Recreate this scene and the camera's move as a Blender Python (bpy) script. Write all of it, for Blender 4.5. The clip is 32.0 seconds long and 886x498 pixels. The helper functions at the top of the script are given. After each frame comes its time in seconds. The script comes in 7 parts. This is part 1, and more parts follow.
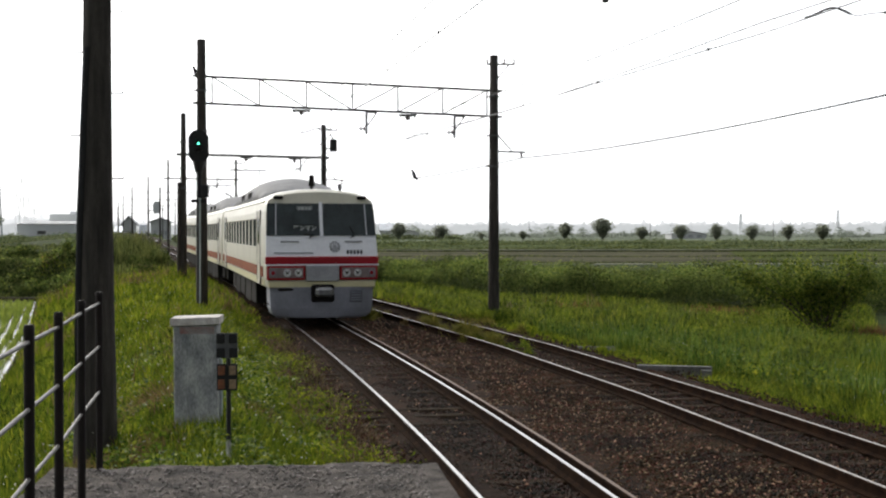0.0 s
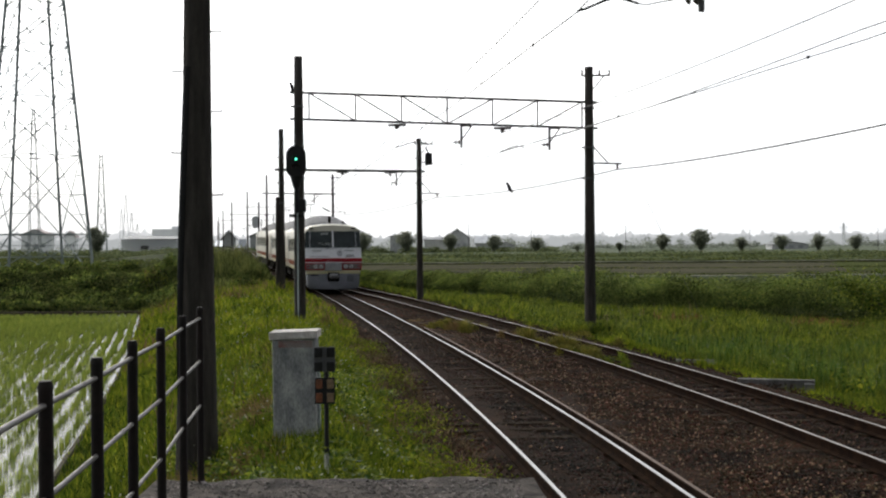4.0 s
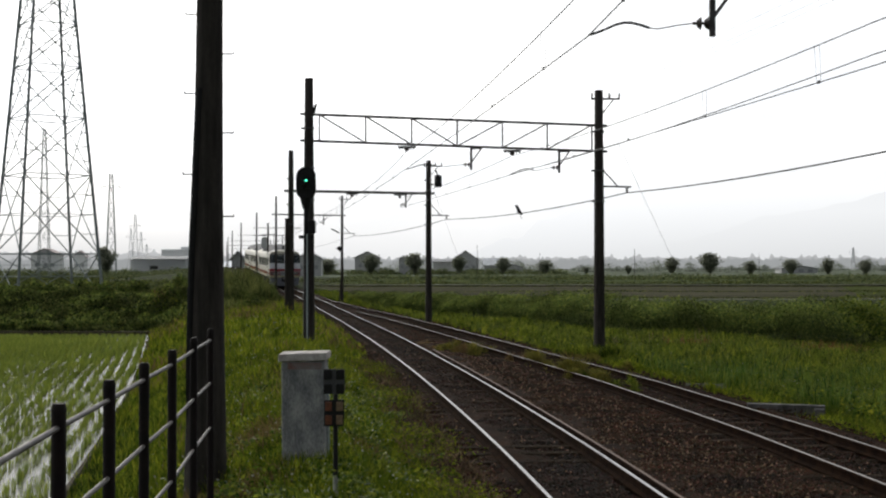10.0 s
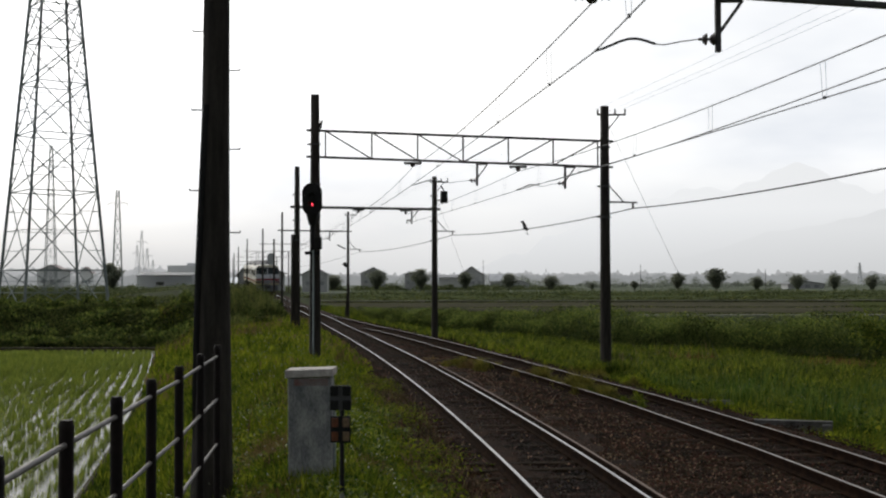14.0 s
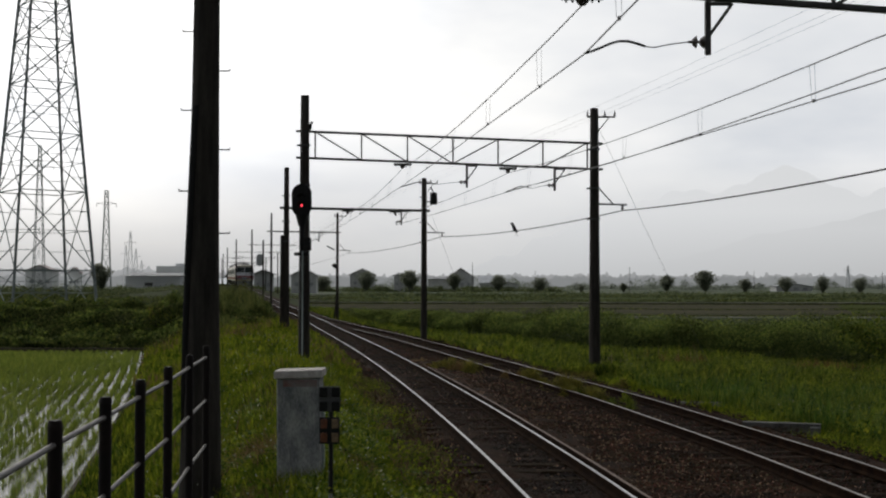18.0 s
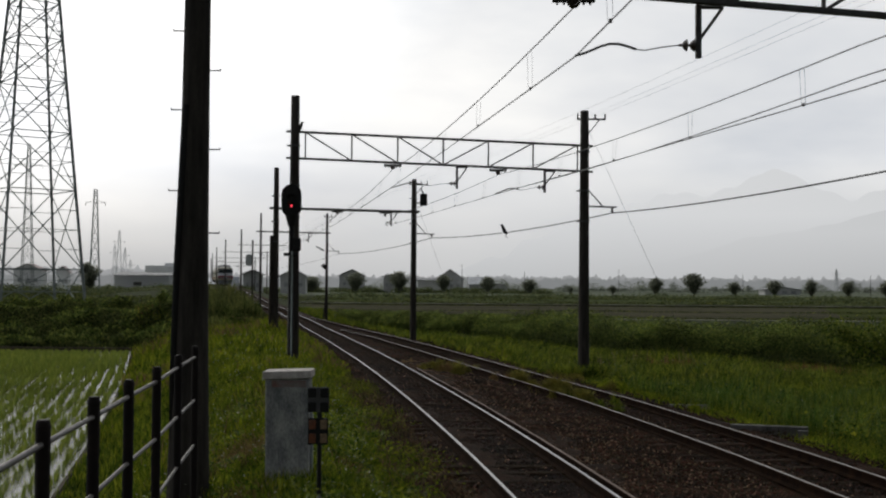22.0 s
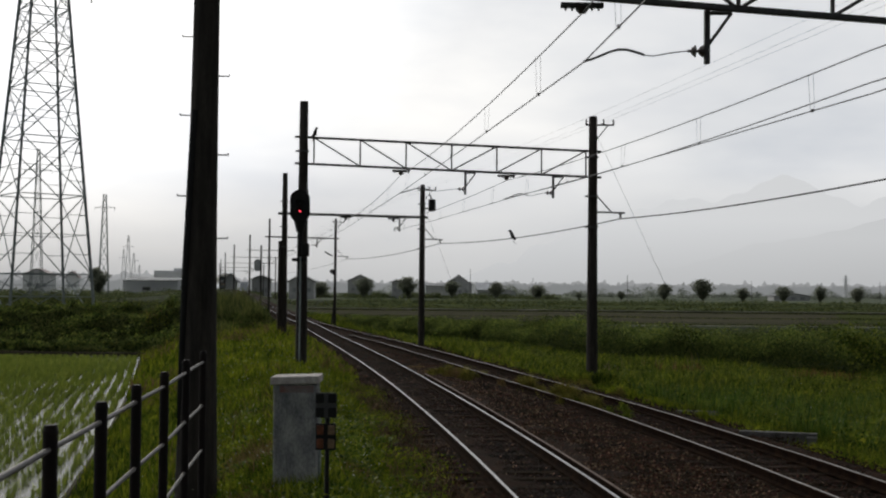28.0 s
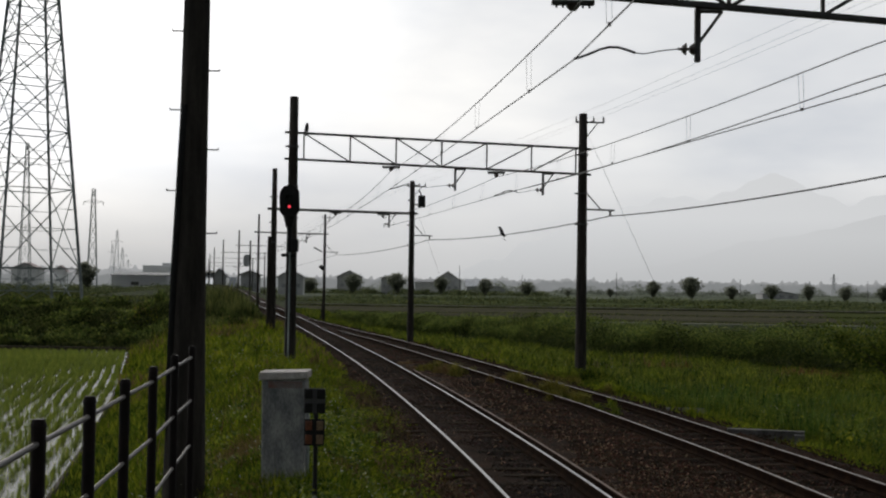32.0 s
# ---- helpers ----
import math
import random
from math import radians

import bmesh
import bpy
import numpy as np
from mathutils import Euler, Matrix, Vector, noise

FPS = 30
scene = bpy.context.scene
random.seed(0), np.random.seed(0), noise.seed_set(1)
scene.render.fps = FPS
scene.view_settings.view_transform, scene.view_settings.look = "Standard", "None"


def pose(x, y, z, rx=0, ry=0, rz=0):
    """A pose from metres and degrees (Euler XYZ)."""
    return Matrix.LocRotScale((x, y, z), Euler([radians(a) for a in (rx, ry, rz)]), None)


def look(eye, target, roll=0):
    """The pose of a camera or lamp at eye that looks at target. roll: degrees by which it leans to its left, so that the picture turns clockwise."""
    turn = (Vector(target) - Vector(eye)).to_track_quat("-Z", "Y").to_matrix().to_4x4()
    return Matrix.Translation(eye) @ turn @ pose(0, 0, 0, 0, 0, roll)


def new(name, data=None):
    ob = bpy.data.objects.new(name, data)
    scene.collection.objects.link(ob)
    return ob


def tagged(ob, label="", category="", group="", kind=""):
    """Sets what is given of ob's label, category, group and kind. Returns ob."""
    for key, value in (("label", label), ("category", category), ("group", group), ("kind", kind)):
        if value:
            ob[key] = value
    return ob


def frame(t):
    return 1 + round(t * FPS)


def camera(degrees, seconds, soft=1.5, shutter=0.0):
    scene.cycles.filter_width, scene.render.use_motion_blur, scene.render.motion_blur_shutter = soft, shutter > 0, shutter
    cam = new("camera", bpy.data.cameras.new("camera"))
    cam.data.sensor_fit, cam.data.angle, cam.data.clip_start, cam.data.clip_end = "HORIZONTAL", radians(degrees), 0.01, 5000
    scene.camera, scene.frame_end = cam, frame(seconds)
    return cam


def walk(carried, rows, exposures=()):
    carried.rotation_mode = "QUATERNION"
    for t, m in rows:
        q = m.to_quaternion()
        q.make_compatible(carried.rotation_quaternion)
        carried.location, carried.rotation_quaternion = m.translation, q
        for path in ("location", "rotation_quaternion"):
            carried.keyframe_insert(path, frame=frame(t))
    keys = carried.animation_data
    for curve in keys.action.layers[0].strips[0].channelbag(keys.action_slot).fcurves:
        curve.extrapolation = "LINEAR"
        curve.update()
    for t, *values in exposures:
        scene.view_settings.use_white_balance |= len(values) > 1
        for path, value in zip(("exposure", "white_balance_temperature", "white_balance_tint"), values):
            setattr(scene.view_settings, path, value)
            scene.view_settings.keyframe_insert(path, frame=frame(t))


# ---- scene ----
cam = camera(39.23, 32.0, soft=2.2)
# The eye stands about 1.5 m over the platform; z = 0 is the top of the rails.
EYE = (0.0, 0.0, 2.4)
# seconds, yaw, pitch, roll of the hand-held camera, and its small drift sideways and up
ROWS = [
    (0.0, -4.47, -0.81, -0.0, 0.021, -0.021), (0.5, -4.35, -0.85, 0.0, 0.022, -0.02), (1.0, -3.8, -0.93, 0.09, 0.024, -0.019),
    (1.5, -3.65, -0.9, 0.12, 0.026, -0.018), (2.0, -3.27, -0.86, 0.27, 0.028, -0.017), (2.5, -2.24, -0.53, 0.35, 0.027, -0.015),
    (3.0, -1.04, -0.34, 0.34, 0.027, -0.012), (3.5, -0.11, -0.27, 0.47, 0.026, -0.01), (5.5, -0.1, 0.09, 0.26, 0.017, -0.007),
    (6.0, -0.03, 0.29, 0.08, 0.015, -0.006), (6.5, 0.04, 0.42, -0.0, 0.012, -0.005), (7.0, 0.09, 0.47, 0.07, 0.01, -0.004),
    (7.5, -0.06, 0.56, 0.1, 0.009, -0.003), (8.0, -0.1, 0.57, 0.03, 0.009, -0.003), (8.5, -0.21, 0.69, 0.01, 0.008, -0.002),
    (9.0, 0.17, 0.83, 0.02, 0.008, -0.001), (9.5, 0.32, 0.87, 0.04, 0.008, -0.0), (10.0, 0.33, 0.79, 0.06, 0.008, -0.0),
    (10.5, 0.17, 0.74, 0.1, 0.008, 0.0), (11.0, 0.05, 0.8, 0.01, 0.008, 0.0), (11.5, 0.05, 0.92, 0.0, 0.007, 0.0),
    (12.0, 0.04, 1.04, -0.1, 0.006, 0.001), (12.5, 0.47, 1.2, -0.1, 0.005, 0.001), (13.0, 0.65, 1.43, -0.18, 0.004, 0.001),
    (13.5, 0.81, 1.54, -0.1, 0.003, 0.001), (14.0, 0.6, 1.52, 0.12, 0.003, 0.001), (14.5, 0.45, 1.51, 0.17, 0.002, 0.002),
    (16.5, 0.2, 1.61, -0.2, 0.0, 0.001), (17.0, 0.11, 1.6, -0.08, 0.0, 0.0), (17.5, 0.23, 1.54, 0.07, 0.0, 0.0),
    (18.0, 0.11, 1.59, -0.07, 0.0, 0.0), (18.5, 0.03, 1.63, -0.01, 0.0, 0.0), (19.0, 0.03, 1.63, -0.01, 0.0, 0.0),
    (19.5, 0.03, 1.63, -0.01, 0.0, 0.0), (20.0, -0.06, 1.58, -0.07, -0.0, 0.001), (20.5, -0.16, 1.63, -0.14, -0.001, 0.0),
    (21.0, -0.23, 1.83, -0.26, -0.002, -0.0), (21.5, -0.38, 1.73, -0.21, -0.002, -0.0), (22.0, -0.37, 1.65, -0.42, -0.002, 0.001),
    (22.5, -0.35, 1.77, -0.27, -0.001, 0.002), (23.0, -0.39, 1.85, -0.36, -0.0, 0.002), (23.5, -0.4, 1.75, -0.3, -0.0, 0.002),
    (24.0, -0.42, 1.72, -0.28, 0.0, 0.001), (24.5, -0.57, 1.71, -0.28, 0.001, 0.001), (25.0, -0.61, 1.68, -0.31, 0.001, 0.001),
    (25.5, -0.55, 1.63, -0.34, 0.002, 0.0), (27.5, -0.11, 1.85, -0.6, 0.002, 0.002), (28.0, 0.02, 1.9, -0.51, 0.002, 0.002),
    (28.5, -0.06, 1.82, -0.54, 0.002, 0.002), (29.0, -0.11, 1.72, -0.52, 0.002, 0.002), (29.5, -0.13, 1.75, -0.62, 0.002, 0.003),
    (30.0, -0.08, 1.79, -0.65, 0.002, 0.003), (30.5, -0.17, 1.92, -0.76, 0.001, 0.002), (31.0, -0.29, 1.92, -0.88, 0.0, 0.001),
    (31.5, -0.41, 1.76, -0.8, 0.0, 0.0), (32.0, -0.47, 1.74, -0.83, 0.0, 0.001),
]


def eye_pose(t, yaw, pitch, roll, dx, dz):
    return pose(EYE[0] + dx, EYE[1], EYE[2] + dz, 90 + pitch, 0, yaw) @ pose(0, 0, 0, 0, 0, -roll)


EXPOSURES = [(0.0, 0.9), (2.0, 0.8), (3.0, 0.65), (5.5, 0.35), (9.0, 0.12), (13.0, -0.1), (17.0, -0.45), (19.0, -0.50), (23.0, -0.57), (32.0, -0.57)]
walk(cam, [(r[0], eye_pose(*r)) for r in ROWS], EXPOSURES)

# ---- world, sun, light ----
SUN_AZ, SUN_EL = -28.0, 26.0  # degrees left of +y, and above the horizon


def sky():
    w = bpy.data.worlds.new("sky")
    w.use_nodes = True
    nt = w.node_tree
    nt.nodes.clear()
    N, L = nt.nodes.new, nt.links.new
    out, bg = N("ShaderNodeOutputWorld"), N("ShaderNodeBackground")
    tex = N("ShaderNodeTexSky")
    tex.sky_type, tex.sun_disc = "NISHITA", False
    tex.sun_elevation, tex.sun_rotation = radians(SUN_EL), radians(SUN_AZ)
    tex.dust_density, tex.air_density = 4.0, 1.0
    co = N("ShaderNodeTexCoord")
    # overcast deck: brighter towards the veiled sun, paler blue-grey near the horizon
    sun = N("ShaderNodeVectorMath")
    sun.operation = "DOT_PRODUCT"
    a, e = radians(SUN_AZ), radians(SUN_EL)
    sun.inputs[1].default_value = (math.sin(a) * math.cos(e), math.cos(a) * math.cos(e), math.sin(e))
    L(co.outputs["Generated"], sun.inputs[0])
    glow = N("ShaderNodeValToRGB")
    el = glow.color_ramp.elements
    el[0].position, el[0].color = 0.0, (0.17, 0.18, 0.195, 1)
    el[1].position, el[1].color = 1.0, (2.2, 2.2, 2.2, 1)
    for p, c in ((0.35, (0.36, 0.375, 0.395, 1)), (0.50, (0.86, 0.88, 0.91, 1)), (0.62, (1.08, 1.095, 1.12, 1)), (0.74, (1.11, 1.12, 1.13, 1)), (0.86, (1.27, 1.27, 1.27, 1))):
        k = el.new(p)
        k.color = c
    L(sun.outputs["Value"], glow.inputs[0])
    # clouds
    mp = N("ShaderNodeMapping")
    mp.inputs["Scale"].default_value = (1.0, 1.0, 3.2)
    L(co.outputs["Generated"], mp.inputs[0])
    nz = N("ShaderNodeTexNoise")
    nz.inputs["Scale"].default_value, nz.inputs["Detail"].default_value, nz.inputs["Roughness"].default_value = 3.2, 7.0, 0.55
    L(mp.outputs[0], nz.inputs["Vector"])
    cr = N("ShaderNodeValToRGB")
    cr.color_ramp.elements[0].position, cr.color_ramp.elements[0].color = 0.3, (0.80, 0.83, 0.88, 1)
    cr.color_ramp.elements[1].position, cr.color_ramp.elements[1].color = 0.7, (1.16, 1.15, 1.13, 1)
    L(nz.outputs["Fac"], cr.inputs[0])
    mul = N("ShaderNodeMix")
    mul.data_type, mul.blend_type = "RGBA", "MULTIPLY"
    mul.inputs["Factor"].default_value = 1.0
    L(glow.outputs[0], mul.inputs["A"])
    L(cr.outputs[0], mul.inputs["B"])
    # haze towards the horizon
    sep = N("ShaderNodeSeparateXYZ")
    L(co.outputs["Generated"], sep.inputs[0])
    hz = N("ShaderNodeMapRange")
    hz.inputs["From Min"].default_value, hz.inputs["From Max"].default_value = 0.0, 0.098
    hz.inputs["To Min"].default_value, hz.inputs["To Max"].default_value = 0.0, 1.0
    L(sep.outputs["Z"], hz.inputs["Value"])
    mx = N("ShaderNodeMix")
    mx.data_type = "RGBA"
    L(hz.outputs[0], mx.inputs["Factor"])
    low = N("ShaderNodeValToRGB")
    le = low.color_ramp.elements
    le[0].position, le[0].color = 0.45, (0.52, 0.53, 0.54, 1)
    le[1].position, le[1].color = 0.95, (0.66, 0.668, 0.675, 1)
    for p, c in ((0.60, (0.62, 0.632, 0.645, 1)), (0.70, (0.72, 0.733, 0.745, 1)), (0.79, (0.80, 0.81, 0.82, 1)), (0.845, (0.76, 0.767, 0.775, 1)), (0.885, (0.67, 0.678, 0.686, 1))):
        k = le.new(p)
        k.color = c
    L(sun.outputs["Value"], low.inputs[0])
    L(low.outputs[0], mx.inputs["A"])
    L(mul.outputs["Result"], mx.inputs["B"])
    add = N("ShaderNodeMix")
    add.data_type, add.blend_type = "RGBA", "ADD"
    add.inputs["Factor"].default_value = 0.003
    L(mx.outputs["Result"], add.inputs["A"])
    L(tex.outputs[0], add.inputs["B"])
    L(add.outputs["Result"], bg.inputs["Color"])
    bg.inputs["Strength"].default_value = 1.0
    L(bg.outputs[0], out.inputs[0])
    scene.world = w


sky()
lamp = bpy.data.lights.new("sun", "SUN")
lamp.energy, lamp.angle, lamp.color = 0.85, radians(12), (1.0, 0.93, 0.78)
sun_lamp = new("sun", lamp)
_a, _e = radians(SUN_AZ), radians(SUN_EL)
sun_lamp.matrix_world = look((300 * math.sin(_a) * math.cos(_e), 300 * math.cos(_a) * math.cos(_e), 300 * math.sin(_e)), (0, 0, 0))
scene.view_settings.exposure = 0.0


# ---- materials ----
MATS = {}


def mat(name, base, dark=None, scale=6.0, rough=0.7, metal=0.0, bump=0.0, bscale=60.0, island=0.0, obj=0.0, emit=None, fine=None, spec=0.5, stretch=(1, 1, 1), trans=0.0):
    """A surface with a coarse stain, a fine grain, and per-piece variation."""
    if name in MATS:
        return MATS[name]
    m = bpy.data.materials.new(name)
    m.use_nodes = True
    nt = m.node_tree
    N, L = nt.nodes.new, nt.links.new
    b = nt.nodes["Principled BSDF"]
    b.inputs["Roughness"].default_value, b.inputs["Metallic"].default_value = rough, metal
    b.inputs["Specular IOR Level"].default_value = spec
    if emit:
        b.inputs["Emission Color"].default_value, b.inputs["Emission Strength"].default_value = (*emit[0], 1), emit[1]
    dark = dark or tuple(c * 0.72 for c in base)
    co = N("ShaderNodeTexCoord")
    mp = N("ShaderNodeMapping")
    mp.inputs["Scale"].default_value = stretch
    L(co.outputs["Object"], mp.inputs[0])
    n1, n2 = N("ShaderNodeTexNoise"), N("ShaderNodeTexNoise")
    n1.inputs["Scale"].default_value, n1.inputs["Detail"].default_value = scale, 5
    n2.inputs["Scale"].default_value, n2.inputs["Detail"].default_value = scale * 9, 3
    L(mp.outputs[0], n1.inputs["Vector"])
    L(mp.outputs[0], n2.inputs["Vector"])
    r1 = N("ShaderNodeValToRGB")
    r1.color_ramp.elements[0].position, r1.color_ramp.elements[0].color = 0.35, (*dark, 1)
    r1.color_ramp.elements[1].position, r1.color_ramp.elements[1].color = 0.68, (*base, 1)
    L(n1.outputs["Fac"], r1.inputs[0])
    mx = N("ShaderNodeMix")
    mx.data_type, mx.blend_type = "RGBA", "MULTIPLY"
    mx.inputs["Factor"].default_value = 0.5 if fine is None else fine
    L(r1.outputs[0], mx.inputs["A"])
    r2 = N("ShaderNodeValToRGB")
    r2.color_ramp.elements[0].position, r2.color_ramp.elements[0].color = 0.3, (0.55, 0.55, 0.55, 1)
    r2.color_ramp.elements[1].position, r2.color_ramp.elements[1].color = 0.7, (1.25, 1.25, 1.25, 1)
    L(n2.outputs["Fac"], r2.inputs[0])
    L(r2.outputs[0], mx.inputs["B"])
    col = mx.outputs["Result"]
    if island or obj:
        hsv = N("ShaderNodeHueSaturation")
        src = N("ShaderNodeNewGeometry").outputs["Random Per Island"] if island else N("ShaderNodeObjectInfo").outputs["Random"]
        amt = island or obj
        mr = N("ShaderNodeMapRange")
        mr.inputs["To Min"].default_value, mr.inputs["To Max"].default_value = 1 - amt, 1 + amt
        L(src, mr.inputs["Value"])
        L(mr.outputs[0], hsv.inputs["Value"])
        mh = N("ShaderNodeMapRange")
        mh.inputs["To Min"].default_value, mh.inputs["To Max"].default_value = 0.5 + 0.06 * amt, 0.5 - 0.06 * amt
        L(src, mh.inputs["Value"])
        L(mh.outputs[0], hsv.inputs["Hue"])
        L(col, hsv.inputs["Color"])
        col = hsv.outputs["Color"]
    L(col, b.inputs["Base Color"])
    if bump:
        n3 = N("ShaderNodeTexNoise")
        n3.inputs["Scale"].default_value, n3.inputs["Detail"].default_value = bscale, 4
        L(mp.outputs[0], n3.inputs["Vector"])
        bp = N("ShaderNodeBump")
        bp.inputs["Strength"].default_value, bp.inputs["Distance"].default_value = bump, 0.02
        L(n3.outputs["Fac"], bp.inputs["Height"])
        L(bp.outputs[0], b.inputs["Normal"])
    if trans:
        out = nt.nodes["Material Output"]
        tl, ms = N("ShaderNodeBsdfTranslucent"), N("ShaderNodeMixShader")
        L(col, tl.inputs["Color"])
        ms.inputs[0].default_value = trans
        L(b.outputs[0], ms.inputs[1])
        L(tl.outputs[0], ms.inputs[2])
        L(ms.outputs[0], out.inputs["Surface"])
    MATS[name] = m
    return m


M_POLE = mat("weathered_pole", (0.076, 0.066, 0.057), (0.038, 0.034, 0.030), 3, 0.9, bump=0.5, stretch=(4, 4, 0.5), spec=0.15)
M_CONC = mat("concrete", (0.46, 0.46, 0.44), (0.21, 0.22, 0.225), 6, 0.9, bump=0.6, stretch=(1, 1, 0.45), fine=0.8)
M_CONCD = mat("dark_concrete", (0.20, 0.195, 0.185), (0.10, 0.098, 0.094), 5, 0.95, bump=0.6, fine=0.8, spec=0.15)
M_CONC_CAP = mat("concrete_cap", (0.70, 0.67, 0.63), (0.44, 0.38, 0.35), 6, 0.9, bump=0.4)
M_BEAM = mat("weathered_beam", (0.24, 0.235, 0.225), (0.14, 0.135, 0.125), 5, 0.7, 0.2, bump=0.2)
M_STEEL = mat("grey_steel", (0.12, 0.12, 0.12), (0.07, 0.065, 0.06), 5, 0.6, 0.4, bump=0.2)
M_GALV = mat("galvanised_steel", (0.50, 0.55, 0.54), (0.38, 0.43, 0.42), 3, 0.7, 0.1)
M_TOWER = mat("tower_steel", (0.33, 0.37, 0.365), (0.25, 0.285, 0.28), 3, 0.7, 0.1)
M_BLACK = mat("black_paint", (0.018, 0.017, 0.017), (0.010, 0.010, 0.010), 5, 0.6, spec=0.3)
M_FENCE = mat("dark_brown_paint", (0.018, 0.012, 0.010), (0.010, 0.008, 0.007), 8, 0.7, spec=0.2)
M_TUBE = mat("worn_tube", (0.055, 0.046, 0.040), (0.028, 0.024, 0.021), 20, 0.55, 0.2)
M_WIRE = mat("wire", (0.09, 0.09, 0.09), None, 5, 0.5, 0.5)
M_RAILTOP = mat("polished_rail", (0.39, 0.382, 0.375), (0.26, 0.25, 0.24), 3, 0.34, 1.0, stretch=(8, 0.4, 8))
M_RAILSIDE = mat("rusty_rail", (0.026, 0.014, 0.008), (0.012, 0.007, 0.005), 6, 1.0, 0.0, bump=0.3, spec=0.02)
M_RAILDULL = mat("dull_rail", (0.28, 0.245, 0.21), (0.16, 0.135, 0.11), 4, 0.45, 0.8)
M_SLEEPER = mat("old_sleeper", (0.048, 0.029, 0.017), (0.018, 0.011, 0.007), 4, 0.95, bump=0.8, obj=0.3, stretch=(1, 6, 1), spec=0.05)
M_BALLAST = mat("ballast_bed", (0.031, 0.0150, 0.0072), (0.012, 0.006, 0.0034), 1.2, 1.0, bump=1.0, bscale=26, fine=0.9, spec=0.05)
M_STONE = mat("ballast_stone", (0.057, 0.0290, 0.0098), (0.016, 0.0080, 0.0030), 1.3, 0.9, island=0.8, spec=0.2)
M_STONED = mat("oily_ballast_stone", (0.037, 0.0192, 0.0078), (0.012, 0.0063, 0.0028), 0.9, 0.85, island=0.85, spec=0.25)
M_PEBBLE = mat("pale_ballast_stone", (0.26, 0.160, 0.080), (0.14, 0.085, 0.042), 2, 0.8, island=0.5, spec=0.3)
# green lifted to stand in for haze over the distant hedges
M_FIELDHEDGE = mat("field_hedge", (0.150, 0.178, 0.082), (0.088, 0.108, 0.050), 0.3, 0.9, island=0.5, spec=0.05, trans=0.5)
M_TWIG = mat("dead_twigs", (0.20, 0.135, 0.070), (0.10, 0.065, 0.035), 1.5, 0.9, island=0.5, spec=0.1)
M_ASPHALT = mat("old_asphalt", (0.128, 0.109, 0.095), (0.032, 0.028, 0.025), 5.5, 0.95, bump=0.5, bscale=200, fine=1.0, spec=0.1)
M_GROUND = mat("turf", (0.038, 0.054, 0.010), (0.016, 0.022, 0.006), 0.55, 1.0, bump=0.8, bscale=14, fine=0.9, spec=0.05)
M_GRASS = mat("grass", (0.166, 0.230, 0.020), (0.054, 0.086, 0.009), 1.4, 0.7, island=0.85, fine=0.5, spec=0.05, trans=0.5)
M_GRASS2 = mat("yellow_grass", (0.218, 0.270, 0.020), (0.098, 0.134, 0.011), 1.1, 0.7, island=0.6, fine=0.5, spec=0.05, trans=0.5)
M_STRAW = mat("dry_grass", (0.24, 0.165, 0.070), (0.15, 0.10, 0.045), 0.6, 0.85, island=0.4, fine=0.3, spec=0.1, trans=0.3)
M_MEADOW = mat("meadow_grass", (0.165, 0.220, 0.022), (0.052, 0.079, 0.010), 1.2, 0.6, island=0.85, fine=0.5, spec=0.08, trans=0.5)
M_TUFT = mat("dry_tuft", (0.235, 0.220, 0.042), (0.105, 0.100, 0.024), 4.0, 0.8, island=0.6, spec=0.05, trans=0.4)
M_SCRUB = mat("scrub", (0.122, 0.150, 0.044), (0.044, 0.057, 0.018), 0.5, 0.85, island=0.7, fine=0.4, spec=0.04, trans=0.4)
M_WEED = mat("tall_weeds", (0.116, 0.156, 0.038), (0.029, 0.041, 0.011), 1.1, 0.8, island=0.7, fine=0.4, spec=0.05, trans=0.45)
M_LEAF = mat("bush_leaves", (0.165, 0.215, 0.034), (0.070, 0.100, 0.016), 0.9, 0.7, island=0.7, fine=0.3, spec=0.06, trans=0.4)
M_BARK = mat("bark", (0.055, 0.042, 0.032), None, 6, 0.95, bump=0.8)
# leaf colour paled beyond its own tone to imitate distance haze
M_FARTREE = mat("haze_pale_leaves", (0.27, 0.287, 0.215), (0.175, 0.19, 0.14), 0.4, 0.9, island=0.4, fine=0.3, spec=0.05, trans=0.5)
M_MUD = mat("wet_mud", (0.060, 0.048, 0.026), (0.034, 0.028, 0.016), 1.5, 0.9, bump=0.3, spec=0.15)
M_WATER = mat("paddy_water", (0.044, 0.052, 0.018), (0.028, 0.034, 0.012), 0.6, 0.24, spec=0.27, bump=0.05, bscale=5, fine=0.2)
M_RICE = mat("rice_shoots", (0.255, 0.315, 0.056), (0.178, 0.225, 0.038), 0.2, 0.7, island=0.35, fine=0.2, spec=0.1, trans=0.45)


# ---- small building helpers ----
def part(name, bm, material, parent=None, label="", smooth=False):
    """Links a bmesh as ONE mesh object, under parent where there is one."""
    me = bpy.data.meshes.new(name)
    bm.to_mesh(me)
    bm.free()
    if smooth:
        me.polygons.foreach_set("use_smooth", [True] * len(me.polygons))
    for m in (material if isinstance(material, (list, tuple)) else [material]):
        me.materials.append(m)
    ob = new(name, me)
    if parent:
        ob.parent = parent
    if label:
        ob["label"] = label
    return ob


def thing(name, label, category, m=None, group="", kind=""):
    ob = new(name)
    ob.empty_display_size = 0.2
    if m is not None:
        ob.matrix_basis = m
    return tagged(ob, label, category, group, kind)


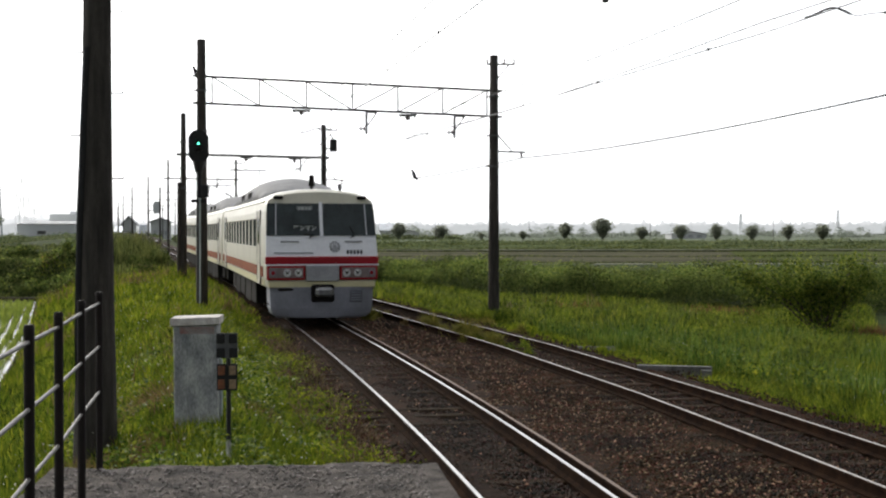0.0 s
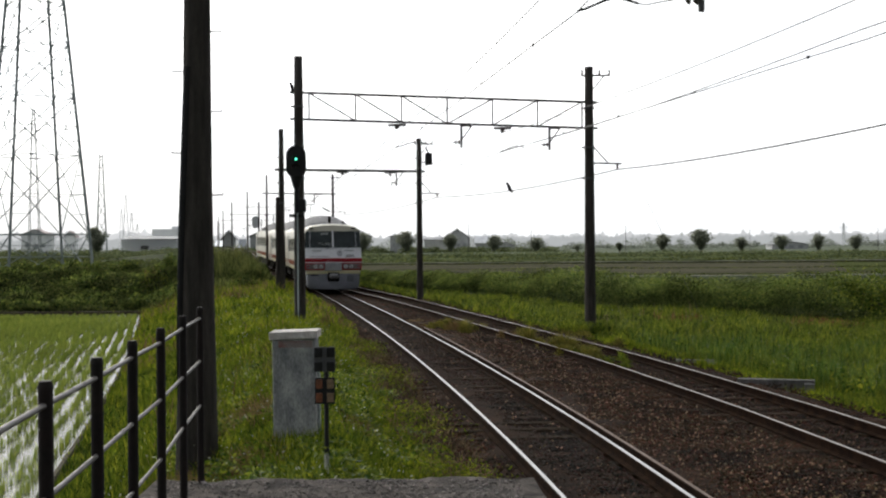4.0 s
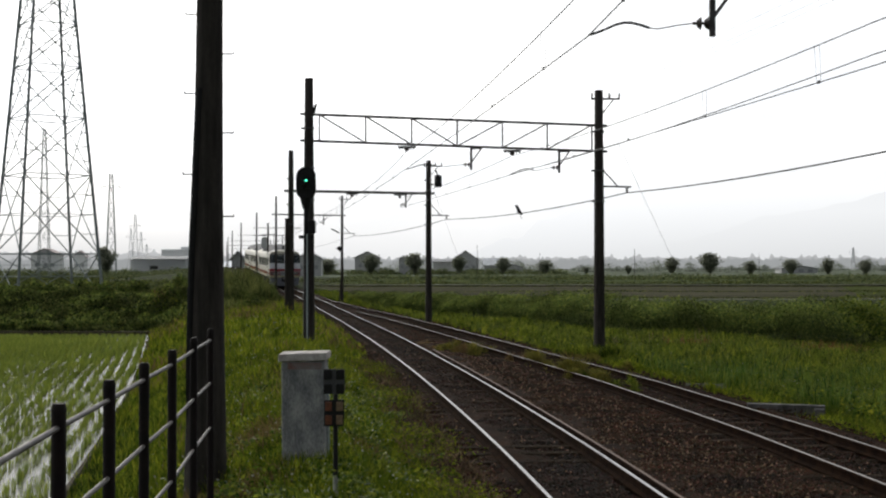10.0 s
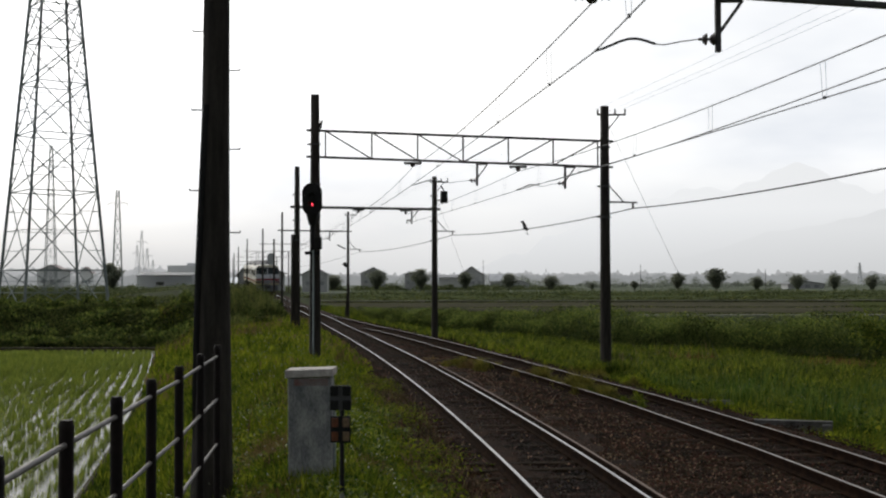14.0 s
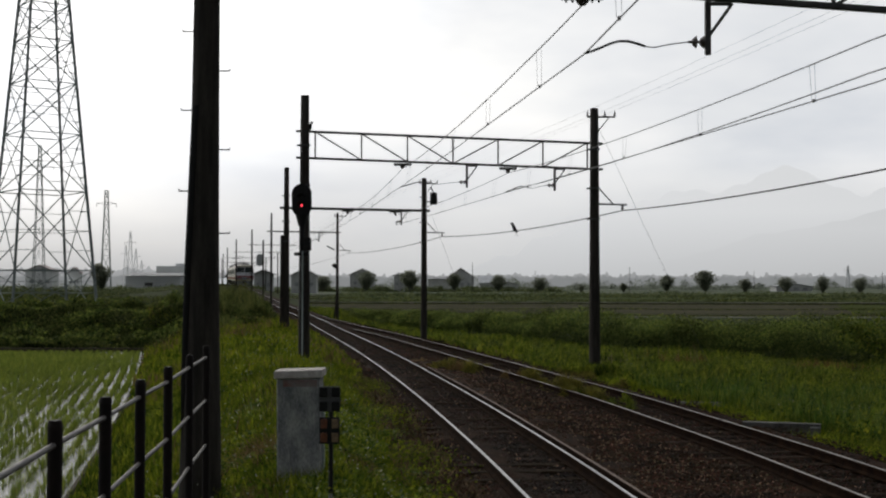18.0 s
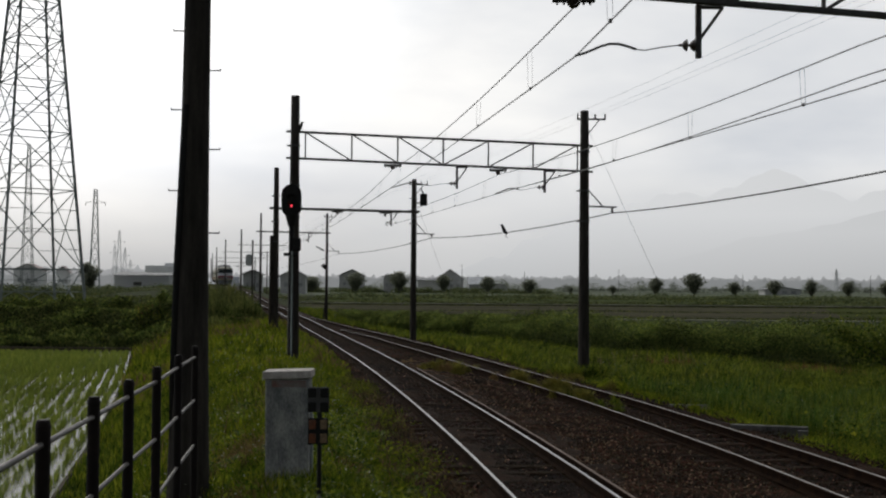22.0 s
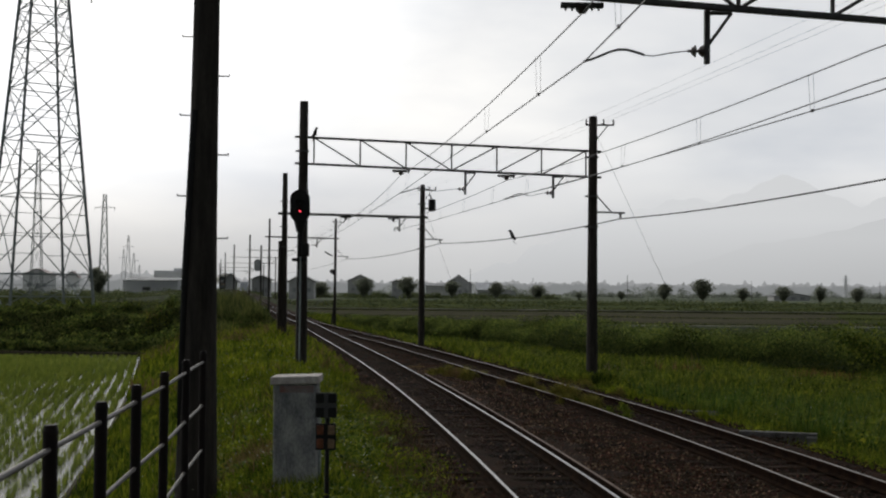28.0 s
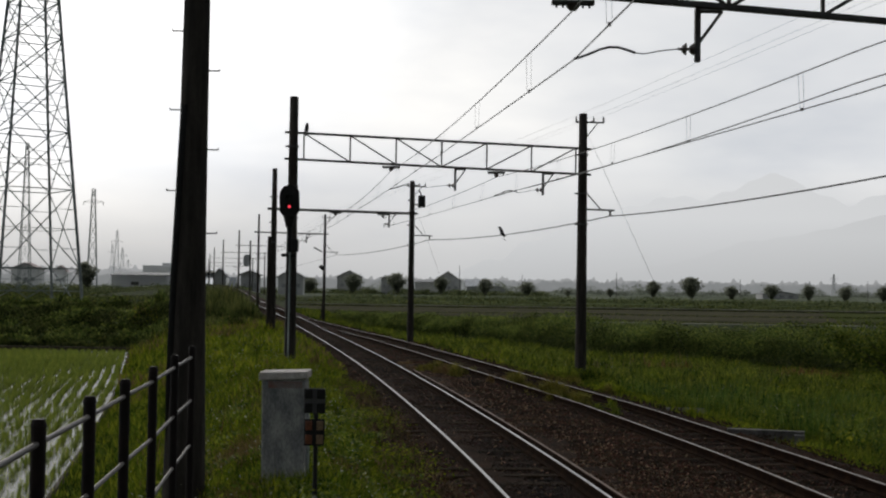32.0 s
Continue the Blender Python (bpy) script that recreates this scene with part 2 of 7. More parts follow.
def box(bm, c, s, bevel=0.0, m=None, mi=0):
    """A bevelled box with centre c and size s, added to bm."""
    r = bmesh.ops.create_cube(bm, size=1.0)
    vs = r["verts"]
    for v in vs:
        v.co = Vector((v.co.x * s[0], v.co.y * s[1], v.co.z * s[2]))
    if bevel:
        es = list({e for v in vs for e in v.link_edges})
        r = bmesh.ops.bevel(bm, geom=es, offset=bevel, segments=1, affect="EDGES")
        vs = list({v for f in r["faces"] for v in f.verts} | {v for v in vs if v.is_valid})
    for v in vs:
        v.co += Vector(c)
        if m is not None:
            v.co = m @ v.co
    if mi:
        for f in {f for v in vs for f in v.link_faces}:
            f.material_index = mi
    return vs


def tube(bm, a, b, r1, r2=None, n=8, caps=True):
    """A tapered rod from a to b, added to bm."""
    a, b = Vector(a), Vector(b)
    r2 = r1 if r2 is None else r2
    d = (b - a).normalized()
    u = d.orthogonal().normalized()
    w = d.cross(u)
    rings = []
    for p, r in ((a, r1), (b, r2)):
        rings.append([bm.verts.new(p + r * (math.cos(k) * u + math.sin(k) * w)) for k in (2 * math.pi * i / n for i in range(n))])
    for i in range(n):
        bm.faces.new((rings[0][i], rings[0][(i + 1) % n], rings[1][(i + 1) % n], rings[1][i]))
    if caps:
        bm.faces.new(rings[0][::-1])
        bm.faces.new(rings[1])


def rope(bm, pts, r, n=5):
    """A thin round line through pts."""
    rings = []
    for i, p in enumerate(pts):
        p = Vector(p)
        d = (Vector(pts[min(i + 1, len(pts) - 1)]) - Vector(pts[max(i - 1, 0)])).normalized()
        u = d.cross(Vector((0, 0, 1)))
        u = u.normalized() if u.length > 0.01 else Vector((1, 0, 0))
        w = d.cross(u)
        rings.append([bm.verts.new(p + r * (math.cos(k) * u + math.sin(k) * w)) for k in (2 * math.pi * j / n for j in range(n))])
    for a, b in zip(rings, rings[1:]):
        for j in range(n):
            bm.faces.new((a[j], a[(j + 1) % n], b[(j + 1) % n], b[j]))


def disc(bm, c, axis, r, t, n=16, r2=None):
    c, axis = Vector(c), Vector(axis).normalized()
    tube(bm, c - axis * t / 2, c + axis * t / 2, r, r2, n)


def mesh_np(name, verts, faces, material, label="", category="", kind="stuff", smooth=False):
    """One mesh object out of arrays: faces all of one size."""
    me = bpy.data.meshes.new(name)
    verts, faces = np.asarray(verts, np.float32), np.asarray(faces, np.int32)
    k = faces.shape[1]
    me.vertices.add(len(verts))
    me.vertices.foreach_set("co", verts.ravel())
    me.loops.add(faces.size)
    me.loops.foreach_set("vertex_index", faces.ravel())
    me.polygons.add(len(faces))
    me.polygons.foreach_set("loop_start", np.arange(0, faces.size, k, dtype=np.int32))
    me.update(calc_edges=True)
    me.validate()
    if smooth:
        me.polygons.foreach_set("use_smooth", np.ones(len(faces), bool))
    for m in (material if isinstance(material, (list, tuple)) else [material]):
        me.materials.append(m)
    return tagged(new(name, me), label, category, kind=kind)


# ---- the plan: tracks and ground ----
def slope(y):
    """How the main track bends away: its sideways run for each metre ahead."""
    return -float(np.interp(y, (-30, 0, 11, 15, 20, 30, 45, 58, 72, 85, 100, 120, 145, 165), (0.080, 0.084, 0.088, 0.107, 0.121, 0.138, 0.158, 0.166, 0.167, 0.184, 0.205, 0.210, 0.206, 0.197)))


TRACK_Y = np.arange(-60.0, 900.5, 0.5)
_sl = np.array([slope(y) for y in TRACK_Y])
TRACK_X = np.concatenate([[0], np.cumsum((_sl[1:] + _sl[:-1]) / 2 * 0.5)])
TRACK_X += 1.40 - np.interp(15.0, TRACK_Y, TRACK_X)


def xc(y):
    """x of the main track's middle."""
    return np.interp(y, TRACK_Y, TRACK_X)


def gap(y):
    """How far the second track's middle stands off to the right."""
    return np.interp(y, (-60, 18, 26, 36, 46, 57, 70, 82, 94), (3.85, 3.80, 3.62, 3.10, 2.72, 2.30, 1.45, 0.62, 0.0))


def zr(y):
    """The line's climb: height of the rail tops."""
    return np.interp(y, (70, 88, 115, 144, 180, 206, 300, 420), (0, 0.12, 0.42, 0.95, 1.62, 1.95, 2.3, 2.4))


def smooth01(a, b, v):
    t = np.clip((np.asarray(v, float) - a) / (b - a), 0, 1)
    return t * t * (3 - 2 * t)


def toe(y):
    """The paddy's edge, as an offset from the main track."""
    return -7.4 - np.maximum(np.asarray(y, float) - 22, -10) * 0.062


def hedge_y(x):
    """The line of tall weeds beyond the meadow on the right."""
    return 52 - 2.2 * np.clip(np.asarray(x, float) - 8, -14, 0) - 0.35 * np.clip(np.asarray(x, float) - 8, 0, 40)


def ground_z(x, y):
    x, y = np.asarray(x, float), np.asarray(y, float)
    s = x - xc(y)
    z = np.full(np.broadcast(x, y).shape, -0.34)
    # grassy shoulder on the left, then the drop to the paddies
    z = z + 0.50 * smooth01(-1.7, -2.9, s)
    te = toe(y)
    z = z - 1.40 * smooth01(4.0, 0.4, s - te)
    # meadow on the right falls a little
    r = s - gap(y)
    z = z - 0.20 * smooth01(1.8, 5.0, r) - 0.35 * smooth01(5, 16, r)
    z = z + 0.25 * smooth01(60, 66, y) * smooth01(3, 7, r)
    # weedy bank behind the paddies
    left = smooth01(-5.0, -10.5, s)
    z = z + left * (1.7 * smooth01(71, 77, y) - 0.8 * smooth01(90, 120, y))
    far = smooth01(90, 130, y) * smooth01(4, 9, np.abs(s + 0.5))
    z = (z + zr(y)) * (1 - far) + far * -0.95
    bump = 0.05 * np.sin(x * 1.7 + y * 0.6) * np.sin(y * 1.1 - x * 0.4) + 0.04 * np.sin(x * 3.1 - y * 2.3)
    flat = np.clip(smooth01(-2.6, -3.4, s) * smooth01(0.2, 1.5, s - te) + smooth01(2.2, 3.2, r), 0, 1)
    return z + bump * flat * (1 - far)


def build_ground():
    xs = np.concatenate([-np.geomspace(60, 4500, 16)[::-1], np.arange(-56, -26, 2.0), np.arange(-26, 24, 0.5), np.arange(24, 60, 2.0), np.geomspace(60, 4500, 16)])
    ys = np.concatenate([-np.geomspace(20, 3000, 10)[::-1], np.arange(-18, 6, 2.0), np.arange(6, 60, 0.6), np.arange(60, 130, 1.5), np.geomspace(130, 4500, 30)])
    X, Y = np.meshgrid(xs, ys)
    Z = ground_z(X, Y)
    v = np.stack([X.ravel(), Y.ravel(), Z.ravel()], 1)
    w, h = len(xs), len(ys)
    i = (np.arange(h - 1)[:, None] * w + np.arange(w - 1)[None]).ravel()
    mesh_np("ground", v, np.stack([i, i + 1, i + w + 1, i + w], 1), M_GROUND, "green grassy ground sloping down from the railway", "ground", "structure", True)


build_ground()


def ribbon(name, prof, y0, y1, step, off, material, label, category, jitter=0.0, kind="structure"):
    """A strip with the cross-section prof, (sideways, height), laid along the track."""
    ys = np.arange(y0, y1 + step / 2, step)
    n, rng = len(prof), np.random.RandomState(5)
    v = []
    for y in ys:
        a = slope(y)
        o = off(y) if callable(off) else off
        k = 1 / math.hypot(1, a)
        for px, pz in prof:
            v.append((xc(y) + o + px * k, y - px * a * k, pz + float(zr(y)) + (rng.uniform(-jitter, jitter) if jitter else 0)))
    i = (np.arange(len(ys) - 1)[:, None] * n + np.arange(n - 1)[None]).ravel()
    return mesh_np(name, v, np.stack([i, i + 1, i + n + 1, i + n], 1), material, label, category, kind)


def ballast():
    prof = [(-2.05, -0.42), (-1.75, -0.24)] + [(x, -0.165 - 0.02 * math.sin(x * 4)) for x in np.arange(-1.5, 1.6, 0.3)] + [(1.8, -0.20), (2.3, -0.42)]
    ribbon("ballast_bed", prof, -20, 260, 0.5, 0.0, M_BALLAST, "rust-brown ballast bed under the running track", "ballast", 0.02)
    prof = [(-2.2, -0.40), (-1.9, -0.19)] + [(x, -0.175 - 0.02 * math.sin(x * 4)) for x in np.arange(-1.6, 1.7, 0.3)] + [(1.75, -0.25), (2.15, -0.48)]
    ribbon("ballast_bed", prof, -20, 92, 0.5, gap, M_BALLAST, "rust-brown ballast bed with weeds under the siding", "ballast", 0.02)


ballast()

RAIL_PROF = [(-0.062, -0.140), (-0.062, -0.128), (-0.012, -0.110), (-0.010, -0.045), (-0.032, -0.034), (-0.0325, -0.007), (-0.021, 0.0)]


def rail(name, off, y0, y1, label, top, step=1.0, parent=None, drop=0.0):
    ys = np.arange(y0, y1 + step / 2, step)
    prof = [(x, z - drop) for x, z in RAIL_PROF] + [(-x, z - drop) for x, z in RAIL_PROF[::-1]]
    n, v, f, mi = len(prof), [], [], []
    for y in ys:
        a = slope(y)
        k = 1 / math.hypot(1, a)
        o = off(y)
        for px, pz in prof:
            v.append((xc(y) + (o + px) * 1.0 / k, y, pz + float(zr(y))))
    me = bpy.data.meshes.new(name)
    for i in range(len(ys) - 1):
        for j in range(n - 1):
            f.append((i * n + j, i * n + j + 1, (i + 1) * n + j + 1, (i + 1) * n + j))
            mi.append(1 if j == 6 else 0)
    me.from_pydata(v, [], f)
    me.materials.append(M_RAILSIDE)
    me.materials.append(top)
    me.polygons.foreach_set("material_index", mi)
    ob = new(name, me)
    tagged(ob, label, "rail", kind="structure")
    return ob


rail("rail", lambda y: -0.566, -20, 300, "worn steel rail with a polished head", M_RAILTOP)
rail("rail", lambda y: 0.566 + 0.06 * float(np.interp(y, (16, 32), (1, 0))), -20, 300, "worn steel rail with a polished head", M_RAILTOP)
rail("rail", lambda y: gap(y) - 0.566, -20, 66, "rusty siding rail with a dulled head", M_RAILDULL)
rail("rail", lambda y: gap(y) + 0.566, -20, 86, "rusty siding rail with a dulled head", M_RAILDULL)
rail("check_rail", lambda y: 0.625 + 0.185, -20, 36, "brown rusty rail lying beside the running rail", mat("rust_head", (0.16, 0.105, 0.075), None, 5, 0.8, 0.1), drop=0.012)


# ---- platform, fence, near fixtures ----
def platform():
    bm = bmesh.new()
    ys = [-14, -6, 0, 3, 5, 6, 7, 7.5, 7.92]
    rng = random.Random(3)
    rows = []
    for y in ys:
        edge = 0.60 + (7.9 - y) * 0.045
        rows.append([(x, y + (rng.uniform(-0.035, 0.035) + 0.03 * math.sin(x * 9) if y > 7.8 else 0), 0.9 + 0.006 * math.sin(x * 7 + y * 5)) for x in np.linspace(-1.8, edge, 37)])
    top = [[bm.verts.new(p) for p in r] for r in rows]
    for a, b in zip(top, top[1:]):
        for i in range(36):
            bm.faces.new((a[i], a[i + 1], b[i + 1], b[i]))
    rim = [r[-1] for r in top] + top[-1][-2::-1] + [r[0] for r in top][-2::-1] + top[0][1:-1]
    low = [bm.verts.new((v.co.x, v.co.y, -0.5)) for v in rim]
    for i in range(len(rim)):
        j = (i + 1) % len(rim)
        bm.faces.new((rim[i], low[i], low[j], rim[j]))
    bmesh.ops.recalc_face_normals(bm, faces=bm.faces)
    ob = part("platform", bm, M_ASPHALT)
    tagged(ob, "old grey asphalt platform end with a crumbling edge", "platform", kind="structure")
    # loose chippings on the asphalt
    rng = np.random.RandomState(8)
    chips(ob, rng)


def stones(centres, sizes, rng, squash=0.7):
    """Small faceted stones as arrays: each a jittered octahedron."""
    n = len(centres)
    base = np.array([(1, 0, 0), (0, 1, 0), (-1, 0, 0), (0, -1, 0), (0, 0, 1), (0, 0, -1)], float)
    v = base[None] * (1 + rng.uniform(-0.35, 0.35, (n, 6, 1))) + rng.uniform(-0.25, 0.25, (n, 6, 3))
    a = rng.uniform(0, 6.283, n)
    c, s = np.cos(a)[:, None], np.sin(a)[:, None]
    x, y = v[..., 0] * c - v[..., 1] * s, v[..., 0] * s + v[..., 1] * c
    v = np.stack([x, y, v[..., 2] * squash], -1) * np.asarray(sizes)[:, None, None] + np.asarray(centres)[:, None]
    f = np.array([(0, 1, 4), (1, 2, 4), (2, 3, 4), (3, 0, 4), (1, 0, 5), (2, 1, 5), (3, 2, 5), (0, 3, 5)])
    return v.reshape(-1, 3), (f[None] + 6 * np.arange(n)[:, None, None]).reshape(-1, 3)


def chips(parent, rng):
    n = 6500
    y = rng.uniform(4.5, 7.85, n)
    x = rng.uniform(-1.75, 0.5, n)
    v, f = stones(np.stack([x, y, np.full(n, 0.905)], 1), rng.uniform(0.003, 0.014, n), rng, 0.6)
    mesh_np("chippings", v, f, mat("chipping", (0.26, 0.235, 0.21), (0.12, 0.105, 0.094), 3, 0.9, island=0.7), "loose grey chippings on the asphalt", "gravel")


platform()

FENCE = [(-1.506, 7.85), (-1.413, 6.88), (-1.310, 5.89), (-1.248, 5.10), (-1.180, 4.33), (-1.123, 3.59), (-1.055, 2.85)]


def fence():
    f = thing("fence", "dark brown painted steel pipe fence with three rails along the platform", "fence")
    for x, y in FENCE:
        bm = bmesh.new()
        tube(bm, (x, y, 0.88), (x, y, 1.99), 0.0215, 0.0215, 14)
        disc(bm, (x, y, 1.994), (0, 0, 1), 0.024, 0.022, 14, 0.018)
        part("post", bm, M_FENCE, f)
    for z in (1.935, 1.665, 1.385):
        for (x0, y0), (x1, y1) in zip(FENCE, FENCE[1:]):
            bm = bmesh.new()
            d = Vector((x1 - x0, y1 - y0, 0)).normalized() * 0.024
            tube(bm, (x0 + d.x, y0 + d.y, z), (x1 - d.x, y1 - d.y, z), 0.0088, None, 10, False)
            part("rail", bm, M_TUBE, f, "worn brown steel tube")


fence()


def near_pole():
    x, y = -2.80, 14.4
    p = thing("utility_pole", "dark weathered utility pole with step pins and a black conduit", "pole", pose(x, y, 0))
    bm = bmesh.new()
    zs = [-0.6, 0.0, 0.6, 1.6, 3.0, 4.6, 6.2, 8.6]
    rs = [0.260, 0.245, 0.230, 0.203, 0.176, 0.159, 0.147, 0.128]
    n, rings = 20, []
    for z, r in zip(zs, rs):
        rings.append([bm.verts.new((r * math.cos(k) + 0.0075 * z - 0.025, r * math.sin(k), z)) for k in (2 * math.pi * i / n for i in range(n))])
    for a, b in zip(rings, rings[1:]):
        for i in range(n):
            bm.faces.new((a[i], a[(i + 1) % n], b[(i + 1) % n], b[i]))
    bm.faces.new(rings[-1])
    part("shaft", bm, M_POLE, p, smooth=True)
    bm = bmesh.new()
    pts = [(-0.205, -0.10, -0.4), (-0.19, -0.10, 1.2), (-0.155, -0.11, 2.6), (-0.10, -0.12, 3.9), (-0.075, -0.12, 4.45)]
    rope(bm, pts, 0.05, 8)
    part("conduit", bm, M_BLACK, p, "black cable conduit", True)
    for i, z in enumerate([2.98, 3.47, 3.95, 4.41, 4.87, 5.33, 5.80, 6.25]):
        r = float(np.interp(z, zs, rs))
        s = -1 if i % 2 else 1
        cx = 0.0075 * z - 0.025
        bm = bmesh.new()
        tube(bm, (cx + s * r * 0.9, 0, z), (cx + s * (r + 0.125), 0, z), 0.008, None, 6)
        tube(bm, (cx + s * (r + 0.118), 0, z), (cx + s * (r + 0.125), 0, z + 0.022), 0.008, None, 6)
        part("step_pin", bm, M_STEEL, p)


near_pole()


def relay_box():
    p = thing("relay_cabinet", "weathered grey concrete trackside cabinet with a pale cap", "cabinet", pose(-1.64, 14.1, 0.08))
    bm = bmesh.new()
    vs = box(bm, (0, 0, 0.62), (0.485, 0.40, 1.28), 0.012)
    for v in vs:
        if v.co.z < 0.1:
            v.co.x += 0.012
    part("body", bm, M_CONC, p)
    bm = bmesh.new()
    box(bm, (0, 0, 1.305), (0.54, 0.46, 0.085), 0.007)
    for v in bm.verts:
        v.co.z += 0.012 * math.sin(v.co.x * 9)
    part("cap", bm, M_CONC_CAP, p, "pale chipped concrete cap")
    bm = bmesh.new()
    box(bm, (0.02, -0.2015, 1.205), (0.38, 0.003, 0.075))
    part("faded_mark", bm, mat("faded_red", (0.27, 0.13, 0.12), (0.30, 0.27, 0.26), 9, 0.9), p, "faded red painted band")
    bm = bmesh.new()
    tube(bm, (0.27, -0.05, -0.1), (0.27, -0.05, 0.86), 0.016, None, 8)
    tube(bm, (0.27, -0.05, 0.86), (0.22, -0.05, 0.92), 0.016, None, 8)
    part("cable_pipe", bm, M_GALV, p, "pale cable pipe")


relay_box()


def sign_post():
    p = thing("trackside_marker", "black trackside marker post with four-square plate and orange reflectors", "sign post", pose(-1.085, 11.7, 0))
    bm = bmesh.new()
    tube(bm, (0.012, 0.02, 0.42), (0.012, 0.02, 1.30), 0.022, None, 10)
    part("post", bm, M_BLACK, p)
    bm = bmesh.new()
    tube(bm, (0.012, 0.02, -0.05), (0.012, 0.02, 0.43), 0.0235, None, 10)
    part("post_foot", bm, mat("chipped_white", (0.55, 0.54, 0.52), (0.25, 0.24, 0.23), 14, 0.8), p, "chipped white foot")
    bm = bmesh.new()
    box(bm, (0, 0, 1.315), (0.20, 0.012, 0.235), 0.003)
    plate = part("plate", bm, mat("plate_grey", (0.10, 0.10, 0.10), None, 8, 0.7), p)
    for sx in (-1, 1):
        for sz in (-1, 1):
            bm = bmesh.new()
            box(bm, (sx * 0.059, -0.012, 1.315 + sz * 0.068), (0.078, 0.016, 0.092), 0.006)
            part("square", bm, M_BLACK, plate)
    bm = bmesh.new()
    box(bm, (0, 0, 1.02), (0.19, 0.014, 0.25), 0.003)
    board = part("reflector_board", bm, M_BLACK, p)
    cols = [mat("orange_reflector", (0.24, 0.072, 0.028), (0.12, 0.042, 0.02), 20, 0.4), mat("faded_reflector", (0.30, 0.20, 0.11), (0.17, 0.115, 0.07), 20, 0.5)]
    for i, sx in enumerate((-1, 1)):
        for sz in (-1, 1):
            bm = bmesh.new()
            box(bm, (sx * 0.052, -0.011, 1.02 + sz * 0.064), (0.062, 0.014, 0.086), 0.004)
            part("reflector", bm, cols[i], board, "faded orange reflector")


sign_post()


M_CONCB = mat("bleached_concrete", (0.20, 0.19, 0.175), (0.10, 0.097, 0.09), 5, 0.9, bump=0.6, fine=0.8, spec=0.15)


def slab(x, y, length, yaw, h):
    p = tagged(new("concrete_beam"), "weathered concrete beam lying beside the siding", "concrete beam")
    p.matrix_basis = pose(x, y, -0.36, 0, 0, yaw)
    bm = bmesh.new()
    box(bm, (0, 0, h / 2), (length, 0.16, h), 0.012)
    part("beam", bm, M_CONCB, p)
    bm = bmesh.new()
    box(bm, (length / 2 - 0.09, 0.0, h / 2 - 0.02), (0.18, 0.42, h - 0.06), 0.012)
    part("footing", bm, M_CONCD, p)


slab(6.02, 22.35, 1.35, -17, 0.28)
slab(5.75, 28.0, 0.9, -5, 0.11)


# ---- line-side poles, gantries, wires ----
def pole_bm(h, r0, r1, n=14):
    bm = bmesh.new()
    zs = np.linspace(-0.8, h, 6)
    rings = [[bm.verts.new((r * math.cos(k), r * math.sin(k), z)) for k in (2 * math.pi * i / n for i in range(n))] for z, r in zip(zs, np.interp(zs, (0, h), (r0, r1)))]
    for a, b in zip(rings, rings[1:]):
        for i in range(n):
            bm.faces.new((a[i], a[(i + 1) % n], b[(i + 1) % n], b[i]))
    bm.faces.new(rings[-1])
    return bm


def insulator(bm, a, b, r=0.075, k=3):
    """A string of porcelain sheds from a to b."""
    a, b = Vector(a), Vector(b)
    tube(bm, a, b, 0.018, None, 6)
    for i in range(k):
        c = a.lerp(b, (i + 0.8) / (k + 0.6))
        disc(bm, c, b - a, r, 0.05, 12, r * 0.5)


M_PORC = mat("brown_porcelain", (0.09, 0.07, 0.06), None, 8, 0.3)


def top_bracket(parent, z, length, sgn=1, dirx=(1, 0)):
    bm = bmesh.new()
    u = Vector((dirx[0], dirx[1], 0))
    tube(bm, u * (-0.22 * sgn) + Vector((0, 0, z)), u * (length * sgn) + Vector((0, 0, z)), 0.028, None, 6)
    tube(bm, u * (0.05 * sgn) + Vector((0, 0, z - 0.5)), u * (length * 0.72 * sgn) + Vector((0, 0, z)), 0.018, None, 6)
    arm = part("cross_arm", bm, M_STEEL, parent)
    for d in (-0.2, length * 0.5, length * 0.97):
        bm = bmesh.new()
        insulator(bm, u * (d * sgn) + Vector((0, 0, z)), u * (d * sgn) + Vector((0, 0, z + 0.17)), 0.04, 2)
        part("insulator", bm, M_PORC, arm)


def truss(a, b, depth, bays, parent, chord=0.04):
    """A lattice beam between two lower ends a and b."""
    a, b = Vector(a), Vector(b)
    up = Vector((0, 0, depth))
    for lo, nm in ((Vector(), "lower_chord"), (up, "upper_chord")):
        bm = bmesh.new()
        m = Matrix.Translation((a + b) / 2 + lo) @ (b - a).to_track_quat("X", "Z").to_matrix().to_4x4()
        box(bm, (0, 0, 0), ((b - a).length + 0.5, chord * 2.1, chord * 1.6), 0.006, m)
        part(nm, bm, M_STEEL, parent)
    for i in range(bays + 1):
        p = a.lerp(b, 0.035 + 0.94 * i / bays)
        bm = bmesh.new()
        tube(bm, p, p + up, chord * 0.62, None, 6)
        part("strut", bm, M_STEEL, parent)
        if i < bays:
            q = a.lerp(b, 0.035 + 0.94 * (i + 1) / bays)
            bm = bmesh.new()
            lo, hi = (q, p) if i < bays / 2 else (p, q)
            tube(bm, lo, hi + up, chord * 0.55, None, 6)
            part("diagonal", bm, M_STEEL, parent)


